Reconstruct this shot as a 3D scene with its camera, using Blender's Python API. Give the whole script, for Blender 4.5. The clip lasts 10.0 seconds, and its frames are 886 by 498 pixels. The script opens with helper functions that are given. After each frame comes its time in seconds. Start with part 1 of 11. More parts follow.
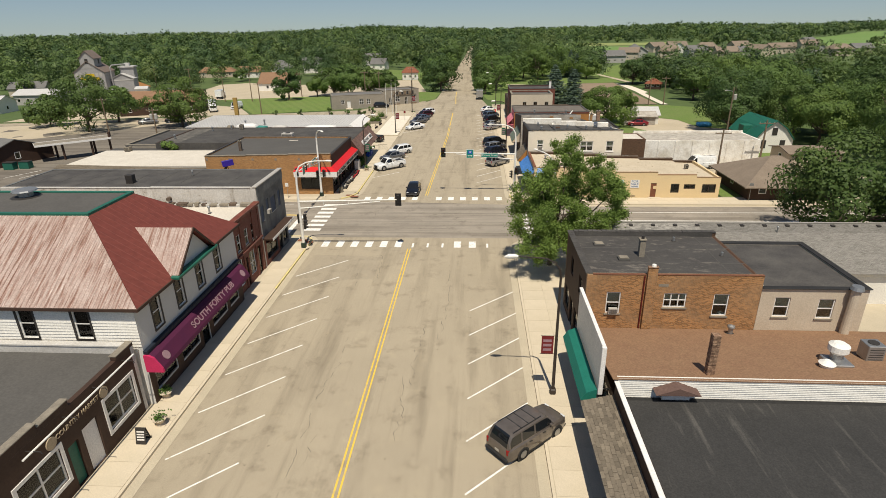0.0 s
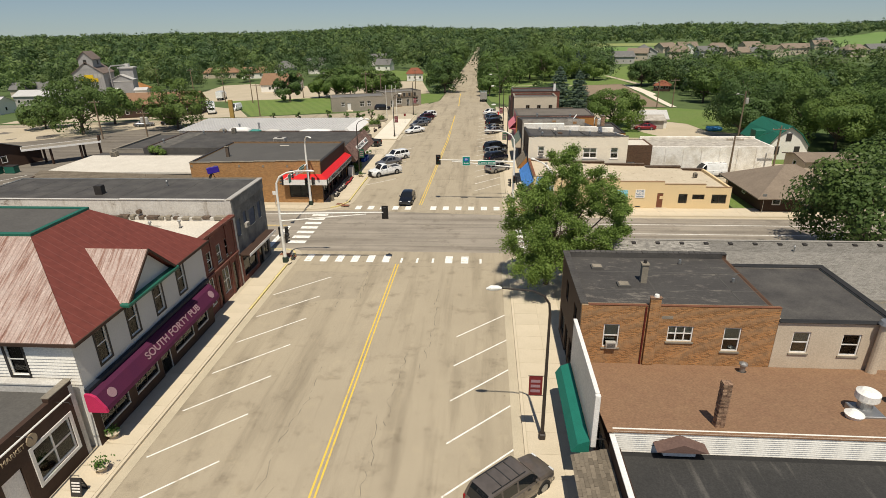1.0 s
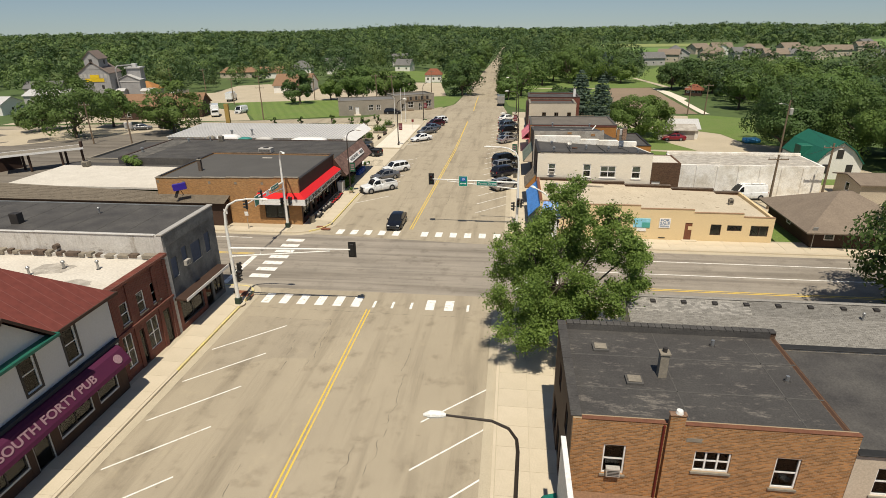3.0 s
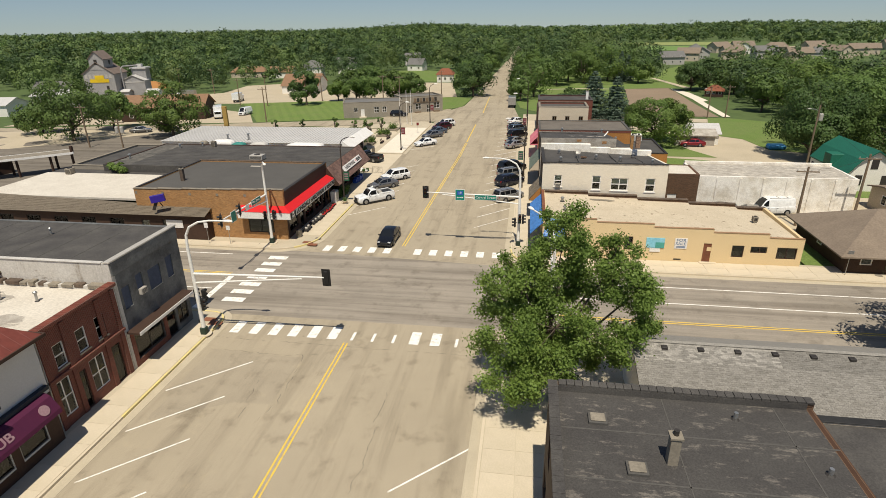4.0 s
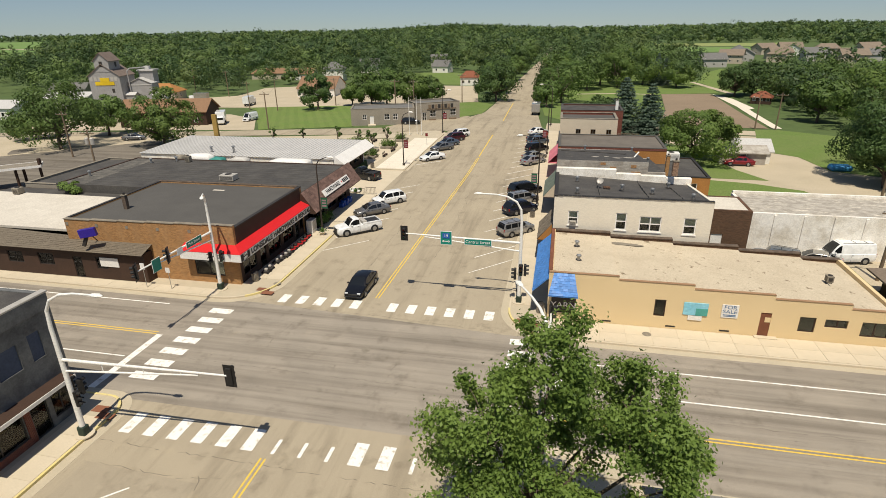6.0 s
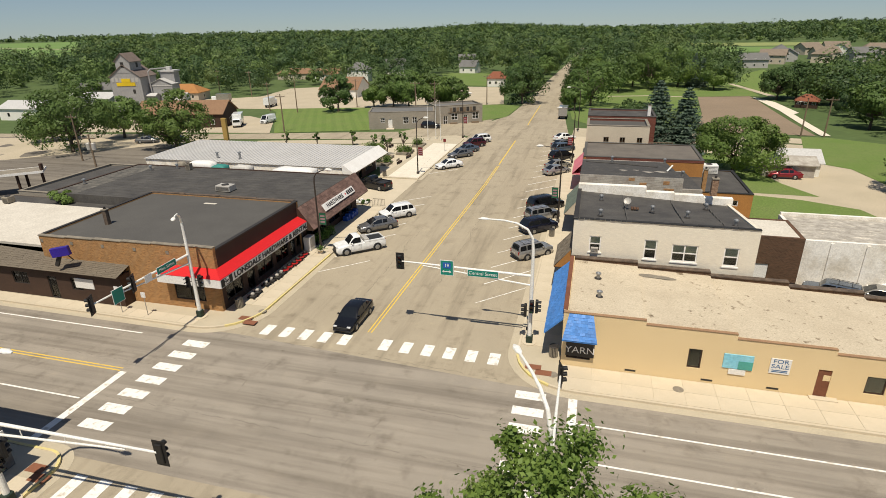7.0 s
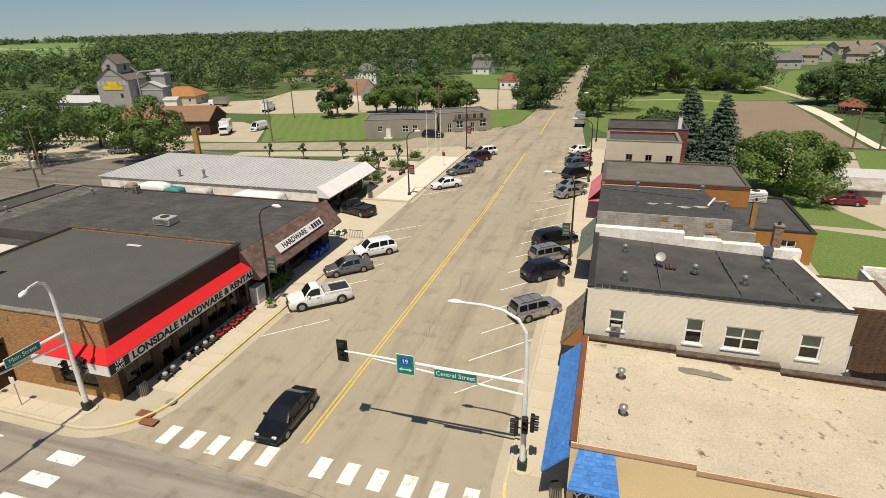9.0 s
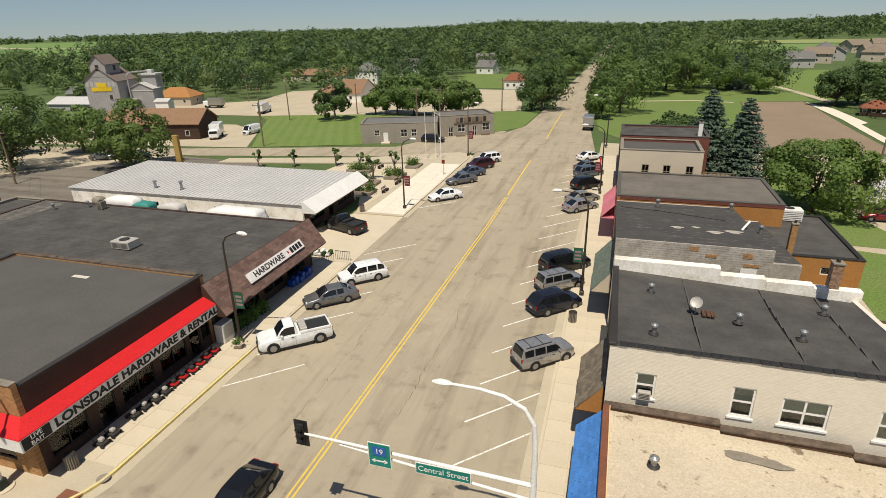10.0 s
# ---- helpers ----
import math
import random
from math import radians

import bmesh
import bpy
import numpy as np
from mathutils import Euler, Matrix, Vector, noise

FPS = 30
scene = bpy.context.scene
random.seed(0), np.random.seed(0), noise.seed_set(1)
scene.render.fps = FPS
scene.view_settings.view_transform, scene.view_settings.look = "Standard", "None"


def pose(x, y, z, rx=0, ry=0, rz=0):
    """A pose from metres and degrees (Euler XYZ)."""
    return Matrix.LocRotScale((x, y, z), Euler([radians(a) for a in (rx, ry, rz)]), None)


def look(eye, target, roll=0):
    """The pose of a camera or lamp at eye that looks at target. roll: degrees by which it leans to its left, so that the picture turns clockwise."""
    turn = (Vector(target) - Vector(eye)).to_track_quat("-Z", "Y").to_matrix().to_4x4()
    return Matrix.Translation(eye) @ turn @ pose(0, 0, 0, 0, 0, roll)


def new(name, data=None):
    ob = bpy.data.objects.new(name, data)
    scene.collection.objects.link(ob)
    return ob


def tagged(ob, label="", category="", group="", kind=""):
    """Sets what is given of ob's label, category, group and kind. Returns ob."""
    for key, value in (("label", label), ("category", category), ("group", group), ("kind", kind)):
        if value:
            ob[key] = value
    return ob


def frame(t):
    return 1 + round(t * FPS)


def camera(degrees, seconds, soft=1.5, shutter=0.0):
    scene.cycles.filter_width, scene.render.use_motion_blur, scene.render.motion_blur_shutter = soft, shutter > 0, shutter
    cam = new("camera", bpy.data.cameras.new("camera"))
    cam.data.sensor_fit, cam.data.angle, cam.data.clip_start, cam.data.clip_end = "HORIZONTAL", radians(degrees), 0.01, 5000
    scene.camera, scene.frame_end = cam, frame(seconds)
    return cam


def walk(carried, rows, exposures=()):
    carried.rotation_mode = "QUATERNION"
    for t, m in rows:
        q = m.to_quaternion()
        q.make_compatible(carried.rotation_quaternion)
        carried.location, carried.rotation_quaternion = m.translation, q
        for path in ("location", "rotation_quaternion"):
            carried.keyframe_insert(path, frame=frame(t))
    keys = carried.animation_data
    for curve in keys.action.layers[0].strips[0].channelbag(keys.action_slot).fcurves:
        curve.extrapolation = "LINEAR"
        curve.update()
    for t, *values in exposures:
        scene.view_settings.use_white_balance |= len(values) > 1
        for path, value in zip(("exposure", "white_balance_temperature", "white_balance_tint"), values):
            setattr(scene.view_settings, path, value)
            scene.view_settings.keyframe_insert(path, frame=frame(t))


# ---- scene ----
cam = camera(77.2, 10.0, soft=0.7)
PATH = [
    (0, (7.048, -0.802, 22.432), (6.934, 1.047, 21.679), -0.9),
    (0.5, (7.871, 1.335, 22.445), (7.733, 3.183, 21.694), -0.9),
    (1, (8.583, 3.337, 22.457), (8.441, 5.185, 21.705), -0.9),
    (1.5, (9.358, 5.799, 22.419), (9.21, 7.647, 21.667), -0.9),
    (2, (9.973, 8.071, 22.461), (9.812, 9.917, 21.708), -0.9),
    (2.5, (10.727, 10.843, 22.42), (10.535, 12.686, 21.668), -0.8),
    (4, (13.051, 19.27, 22.598), (12.768, 21.1, 21.841), -0.9),
    (4.5, (13.726, 22.565, 22.563), (13.435, 24.393, 21.806), -1.0),
    (5, (14.282, 25.811, 22.485), (13.981, 27.638, 21.729), -0.9),
    (5.5, (14.765, 29.247, 22.469), (14.427, 31.069, 21.714), -0.9),
    (7, (15.866, 39.062, 22.45), (15.38, 40.849, 21.696), -1.1),
    (7.5, (16.072, 42.524, 22.379), (15.554, 44.303, 21.626), -1.2),
    (8, (16.026, 45.68, 22.271), (15.488, 47.454, 21.519), -1.2),
    (8.5, (15.795, 49.145, 22.227), (15.263, 50.92, 21.473), -1.2),
    (9, (15.512, 52.366, 22.169), (14.968, 54.136, 21.415), -1.3),
    (9.5, (15.002, 55.786, 22.117), (14.438, 57.549, 21.362), -1.4),
    (10, (14.348, 59.059, 22.058), (13.789, 60.823, 21.3), -1.4),
]
walk(cam, [(t, look(eye, target, roll)) for t, eye, target, roll in PATH], exposures=[(0, 0.0), (10, 0.0)])

# ---- daylight: a high summer sun from the south-east ----
SUN_AZ, SUN_EL = 173.0, 65.0        # degrees clockwise from +y, degrees up
world = bpy.data.worlds.new("sky")
scene.world = world
world.use_nodes = True
wn, wl = world.node_tree.nodes, world.node_tree.links
sky = wn.new("ShaderNodeTexSky")
sky.sky_type, sky.sun_disc = "NISHITA", False
sky.sun_elevation, sky.sun_rotation = radians(SUN_EL), radians(SUN_AZ)
sky.air_density, sky.dust_density, sky.ozone_density = 1.0, 0.6, 1.2
wn["Background"].inputs["Strength"].default_value = 0.077
tc_sky, lift = wn.new("ShaderNodeTexCoord"), wn.new("ShaderNodeMapping")
lift.inputs["Location"].default_value = (0, 0, 0.06)
wl.new(tc_sky.outputs["Generated"], lift.inputs[0]), wl.new(lift.outputs[0], sky.inputs[0])
tone = wn.new("ShaderNodeMix")
tone.data_type, tone.blend_type = "RGBA", "MULTIPLY"
tone.inputs["Factor"].default_value, tone.inputs["B"].default_value = 1, (0.95, 0.95, 0.965, 1)
wl.new(sky.outputs[0], tone.inputs["A"]), wl.new(tone.outputs["Result"], wn["Background"].inputs["Color"])
sun_data = bpy.data.lights.new("sun", "SUN")
sun_data.energy, sun_data.angle, sun_data.color = 4.85, radians(0.53), (1.0, 0.925, 0.79)
sun = new("sun", sun_data)
sun_from = Vector((math.sin(radians(SUN_AZ)) * math.cos(radians(SUN_EL)), math.cos(radians(SUN_AZ)) * math.cos(radians(SUN_EL)), math.sin(radians(SUN_EL))))
sun.matrix_world = look(sun_from * 300, (0, 0, 0))

# ---- materials ----
def mat(name, col, col2=None, rough=0.85, big=0.3, fine=12.0, bump=0.15, metal=0.0, spec=0.3, mix=0.5, contrast=0.35, random=0.0, shift=0.0, grit=0.12):
    """A surface with variation at two scales: patches `big` per metre and grain `fine` per metre."""
    m = bpy.data.materials.new(name)
    m.use_nodes = True
    n, l = m.node_tree.nodes, m.node_tree.links
    b = n["Principled BSDF"]
    b.inputs["Roughness"].default_value, b.inputs["Metallic"].default_value = rough, metal
    b.inputs["Specular IOR Level"].default_value = spec
    tc = n.new("ShaderNodeTexCoord")
    col2 = col2 or tuple(c * (1 - contrast) for c in col)
    patch, grain = n.new("ShaderNodeTexNoise"), n.new("ShaderNodeTexNoise")
    patch.inputs["Scale"].default_value, patch.inputs["Detail"].default_value, patch.inputs["Roughness"].default_value = big, 6, 0.65
    grain.inputs["Scale"].default_value, grain.inputs["Detail"].default_value = fine, 3
    l.new(tc.outputs["Object"], patch.inputs["Vector"]), l.new(tc.outputs["Object"], grain.inputs["Vector"])
    ramp = n.new("ShaderNodeMapRange")
    ramp.inputs["From Min"].default_value, ramp.inputs["From Max"].default_value = 0.5 + shift - mix / 2, 0.5 + shift + mix / 2
    l.new(patch.outputs["Fac"], ramp.inputs["Value"])
    mixer = n.new("ShaderNodeMix")
    mixer.data_type = "RGBA"
    mixer.inputs["A"].default_value, mixer.inputs["B"].default_value = (*col, 1), (*col2, 1)
    l.new(ramp.outputs["Result"], mixer.inputs["Factor"])
    hsv = n.new("ShaderNodeHueSaturation")
    gr = n.new("ShaderNodeMapRange")
    gr.inputs["From Min"].default_value, gr.inputs["From Max"].default_value = 0.3, 0.7
    gr.inputs["To Min"].default_value, gr.inputs["To Max"].default_value = 1 - grit, 1 + grit
    l.new(grain.outputs["Fac"], gr.inputs["Value"])
    value = gr.outputs["Result"]
    if random:
        oi, rr, mul = n.new("ShaderNodeObjectInfo"), n.new("ShaderNodeMapRange"), n.new("ShaderNodeMath")
        rr.inputs["To Min"].default_value, rr.inputs["To Max"].default_value = 1 - random, 1 + random
        l.new(oi.outputs["Random"], rr.inputs["Value"])
        mul.operation = "MULTIPLY"
        l.new(rr.outputs["Result"], mul.inputs[0]), l.new(value, mul.inputs[1])
        value = mul.outputs[0]
    l.new(value, hsv.inputs["Value"]), l.new(mixer.outputs["Result"], hsv.inputs["Color"])
    l.new(hsv.outputs["Color"], b.inputs["Base Color"])
    if bump:
        bp = n.new("ShaderNodeBump")
        bp.inputs["Strength"].default_value, bp.inputs["Distance"].default_value = bump, 0.03
        l.new(grain.outputs["Fac"], bp.inputs["Height"]), l.new(bp.outputs["Normal"], b.inputs["Normal"])
    return m


def brick_mat(name, a, b_, mortar, w=0.21, h=0.075, axis="XZ", bump=0.6, vary=0.22):
    """Coursed brick: the courses run along the wall."""
    m = mat(name, a, b_, big=0.6, fine=25, bump=0)
    n, l = m.node_tree.nodes, m.node_tree.links
    tc, comb, sep = n["Texture Coordinate"], n.new("ShaderNodeCombineXYZ"), n.new("ShaderNodeSeparateXYZ")
    l.new(tc.outputs["Object"], sep.inputs[0])
    l.new(sep.outputs[axis[0]], comb.inputs[0]), l.new(sep.outputs[axis[1]], comb.inputs[1])
    br = n.new("ShaderNodeTexBrick")
    br.inputs["Scale"].default_value, br.inputs["Mortar Size"].default_value = 1.0, 0.009
    br.inputs["Brick Width"].default_value, br.inputs["Row Height"].default_value = w, h
    br.inputs["Color1"].default_value, br.inputs["Color2"].default_value, br.inputs["Mortar"].default_value = (1 - vary, 1 - vary, 1 - vary, 1), (1 + vary, 1 + vary, 1 + vary, 1), (1, 1, 1, 1)
    br.inputs["Bias"].default_value = -0.1
    l.new(comb.outputs[0], br.inputs["Vector"])
    mul, mo = n.new("ShaderNodeMix"), n.new("ShaderNodeMix")
    for x in (mul, mo):
        x.data_type = "RGBA"
    mul.blend_type = "MULTIPLY"
    mul.inputs["Factor"].default_value = 1
    l.new(n["Hue/Saturation/Value"].outputs["Color"], mul.inputs["A"]), l.new(br.outputs["Color"], mul.inputs["B"])
    l.new(br.outputs["Fac"], mo.inputs["Factor"]), l.new(mul.outputs["Result"], mo.inputs["A"])
    mo.inputs["B"].default_value = (*mortar, 1)
    bs = n["Principled BSDF"]
    l.new(mo.outputs["Result"], bs.inputs["Base Color"])
    bp, inv = n.new("ShaderNodeBump"), n.new("ShaderNodeMath")
    inv.operation, inv.inputs[0].default_value = "SUBTRACT", 1
    l.new(br.outputs["Fac"], inv.inputs[1]), l.new(inv.outputs[0], bp.inputs["Height"])
    bp.inputs["Strength"].default_value, bp.inputs["Distance"].default_value = bump, 0.01
    l.new(bp.outputs["Normal"], bs.inputs["Normal"])
    return m


def scaled_noise(m, scale, detail=4, rough=0.6, off=(0, 0, 0)):
    """Noise stretched by `scale` (per metre along x, y, z) in the thing's own space."""
    n, l = m.node_tree.nodes, m.node_tree.links
    mp, no = n.new("ShaderNodeMapping"), n.new("ShaderNodeTexNoise")
    mp.inputs["Scale"].default_value, mp.inputs["Location"].default_value = scale, off
    no.inputs["Scale"].default_value, no.inputs["Detail"].default_value, no.inputs["Roughness"].default_value = 1, detail, rough
    l.new(n["Texture Coordinate"].outputs["Object"], mp.inputs[0]), l.new(mp.outputs[0], no.inputs["Vector"])
    return no.outputs["Fac"]


def tint_by(m, fac, lo, hi, colour, amount=1.0):
    """Multiplies the surface by `colour` where `fac` runs from lo to hi."""
    n, l = m.node_tree.nodes, m.node_tree.links
    b = n["Principled BSDF"]
    src = b.inputs["Base Color"].links[0].from_socket
    mr, mx = n.new("ShaderNodeMapRange"), n.new("ShaderNodeMix")
    mr.inputs["From Min"].default_value, mr.inputs["From Max"].default_value, mr.inputs["To Max"].default_value = lo, hi, amount
    mx.data_type, mx.blend_type = "RGBA", "MULTIPLY"
    mx.inputs["B"].default_value = (*colour, 1)
    l.new(fac, mr.inputs["Value"]), l.new(mr.outputs[0], mx.inputs["Factor"]), l.new(src, mx.inputs["A"]), l.new(mx.outputs["Result"], b.inputs["Base Color"])
    return m


def road_mat(name, a, b_, along, **kw):
    """Worn asphalt: wheel-track streaks along the road, oil blotches and a coarse speckle."""
    m = mat(name, a, b_, rough=0.92, fine=22, bump=0.3, grit=0.2, **kw)
    st = (0.6, 0.05, 1) if along == "y" else (0.035, 0.9, 1)
    st2 = (4.5, 0.12, 1) if along == "y" else (0.12, 4.5, 1)
    tint_by(m, scaled_noise(m, st), *((0.5, 0.72) if along == "y" else (0.44, 0.64)), (0.68, 0.67, 0.66))
    tint_by(m, scaled_noise(m, st2, off=(7, 3, 0)), 0.55, 0.75, (0.90, 0.895, 0.89))
    tint_by(m, scaled_noise(m, (0.5, 0.5, 1), 6, 0.7, (3, 9, 0)), 0.54, 0.68, (0.74, 0.73, 0.72))
    tint_by(m, scaled_noise(m, (2.6, 2.6, 1), 3, 0.6, (1, 5, 0)), 0.66, 0.76, (0.62, 0.60, 0.58))
    tint_by(m, scaled_noise(m, (0.7, 0.7, 1), 5, 0.7, (13, 2, 0)), 0.58, 0.75, (1.13, 1.12, 1.08))
    return m


def glass_mat(name, tint=(0.80, 0.85, 0.82), rough=0.02):
    m = bpy.data.materials.new(name)
    m.use_nodes = True
    n, l = m.node_tree.nodes, m.node_tree.links
    n.remove(n["Principled BSDF"])
    tr, gl, mx, fr = n.new("ShaderNodeBsdfTransparent"), n.new("ShaderNodeBsdfGlossy"), n.new("ShaderNodeMixShader"), n.new("ShaderNodeFresnel")
    tr.inputs["Color"].default_value = (*tint, 1)
    gl.inputs["Roughness"].default_value = rough
    fr.inputs["IOR"].default_value = 1.5
    l.new(fr.outputs[0], mx.inputs[0]), l.new(tr.outputs[0], mx.inputs[1]), l.new(gl.outputs[0], mx.inputs[2])
    l.new(mx.outputs[0], n["Material Output"].inputs["Surface"])
    return m


M = {}
M["asphalt"] = road_mat("old_asphalt", (0.405, 0.342, 0.243), (0.325, 0.274, 0.196), "y", big=0.12, mix=0.6)
M["asphalt2"] = road_mat("grey_asphalt", (0.34, 0.295, 0.235), (0.265, 0.232, 0.188), "x", big=0.25, mix=0.5)
M["concrete"] = mat("pavement_concrete", (0.59, 0.505, 0.375), (0.52, 0.445, 0.32), rough=0.9, big=0.5, fine=14, bump=0.15, random=0.03, grit=0.06)
M["gutter"] = mat("gutter_concrete", (0.50, 0.43, 0.31), (0.42, 0.36, 0.26), rough=0.9, big=0.6, fine=14)
M["paint_white"] = mat("road_paint_white", (0.80, 0.77, 0.70), (0.46, 0.39, 0.29), rough=0.8, big=2.6, fine=20, bump=0.1, mix=0.16, shift=0.1)
M["paint_yellow"] = mat("road_paint_yellow", (0.74, 0.50, 0.07), (0.48, 0.36, 0.16), rough=0.8, big=2.4, fine=20, bump=0.1, mix=0.2, shift=0.09)
M["grass"] = mat("mown_grass", (0.115, 0.185, 0.035), (0.155, 0.19, 0.06), rough=0.95, big=0.15, fine=5, bump=0.6, grit=0.25)
M["field"] = mat("meadow", (0.062, 0.10, 0.028), (0.10, 0.135, 0.045), rough=0.95, big=0.012, fine=0.5, bump=0.3)
M["grass_mown"] = mat("striped_mown_grass", (0.115, 0.185, 0.035), (0.15, 0.19, 0.055), rough=0.95, big=0.15, fine=5, bump=0.6, grit=0.25)
M["crop_light"] = mat("light_green_crop", (0.125, 0.215, 0.05), (0.165, 0.235, 0.075), rough=0.95, big=0.008, fine=0.4, bump=0.3)
M["crop_pale"] = mat("pale_crop", (0.26, 0.28, 0.10), (0.21, 0.25, 0.085), rough=0.95, big=0.01, fine=0.4, bump=0.3)
M["gravel"] = mat("gravel_lot", (0.50, 0.42, 0.30), (0.40, 0.34, 0.24), rough=0.95, big=0.12, fine=6, bump=0.4)
M["soil"] = mat("bare_soil", (0.27, 0.20, 0.135), (0.22, 0.165, 0.11), rough=0.95, big=0.08, fine=3, bump=0.4)
_w, _mp = M["grass_mown"].node_tree.nodes.new("ShaderNodeTexWave"), M["grass_mown"].node_tree.nodes.new("ShaderNodeMapping")
_w.inputs["Scale"].default_value, _w.inputs["Distortion"].default_value, _w.inputs["Detail"].default_value = 0.13, 0.8, 1.0
_mp.inputs["Rotation"].default_value = (0, 0, radians(-26))
M["grass_mown"].node_tree.links.new(M["grass_mown"].node_tree.nodes["Texture Coordinate"].outputs["Object"], _mp.inputs[0]), M["grass_mown"].node_tree.links.new(_mp.outputs[0], _w.inputs["Vector"])
tint_by(M["grass_mown"], _w.outputs["Fac"], 0.35, 0.65, (1.12, 1.09, 1.1))
M["lotasphalt"] = road_mat("car_park_asphalt", (0.22, 0.19, 0.15), (0.16, 0.14, 0.115), "x", big=0.15)
M["roof_black"] = mat("tar_roof", (0.052, 0.048, 0.045), (0.095, 0.088, 0.078), rough=0.78, big=0.5, fine=14, bump=0.3, grit=0.22, mix=0.35)
M["roof_worn"] = mat("worn_tar_roof", (0.050, 0.046, 0.043), (0.075, 0.07, 0.063), rough=0.8, big=0.5, fine=14, bump=0.3, grit=0.2)
tint_by(M["roof_worn"], scaled_noise(M["roof_worn"], (0.8, 2.2, 1), 8, 0.78, (3, 1, 0)), 0.55, 0.63, (2.4, 2.3, 2.15))
M["blind"] = mat("pale_window_blind", (0.74, 0.70, 0.60), (0.66, 0.63, 0.54), rough=0.8, fine=30, bump=0)
M["brick_mottle"] = mat("mottled_chimney_brick", (0.34, 0.22, 0.14), (0.15, 0.085, 0.055), rough=0.9, big=6, fine=18, bump=0.5, mix=0.25, random=0.3)
M["roof_grey"] = mat("grey_membrane_roof", (0.078, 0.073, 0.066), (0.102, 0.096, 0.086), rough=0.85, big=0.3, fine=8, bump=0.2)
M["roof_white"] = mat("white_coated_roof", (0.64, 0.59, 0.50), (0.52, 0.47, 0.39), rough=0.8, big=0.5, fine=6)
M["roof_gravel"] = mat("tan_gravel_roof", (0.55, 0.47, 0.345), (0.47, 0.395, 0.285), rough=0.95, big=0.4, fine=9, bump=0.35, mix=0.35, grit=0.13)
for _sc, _lo, _off in ((0.9, 0.62, (4, 1, 0)), (3.2, 0.64, (2, 8, 0)), (9.0, 0.66, (5, 2, 0))):
    tint_by(M["roof_gravel"], scaled_noise(M["roof_gravel"], (_sc, _sc, 1), 4, 0.65, _off), _lo, _lo + 0.07, (0.42, 0.38, 0.34))
M["roof_brown"] = mat("brown_shingle_roof", (0.255, 0.155, 0.088), (0.215, 0.122, 0.072), rough=0.92, big=1.1, fine=9, bump=0.4, grit=0.2)
M["metal_white"] = mat("white_metal_roof", (0.52, 0.505, 0.48), (0.45, 0.435, 0.41), rough=0.55, big=0.2, fine=4, bump=0.05)
M["brick_orange"] = brick_mat("orange_brick", (0.41, 0.20, 0.072), (0.30, 0.14, 0.05), (0.34, 0.25, 0.155), vary=0.38)
M["brick_red"] = brick_mat("red_brick", (0.18, 0.048, 0.03), (0.125, 0.034, 0.024), (0.20, 0.12, 0.09), axis="YZ")
M["brick_dark"] = brick_mat("dark_brown_brick", (0.13, 0.065, 0.035), (0.075, 0.038, 0.022), (0.16, 0.11, 0.07), vary=0.35)
M["brick_tan"] = brick_mat("tan_brick", (0.42, 0.22, 0.085), (0.33, 0.165, 0.06), (0.38, 0.25, 0.13), h=0.1)
M["brick_cream"] = brick_mat("cream_painted_brick", (0.74, 0.68, 0.56), (0.69, 0.62, 0.50), (0.70, 0.64, 0.52), bump=0.45, vary=0.05)
M["stucco_tan"] = mat("yellow_tan_painted_wall", (0.71, 0.55, 0.315), (0.66, 0.505, 0.285), rough=0.85, big=0.35, fine=18, bump=0.15)
M["stucco_grey"] = mat("grey_stucco", (0.55, 0.47, 0.36), (0.47, 0.39, 0.29), rough=0.9, big=0.5, fine=14)
M["paint_grey"] = mat("dark_grey_painted_front", (0.165, 0.17, 0.165), (0.075, 0.076, 0.076), rough=0.75, big=0.8, fine=8, mix=0.35)
M["siding_white"] = mat("white_siding", (0.78, 0.75, 0.68), (0.70, 0.67, 0.60), rough=0.7, big=0.5, fine=10, bump=0.05)
M["white"] = mat("white_paint", (0.78, 0.76, 0.72), (0.70, 0.67, 0.62), rough=0.55, big=0.8, fine=10, bump=0.04)
M["whitewash"] = mat("weathered_white_wall", (0.82, 0.78, 0.70), (0.60, 0.54, 0.44), rough=0.85, big=0.7, fine=9, mix=0.25, shift=0.06)
M["trim_dark"] = mat("dark_trim", (0.045, 0.04, 0.036), rough=0.6, fine=8, bump=0.05)
M["brown_dark"] = mat("dark_brown_boards", (0.065, 0.036, 0.024), (0.045, 0.026, 0.018), rough=0.75, big=0.8, fine=9)
M["stone"] = mat("coping_stone", (0.30, 0.26, 0.20), (0.16, 0.14, 0.11), rough=0.9, big=1.2, fine=10)
M["glass"] = glass_mat("window_glass")
M["interior"] = mat("dim_interior", (0.12, 0.10, 0.085), rough=0.9, bump=0)
M["steel"] = mat("galvanised_steel", (0.42, 0.42, 0.41), (0.34, 0.34, 0.33), rough=0.45, metal=0.75, big=2, fine=20, bump=0.04)
M["pole_white"] = mat("pale_galvanised_pole", (0.80, 0.78, 0.72), (0.70, 0.68, 0.62), rough=0.5, metal=0.0, big=1, fine=10, bump=0.02)
M["pole_brown"] = mat("dark_bronze_pole", (0.05, 0.038, 0.03), rough=0.5, fine=10, bump=0.02)
M["cap_orange"] = mat("orange_brown_cap", (0.36, 0.22, 0.12), (0.26, 0.15, 0.085), rough=0.8, big=1.5, fine=10)
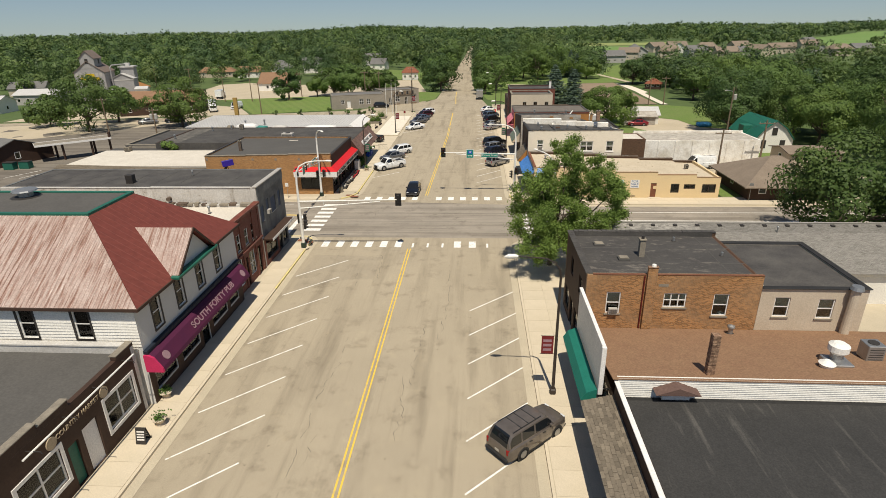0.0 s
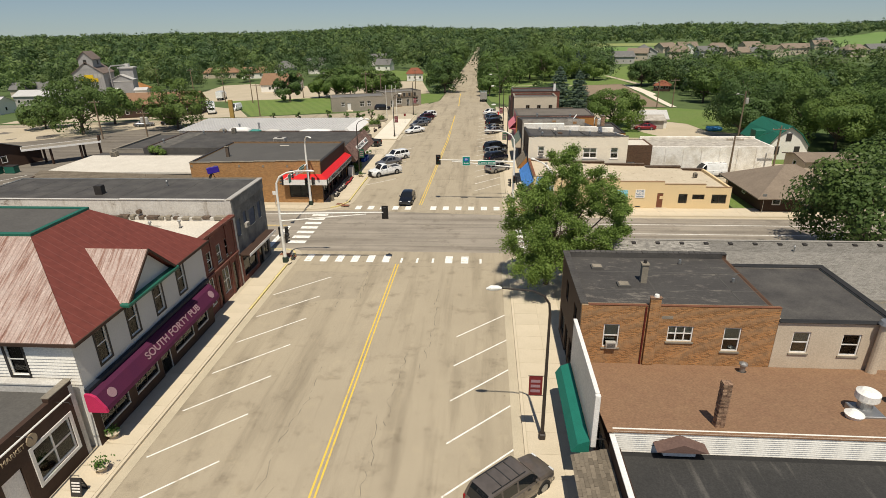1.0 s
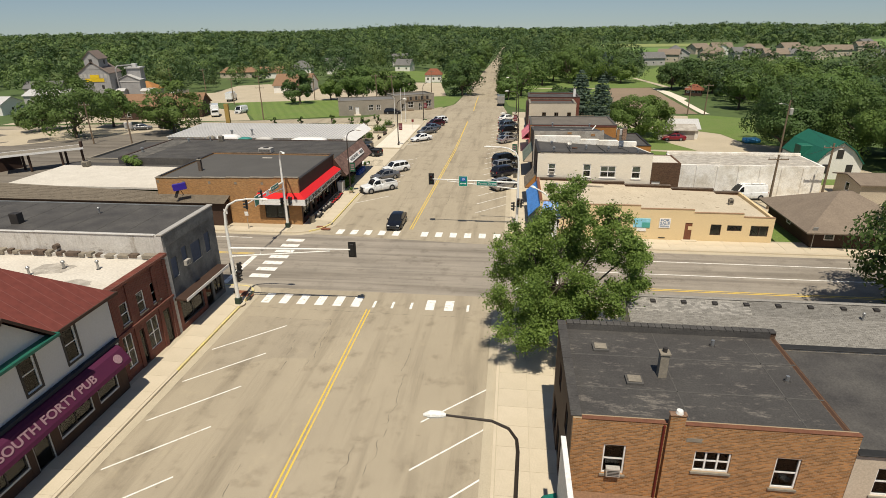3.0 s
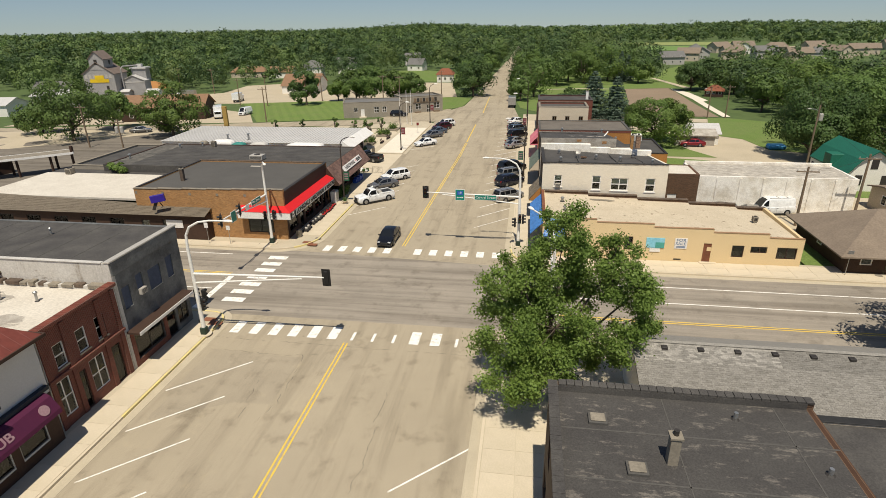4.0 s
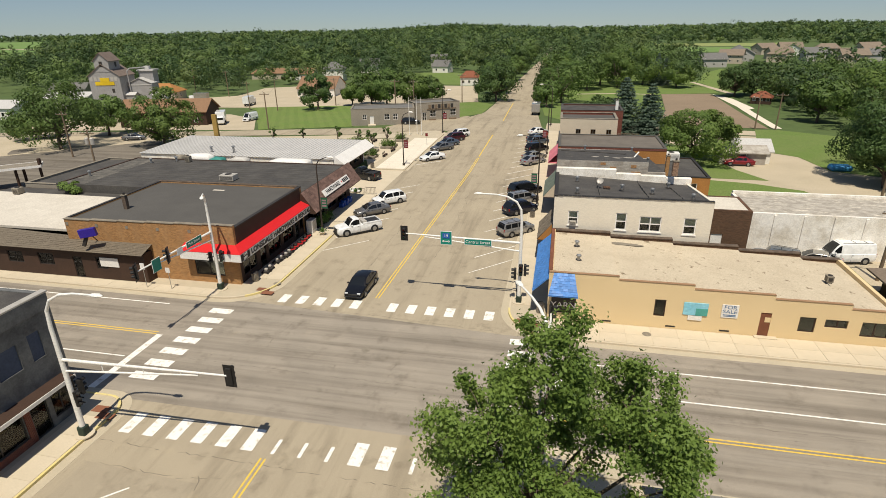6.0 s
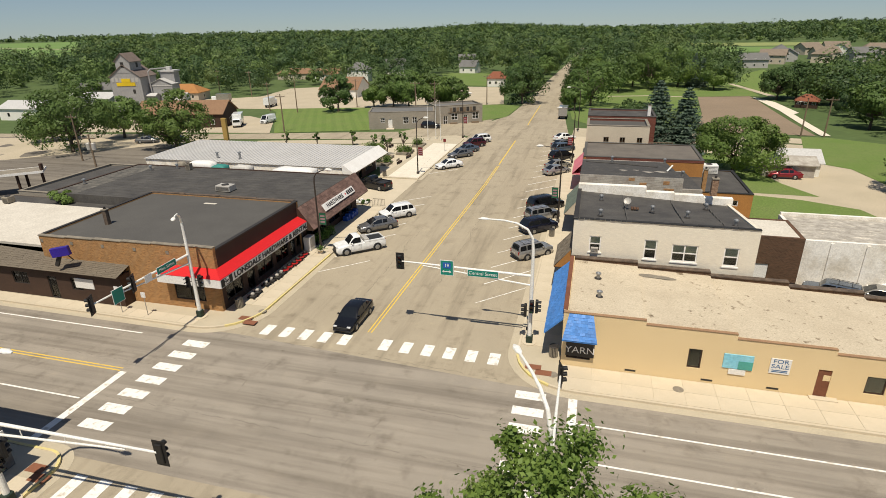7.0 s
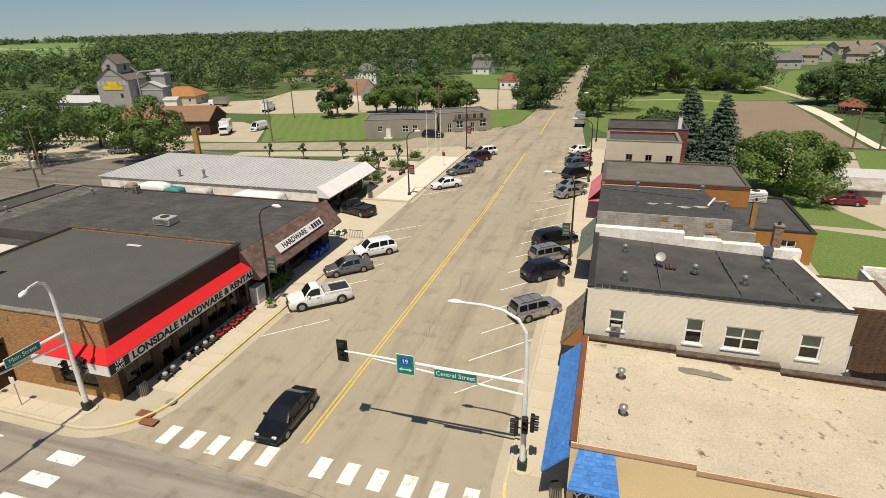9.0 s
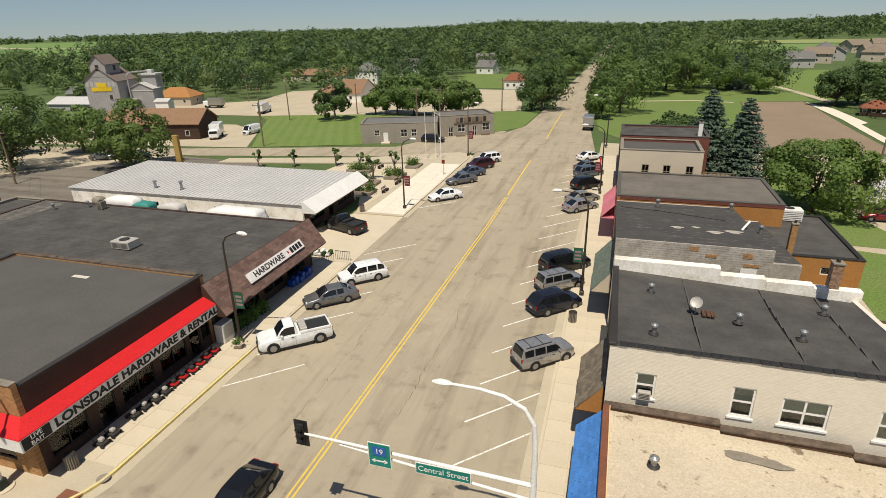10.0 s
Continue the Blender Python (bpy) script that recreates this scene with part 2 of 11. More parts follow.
M["wood_pole"] = mat("weathered_pole_wood", (0.22, 0.16, 0.105), (0.16, 0.115, 0.075), rough=0.9, big=1.5, fine=12)

M["house_wall_grey"] = mat("grey_block_wall", (0.31, 0.275, 0.22), (0.25, 0.22, 0.175), rough=0.9, big=0.6, fine=9)
M["black_streaked"] = mat("streaked_black_roof", (0.032, 0.031, 0.029), (0.045, 0.043, 0.04), rough=0.75, big=0.5, fine=12, grit=0.2)
tint_by(M["black_streaked"], scaled_noise(M["black_streaked"], (1.6, 0.16, 1), 4, 0.6), 0.56, 0.70, (2.1, 2.05, 1.95))
M["concrete_white"] = mat("new_white_concrete", (0.72, 0.65, 0.53), (0.66, 0.59, 0.47), rough=0.9, big=0.5, fine=14, bump=0.1, random=0.03)
M["render_beige"] = mat("beige_render", (0.58, 0.50, 0.38), (0.51, 0.44, 0.33), rough=0.9, big=0.7, fine=10)
M["cap_dark"] = mat("crumbling_dark_cap", (0.15, 0.11, 0.08), (0.07, 0.052, 0.04), rough=0.95, big=2.0, fine=10, mix=0.3)
M["roof_patchy"] = mat("patchy_grey_roof", (0.44, 0.40, 0.34), (0.30, 0.27, 0.225), rough=0.9, big=1.4, fine=8, mix=0.25)
tint_by(M["roof_patchy"], scaled_noise(M["roof_patchy"], (0.8, 2.5, 1), 5, 0.7), 0.54, 0.64, (1.6, 1.6, 1.55))
M["roof_dusty"] = mat("dusty_grey_brown_roof", (0.17, 0.148, 0.122), (0.115, 0.10, 0.085), rough=0.9, big=0.45, fine=9, mix=0.4)
M["roof_seam"] = mat("roof_seam_tape", (0.10, 0.094, 0.084), (0.07, 0.066, 0.06), rough=0.85, big=1.2, fine=8)
M["roof_patchy_dark"] = mat("dusty_patched_roof", (0.17, 0.155, 0.13), (0.07, 0.066, 0.06), rough=0.9, big=0.9, fine=8, mix=0.3)
M["kerb_yellow"] = mat("faded_kerb_yellow", (0.70, 0.58, 0.20), (0.58, 0.48, 0.26), rough=0.85, big=1.5, fine=12, mix=0.3)
# smooth white render, its base colour lowered to hold the street side's shade
M["render_shaded"] = mat("smooth_white_render_shaded", (0.58, 0.57, 0.54), (0.52, 0.51, 0.48), rough=0.85, big=0.4, fine=10, bump=0.05, grit=0.04)
M["navy_board"] = mat("dark_navy_board", (0.018, 0.026, 0.04), rough=0.6, bump=0.03)
M["tile_cap"] = mat("red_brown_tile_cap", (0.20, 0.085, 0.045), (0.12, 0.05, 0.03), rough=0.85, big=3, fine=14)

# ---- building blocks ----
def thing(name, label, category, at=(0, 0, 0), group="", kind=""):
    return tagged(place(new(name), at), label, category, group, kind)


def place(ob, at):
    ob.location = at
    ob.empty_display_size = 0.5
    return ob


def part(name, bm, material, parent=None, label="", smooth=False):
    """One mesh object from a bmesh in world places, under a thing or a part."""
    me = bpy.data.meshes.new(name)
    bmesh.ops.recalc_face_normals(bm, faces=bm.faces)
    bm.to_mesh(me)
    bm.free()
    for x in material if isinstance(material, (list, tuple)) else [material]:
        me.materials.append(x)
    if smooth:
        me.shade_smooth()
    ob = new(name, me)
    if parent is not None:
        ob.parent = parent
        if parent.type == "EMPTY":
            ob.matrix_parent_inverse = Matrix.Translation(-Vector(parent.location))
    if label:
        ob["label"] = label
    return ob


def single(name, bm, material, label, category, group="", kind="", smooth=False):
    return tagged(part(name, bm, material, smooth=smooth), label, category, group, kind)


def box(bm, x0, x1, y0, y1, z0, z1, bevel=0.0, mi=0):
    v = [bm.verts.new((x, y, z)) for z in (z0, z1) for y in (y0, y1) for x in (x0, x1)]
    fs = [bm.faces.new([v[i] for i in q]) for q in ((0, 2, 3, 1), (4, 5, 7, 6), (0, 1, 5, 4), (2, 6, 7, 3), (0, 4, 6, 2), (1, 3, 7, 5))]
    for f in fs:
        f.material_index = mi
    if bevel:
        bmesh.ops.bevel(bm, geom=list({e for f in fs for e in f.edges}), offset=bevel, segments=1, affect="EDGES")
    return v


def boxes(*args, bevel=0.0):
    bm = bmesh.new()
    for a in args:
        box(bm, *a, bevel=bevel)
    return bm


def tube(bm, pts, r, sides=8, cap=True):
    """A round bar along points; r is one radius or one for each point."""
    pts = [Vector(p) for p in pts]
    rs = r if isinstance(r, (list, tuple)) else [r] * len(pts)
    rings = []
    for i, p in enumerate(pts):
        d = (pts[min(i + 1, len(pts) - 1)] - pts[max(i - 1, 0)]).normalized()
        a = d.orthogonal().normalized() if abs(d.z) < 0.999 else Vector((1, 0, 0))
        if abs(d.z) < 0.999:
            a = d.cross(Vector((0, 0, 1))).normalized()
        b = d.cross(a)
        rings.append([bm.verts.new(p + rs[i] * (math.cos(t) * a + math.sin(t) * b)) for t in (math.tau * k / sides for k in range(sides))])
    for a, b in zip(rings, rings[1:]):
        for k in range(sides):
            bm.faces.new((a[k], a[(k + 1) % sides], b[(k + 1) % sides], b[k]))
    if cap:
        bm.faces.new(rings[0][::-1]), bm.faces.new(rings[-1])
    return rings


def poly(bm, pts, mi=0):
    f = bm.faces.new([bm.verts.new(p) for p in pts])
    f.material_index = mi
    return f


def prism(bm, outline, z0, z1):
    """An upright block over a flat outline of (x, y)."""
    lo, hi = [bm.verts.new((x, y, z0)) for x, y in outline], [bm.verts.new((x, y, z1)) for x, y in outline]
    bm.faces.new(lo[::-1]), bm.faces.new(hi)
    for i in range(len(lo)):
        j = (i + 1) % len(lo)
        bm.faces.new((lo[i], lo[j], hi[j], hi[i]))


def wall_bm(bm, side, at, u0, u1, z0, z1, holes=(), thick=0.3):
    """A wall with openings. side: the way it faces ('S', 'N', 'E', 'W'); at: its outer face; u runs along x or y. holes: (u0, u1, z0, z1)."""
    us = sorted({u0, u1, *(min(max(h[k], u0), u1) for h in holes for k in (0, 1))})
    zs = sorted({z0, z1, *(min(max(h[k], z0), z1) for h in holes for k in (2, 3))})
    inner = at + {"S": 1, "N": -1, "E": -1, "W": 1}[side] * thick

    def p(u, z, d):
        return (u, d, z) if side in "SN" else (d, u, z)

    def solid(i, j):
        if not (0 <= i < len(us) - 1 and 0 <= j < len(zs) - 1):
            return False
        cu, cz = (us[i] + us[i + 1]) / 2, (zs[j] + zs[j + 1]) / 2
        return not any(h[0] < cu < h[1] and h[2] < cz < h[3] for h in holes)
    cache = {}

    def v(i, j, k):
        key = (i, j, k)
        if key not in cache:
            cache[key] = bm.verts.new(p(us[i], zs[j], inner if k else at))
        return cache[key]
    for i in range(len(us) - 1):
        for j in range(len(zs) - 1):
            if not solid(i, j):
                continue
            bm.faces.new([v(i, j, 0), v(i + 1, j, 0), v(i + 1, j + 1, 0), v(i, j + 1, 0)])
            bm.faces.new([v(i, j, 1), v(i, j + 1, 1), v(i + 1, j + 1, 1), v(i + 1, j, 1)])
            for di, dj, a, b in ((-1, 0, (i, j), (i, j + 1)), (1, 0, (i + 1, j), (i + 1, j + 1)), (0, -1, (i, j), (i + 1, j)), (0, 1, (i, j + 1), (i + 1, j + 1))):
                if not solid(i + di, j + dj):
                    bm.faces.new([v(*a, 0), v(*b, 0), v(*b, 1), v(*a, 1)])


def wall(parent, side, at, u0, u1, z0, z1, material, holes=(), thick=0.3, label=""):
    bm = bmesh.new()
    wall_bm(bm, side, at, u0, u1, z0, z1, holes, thick)
    return part("wall", bm, material, parent, label)


def face_box(bm, side, at, u0, u1, z0, z1, out, back=0.0):
    """A block on a wall face, standing out by `out` and let in by `back`."""
    s = {"S": -1, "N": 1, "E": 1, "W": -1}[side]
    d0, d1 = sorted((at + s * out, at - s * back))
    if side in "SN":
        return box(bm, u0, u1, d0, d1, z0, z1)
    return box(bm, d0, d1, u0, u1, z0, z1)


def window(parent, side, at, u0, u1, z0, z1, frame_mat, bars=(1, 2), sill=None, w=0.07, name="window", glass=None, label="", blind=0.0):
    """A window in its opening: a frame let into the wall, its bars, a pane and a sill. bars: lights across and up."""
    bm = bmesh.new()
    o, b = -0.06, 0.16
    face_box(bm, side, at, u0, u0 + w, z0, z1, o, b), face_box(bm, side, at, u1 - w, u1, z0, z1, o, b)
    face_box(bm, side, at, u0 + w, u1 - w, z0, z0 + w, o, b), face_box(bm, side, at, u0 + w, u1 - w, z1 - w, z1, o, b)
    f = part(name, bm, frame_mat, parent, label)
    for k in range(1, bars[0]):
        u = u0 + (u1 - u0) * k / bars[0]
        bm = bmesh.new()
        face_box(bm, side, at, u - w / 2, u + w / 2, z0 + w, z1 - w, o - 0.01, b - 0.01)
        part("glazing_bar", bm, frame_mat, f)
    for k in range(1, bars[1]):
        z = z0 + (z1 - z0) * k / bars[1]
        bm = bmesh.new()
        face_box(bm, side, at, u0 + w, u1 - w, z - w / 2, z + w / 2, o - 0.02, b - 0.02)
        part("glazing_bar", bm, frame_mat, f)
    bm = bmesh.new()
    face_box(bm, side, at, u0 + w / 2, u1 - w / 2, z0 + w / 2, z1 - w / 2, -0.10, 0.108)
    part("pane", bm, glass or M["glass"], f)
    if blind:
        bm = bmesh.new()
        face_box(bm, side, at, u0 + w, u1 - w, z1 - w - (z1 - z0) * blind, z1 - w, -0.13, 0.14)
        part("blind", bm, M["blind"], f, "pale drawn window blind")
    if sill is not None:
        bm = bmesh.new()
        face_box(bm, side, at, u0 - 0.08, u1 + 0.08, z0 - 0.1, z0 - 0.003, 0.07, 0.02)
        part("sill", bm, sill, f)
    return f


def flat_roof(parent, x0, x1, y0, y1, z, material, thick=0.25, label="", fall=0.0):
    bm = bmesh.new()
    box(bm, x0, x1, y0, y1, z - thick, z)
    for v in bm.verts:
        v.co.z -= fall * (v.co.x - x0) / (x1 - x0)
    return part("roof", bm, material, parent, label)


def shell(name, label, category, x0, x1, y0, y1, h, mats, roof, roof_drop=0.35, holes={}, group="", coping=None, floor=0.1, roof_label="", h_north=None, h_east=None):
    """A flat-roofed block: four walls with their openings and the roof a little below the wall tops. mats: one material or one for each side."""
    ob = thing(name, label, category, ((x0 + x1) / 2, (y0 + y1) / 2, 0), group)
    get = (lambda s: mats[s]) if isinstance(mats, dict) else (lambda s: mats)
    wall(ob, "S", y0, x0, x1, 0, h, get("S"), holes.get("S", ()))
    wall(ob, "N", y1, x0, x1, 0, h_north or h, get("N"), holes.get("N", ()))
    wall(ob, "W", x0, y0 + 0.3, y1 - 0.3, 0, h, get("W"), holes.get("W", ()))
    wall(ob, "E", x1, y0 + 0.3, y1 - 0.3, 0, h_east or h, get("E"), holes.get("E", ()))
    flat_roof(ob, x0 + 0.302, x1 - 0.302, y0 + 0.302, y1 - 0.302, h - roof_drop, roof, label=roof_label)
    part("floor_slab", boxes((x0 + 0.303, x1 - 0.303, y0 + 0.303, y1 - 0.303, 0.02, floor)), M["interior"], ob)
    if coping is not None:
        for a in ((x0 - 0.05, x1 + 0.05, y0 - 0.05, y0 + 0.35), (x0 - 0.05, x1 + 0.05, y1 - 0.35, y1 + 0.05), (x0 - 0.05, x0 + 0.35, y0 + 0.352, y1 - 0.352), (x1 - 0.35, x1 + 0.05, y0 + 0.352, y1 - 0.352)):
            part("coping", boxes((*a, h + 0.002, h + 0.09), bevel=0.015), coping, ob)
    return ob

# ---- ground and streets ----
def land(x, y):
    """The height of the land: level in the town, a little lower round it, with a low hill far off."""
    d = math.hypot(x, y - 60)
    s = max(0.0, d - 95)
    z = -3.0 * s * s / (s * s + 3025)
    if d > 700:
        az = math.degrees(math.atan2(x - 12, y - 30))
        k = min(1.0, (d - 700) / 650)
        k = k * k * (3 - 2 * k)
        z += k * (9.5 * math.exp(-((az + 10.5) / 6.0) ** 2) + 5 * math.exp(-((az - 20) / 4.5) ** 2) + 5 * math.exp(-((az - 34) / 5) ** 2) + 2.5 * noise.noise((x / 300, y / 300, 1.7)))
    if d > 1500:
        z -= 0.008 * (d - 1500)
    return z


def flat(name, outline, z, material, label, category, kind="structure"):
    """A level piece of ground, z above the land; away from the town it is laid over the fall of the land."""
    bm = bmesh.new()
    poly(bm, [(x, y, 0) for x, y in outline])
    if max(math.hypot(x, y - 60) for x, y in outline) > 90:
        bmesh.ops.triangulate(bm, faces=bm.faces)
        for axis in (0, 1):
            lo, hi = min(p[axis] for p in outline), max(p[axis] for p in outline)
            step = 8.0 if hi - lo < 300 else 40.0
            for k in range(1, int((hi - lo) / step) + 1):
                co, no = [0, 0, 0], [0, 0, 0]
                co[axis], no[axis] = lo + k * step, 1
                bmesh.ops.bisect_plane(bm, geom=bm.verts[:] + bm.edges[:] + bm.faces[:], plane_co=co, plane_no=no)
    for v in bm.verts:
        v.co.z = land(v.co.x, v.co.y) + z
    return single(name, bm, material, label, category, kind=kind)


def ring_land():
    """The land: one sheet to the horizon."""
    bm = bmesh.new()
    rings = []
    for r in (0, 45, 90, *range(98, 330, 8), 345, 370, 400, 440, 490, 550, 620, 700, 780, 870, 960, 1060, 1180, 1300, 1500, 1750, 2100, 2600, 3200, 4000):
        ring = []
        for k in range(144):
            a = math.tau * k / 144
            x, y = 0 + r * math.cos(a), 60 + r * math.sin(a)
            ring.append(bm.verts.new((x, y, land(x, y) - 0.05)))
            if r == 0:
                break
        rings.append(ring)
    for k in range(144):
        bm.faces.new((rings[0][0], rings[1][k], rings[1][(k + 1) % 144]))
    for a, b in zip(rings[1:], rings[2:]):
        for k in range(144):
            bm.faces.new((a[k], b[k], b[(k + 1) % 144], a[(k + 1) % 144]))
    return single("ground", bm, M["field"], "green summer meadow land reaching low hills", "ground", kind="structure", smooth=True)


ring_land()
# kerb faces of the main street, south and north of the crossing, and of the cross street
KRS, KLS, KRN, KLN = 11.1, -11.1, 11.8, -9.7
CS, CNE, CNW = 57.6, 70.0, 71.6
FR, FL = 15.0, -13.4


def lane_strip(name, rows, material, label, lift=0.0):
    """A road laid along the land: rows of (left x, right x, y)."""
    bm = bmesh.new()
    fine = []
    for (a0, b0, y0), (a1, b1, y1) in zip(rows, rows[1:]):
        n = max(1, int((y1 - y0) / 8))
        fine += [(a0 + (a1 - a0) * k / n, b0 + (b1 - b0) * k / n, y0 + (y1 - y0) * k / n) for k in range(n)]
    vs = [[bm.verts.new((x, y, land(x, y) + lift)) for x in (a, (a + b) / 2, b)] for a, b, y in fine + [rows[-1]]]
    for p, q in zip(vs, vs[1:]):
        for k in (0, 1):
            bm.faces.new((p[k], p[k + 1], q[k + 1], q[k]))
    return single(name, bm, material, label, "road", kind="structure")


lane_strip("road", [(KLS, KRS, y) for y in (-80, -20, 40, 52)] + [(KLS - 2, KRS + 4.4, 52.2), (KLS - 2, KRS + 4.4, 62), (KLN - 4.4, KRN + 4.4, 66), (KLN - 4.4, KRN + 4.4, 76.6)] + [(KLN, KRN, y) for y in (76.8, 100, 130, 152)]
           + [(-9.3, 9.8, 175), (-6.0, 8.6, 190), (-5.9, 6.5, 225), (-5.9, 4.9, 280), (-4.5, 4.2, 350), (-2.5, 3.6, 450), (-1.5, 3.4, 560), (0, 3.4, 760), (1, 4, 1000)], M["asphalt"], "worn sun-bleached asphalt main street with patched cracks")
bm = bmesh.new()
xs = [-240, -160, -100, -80, -60, -40, KLN, KRN, 40, 60, 80, 100, 140, 200, 300]
vs = []
for x in xs:
    north = CNW + (KLN - x) / 230 if x <= KLN else CNE - 0.6 * (x - KRN) / 288
    vs.append([bm.verts.new((x, y, land(x, y) + 0.004)) for y in (CS, (CS + north) / 2, north)])
for p, q in zip(vs, vs[1:]):
    for k in (0, 1):
        bm.faces.new((p[k], q[k], q[k + 1], p[k + 1]))
single("road", bm, M["asphalt2"], "grey worn asphalt cross street with tyre tracks", "road", kind="structure")
flat("road", [(-200, 140), (-60, 143.5), (-29, 148.7), (KLN, 155.5), (KLN + 1, 181), (-18, 176), (-26, 158), (-48, 153), (-70, 149), (-200, 146)], 0.003, M["asphalt"], "pale asphalt side street beside a small plaza", "road")
flat("road", [(KRN, 158), (60, 160), (60, 166), (KRN, 170)], -0.002, M["gravel"], "pale gravel side lane", "road")


def arc(cx, cy, r, a0, a1, n=8):
    return [(cx + r * math.cos(radians(a0 + (a1 - a0) * k / n)), cy + r * math.sin(radians(a0 + (a1 - a0) * k / n))) for k in range(n + 1)]


def pavement(label, kerb_line, back, slabs, yellow=(), side=1, top_mat=None):
    """A raised pavement: its bed, the kerb along kerb_line, the gutter at its foot and the slabs, each a piece. side: +1 where the bed lies to the left of the kerb line."""
    bm = bmesh.new()
    prism(bm, kerb_line + back, -0.03, 0.136)
    top = single("pavement", bm, M["gutter"], label, "pavement", kind="structure")
    normals = []
    for i, p in enumerate(kerb_line):
        a, b = Vector(kerb_line[max(i - 1, 0)]), Vector(kerb_line[min(i + 1, len(kerb_line) - 1)])
        d = (b - a).normalized()
        normals.append(Vector((-d.y, d.x)) * side)
    for name, o0, o1, z0, z1, m in (("kerb", -0.004, 0.16, 0.0, 0.165, M["concrete"]), ("gutter", -0.62, -0.006, -0.01, 0.012, M["gutter"])):
        bm = bmesh.new()
        rings = []
        for p, nn in zip(kerb_line, normals):
            q = Vector(p)
            rings.append([bm.verts.new((*(q + nn * o), z)) for o, z in ((o0, z0), (o0, z1), (o1, z1), (o1, z0))])
        for a, b in zip(rings, rings[1:]):
            for k in range(4):
                bm.faces.new((a[k], a[(k + 1) % 4], b[(k + 1) % 4], b[k]))
        part(name, bm, m, top)
    for i0, i1 in yellow:
        bm = bmesh.new()
        rings = []
        for p, nn in list(zip(kerb_line, normals))[i0:i1]:
            q = Vector(p)
            rings.append([bm.verts.new((*(q + nn * o), z)) for o, z in ((-0.009, 0.02), (-0.009, 0.169), (0.15, 0.169))])
        for a, b in zip(rings, rings[1:]):
            for k in range(2):
                bm.faces.new((a[k], a[k + 1], b[k + 1], b[k]))
        part("kerb_paint", bm, M["kerb_yellow"], top, "faded yellow kerb paint")
    for x0, x1, y0, y1, nx, ny in slabs:
        w, h = (x1 - x0) / nx, (y1 - y0) / ny
        me = bpy.data.meshes.new("slab")
        bm = boxes((-w / 2 + 0.009, w / 2 - 0.009, -h / 2 + 0.009, h / 2 - 0.009, 0, 0.016))
        bm.to_mesh(me), bm.free()
        me.materials.append(top_mat or M["concrete"])
        for i in range(nx):
            for j in range(ny):
                ob = new("slab", me)
                ob.parent, ob.location = top, (x0 + w * (i + 0.5), y0 + h * (j + 0.5), 0.1365 + random.uniform(0, 0.004))
    return top


R = 4.2
pavement("pale concrete pavement along the eastern shops", [(KRS, -60), (KRS, 10), (KRS, 30), (KRS, CS - R)] + arc(KRS + R, CS - R, R, 180, 90)[1:] + [(20.5, CS)], [(20.5, 56.3), (15.6, 56.3), (15.6, -60)],
         [(KRS + 0.2, FR - 0.02, 10, 53.2, 2, 24)], side=-1)
pavement("pale concrete pavement along the western shops", [(KLS, -60), (KLS, 44), (KLS, CS - 1.6)] + arc(KLS - 1.6, CS - 1.6, 1.6, 0, 90)[1:] + [(-120, CS)], [(-120, 56), (-14.2, 56), (-14.2, -60)],
         [(-13.3, KLS - 0.2, 10, 55.5, 1, 26)], yellow=[(1, 12)], side=1)
pavement("pale concrete pavement before the yellow-tan shop", [(100, CNE - 0.2), (KRN + R, CNE)] + arc(KRN + R, CNE + R, R, 270, 180)[1:] + [(KRN, 88), (KRN, 158)], [(15.6, 158), (15.6, 73.4), (100, 73.4)],
         [(KRN + 0.2, FR - 0.02, 75, 157, 2, 44), (15.2, 50, CNE + 0.2, 72.95, 18, 2)], yellow=[(3, 10)], side=-1)
pavement("pale concrete pavement before the hardware shop", [(-120, CNW + 0.8), (KLN - R, CNW)] + arc(KLN - R, CNW + R, R, 270, 360)[1:] + [(KLN, 88), (KLN, 104.5)], [(-13.6, 104.5), (-13.6, 74.6), (-120, 74.6)],
         [(-13.05, KLN - 0.2, 76, 104.3, 2, 18), (-60, -14.2, CNW + 0.3, 73.1, 28, 1)], yellow=[(4, 11)], side=1)
pavement("broad white concrete pavement beside the plaza", [(KLN, 119), (KLN, 140), (KLN, 151)] + arc(KLN - 4, 151, 4, 0, 70)[1:] + [(-28, 147.5), (-52, 142)], [(-52, 139), (-30, 143), (-18, 146), (-15.3, 140), (-16.3, 119)],
         [(-14.8, KLN - 0.2, 119.5, 146, 3, 17)], side=1, top_mat=M["concrete_white"])
flat("pavement", [(-18, 103.5), (KLN, 104.5), (KLN, 119), (-16.3, 119), (-18.5, 111)], 0.012, M["concrete"], "stained concrete driveway apron", "driveway")
flat("pavement", [(-50, 103.2), (-18, 103.2), (-18, 111), (-50, 111)], 0.010, M["gutter"], "narrow concrete yard between two buildings", "yard")

flat("road", [(20.51, 52), (60, 52), (60, CS + 0.1), (20.51, CS + 0.1)], 0.011, M["asphalt2"], "asphalt verge of the cross street under the eaves", "road")

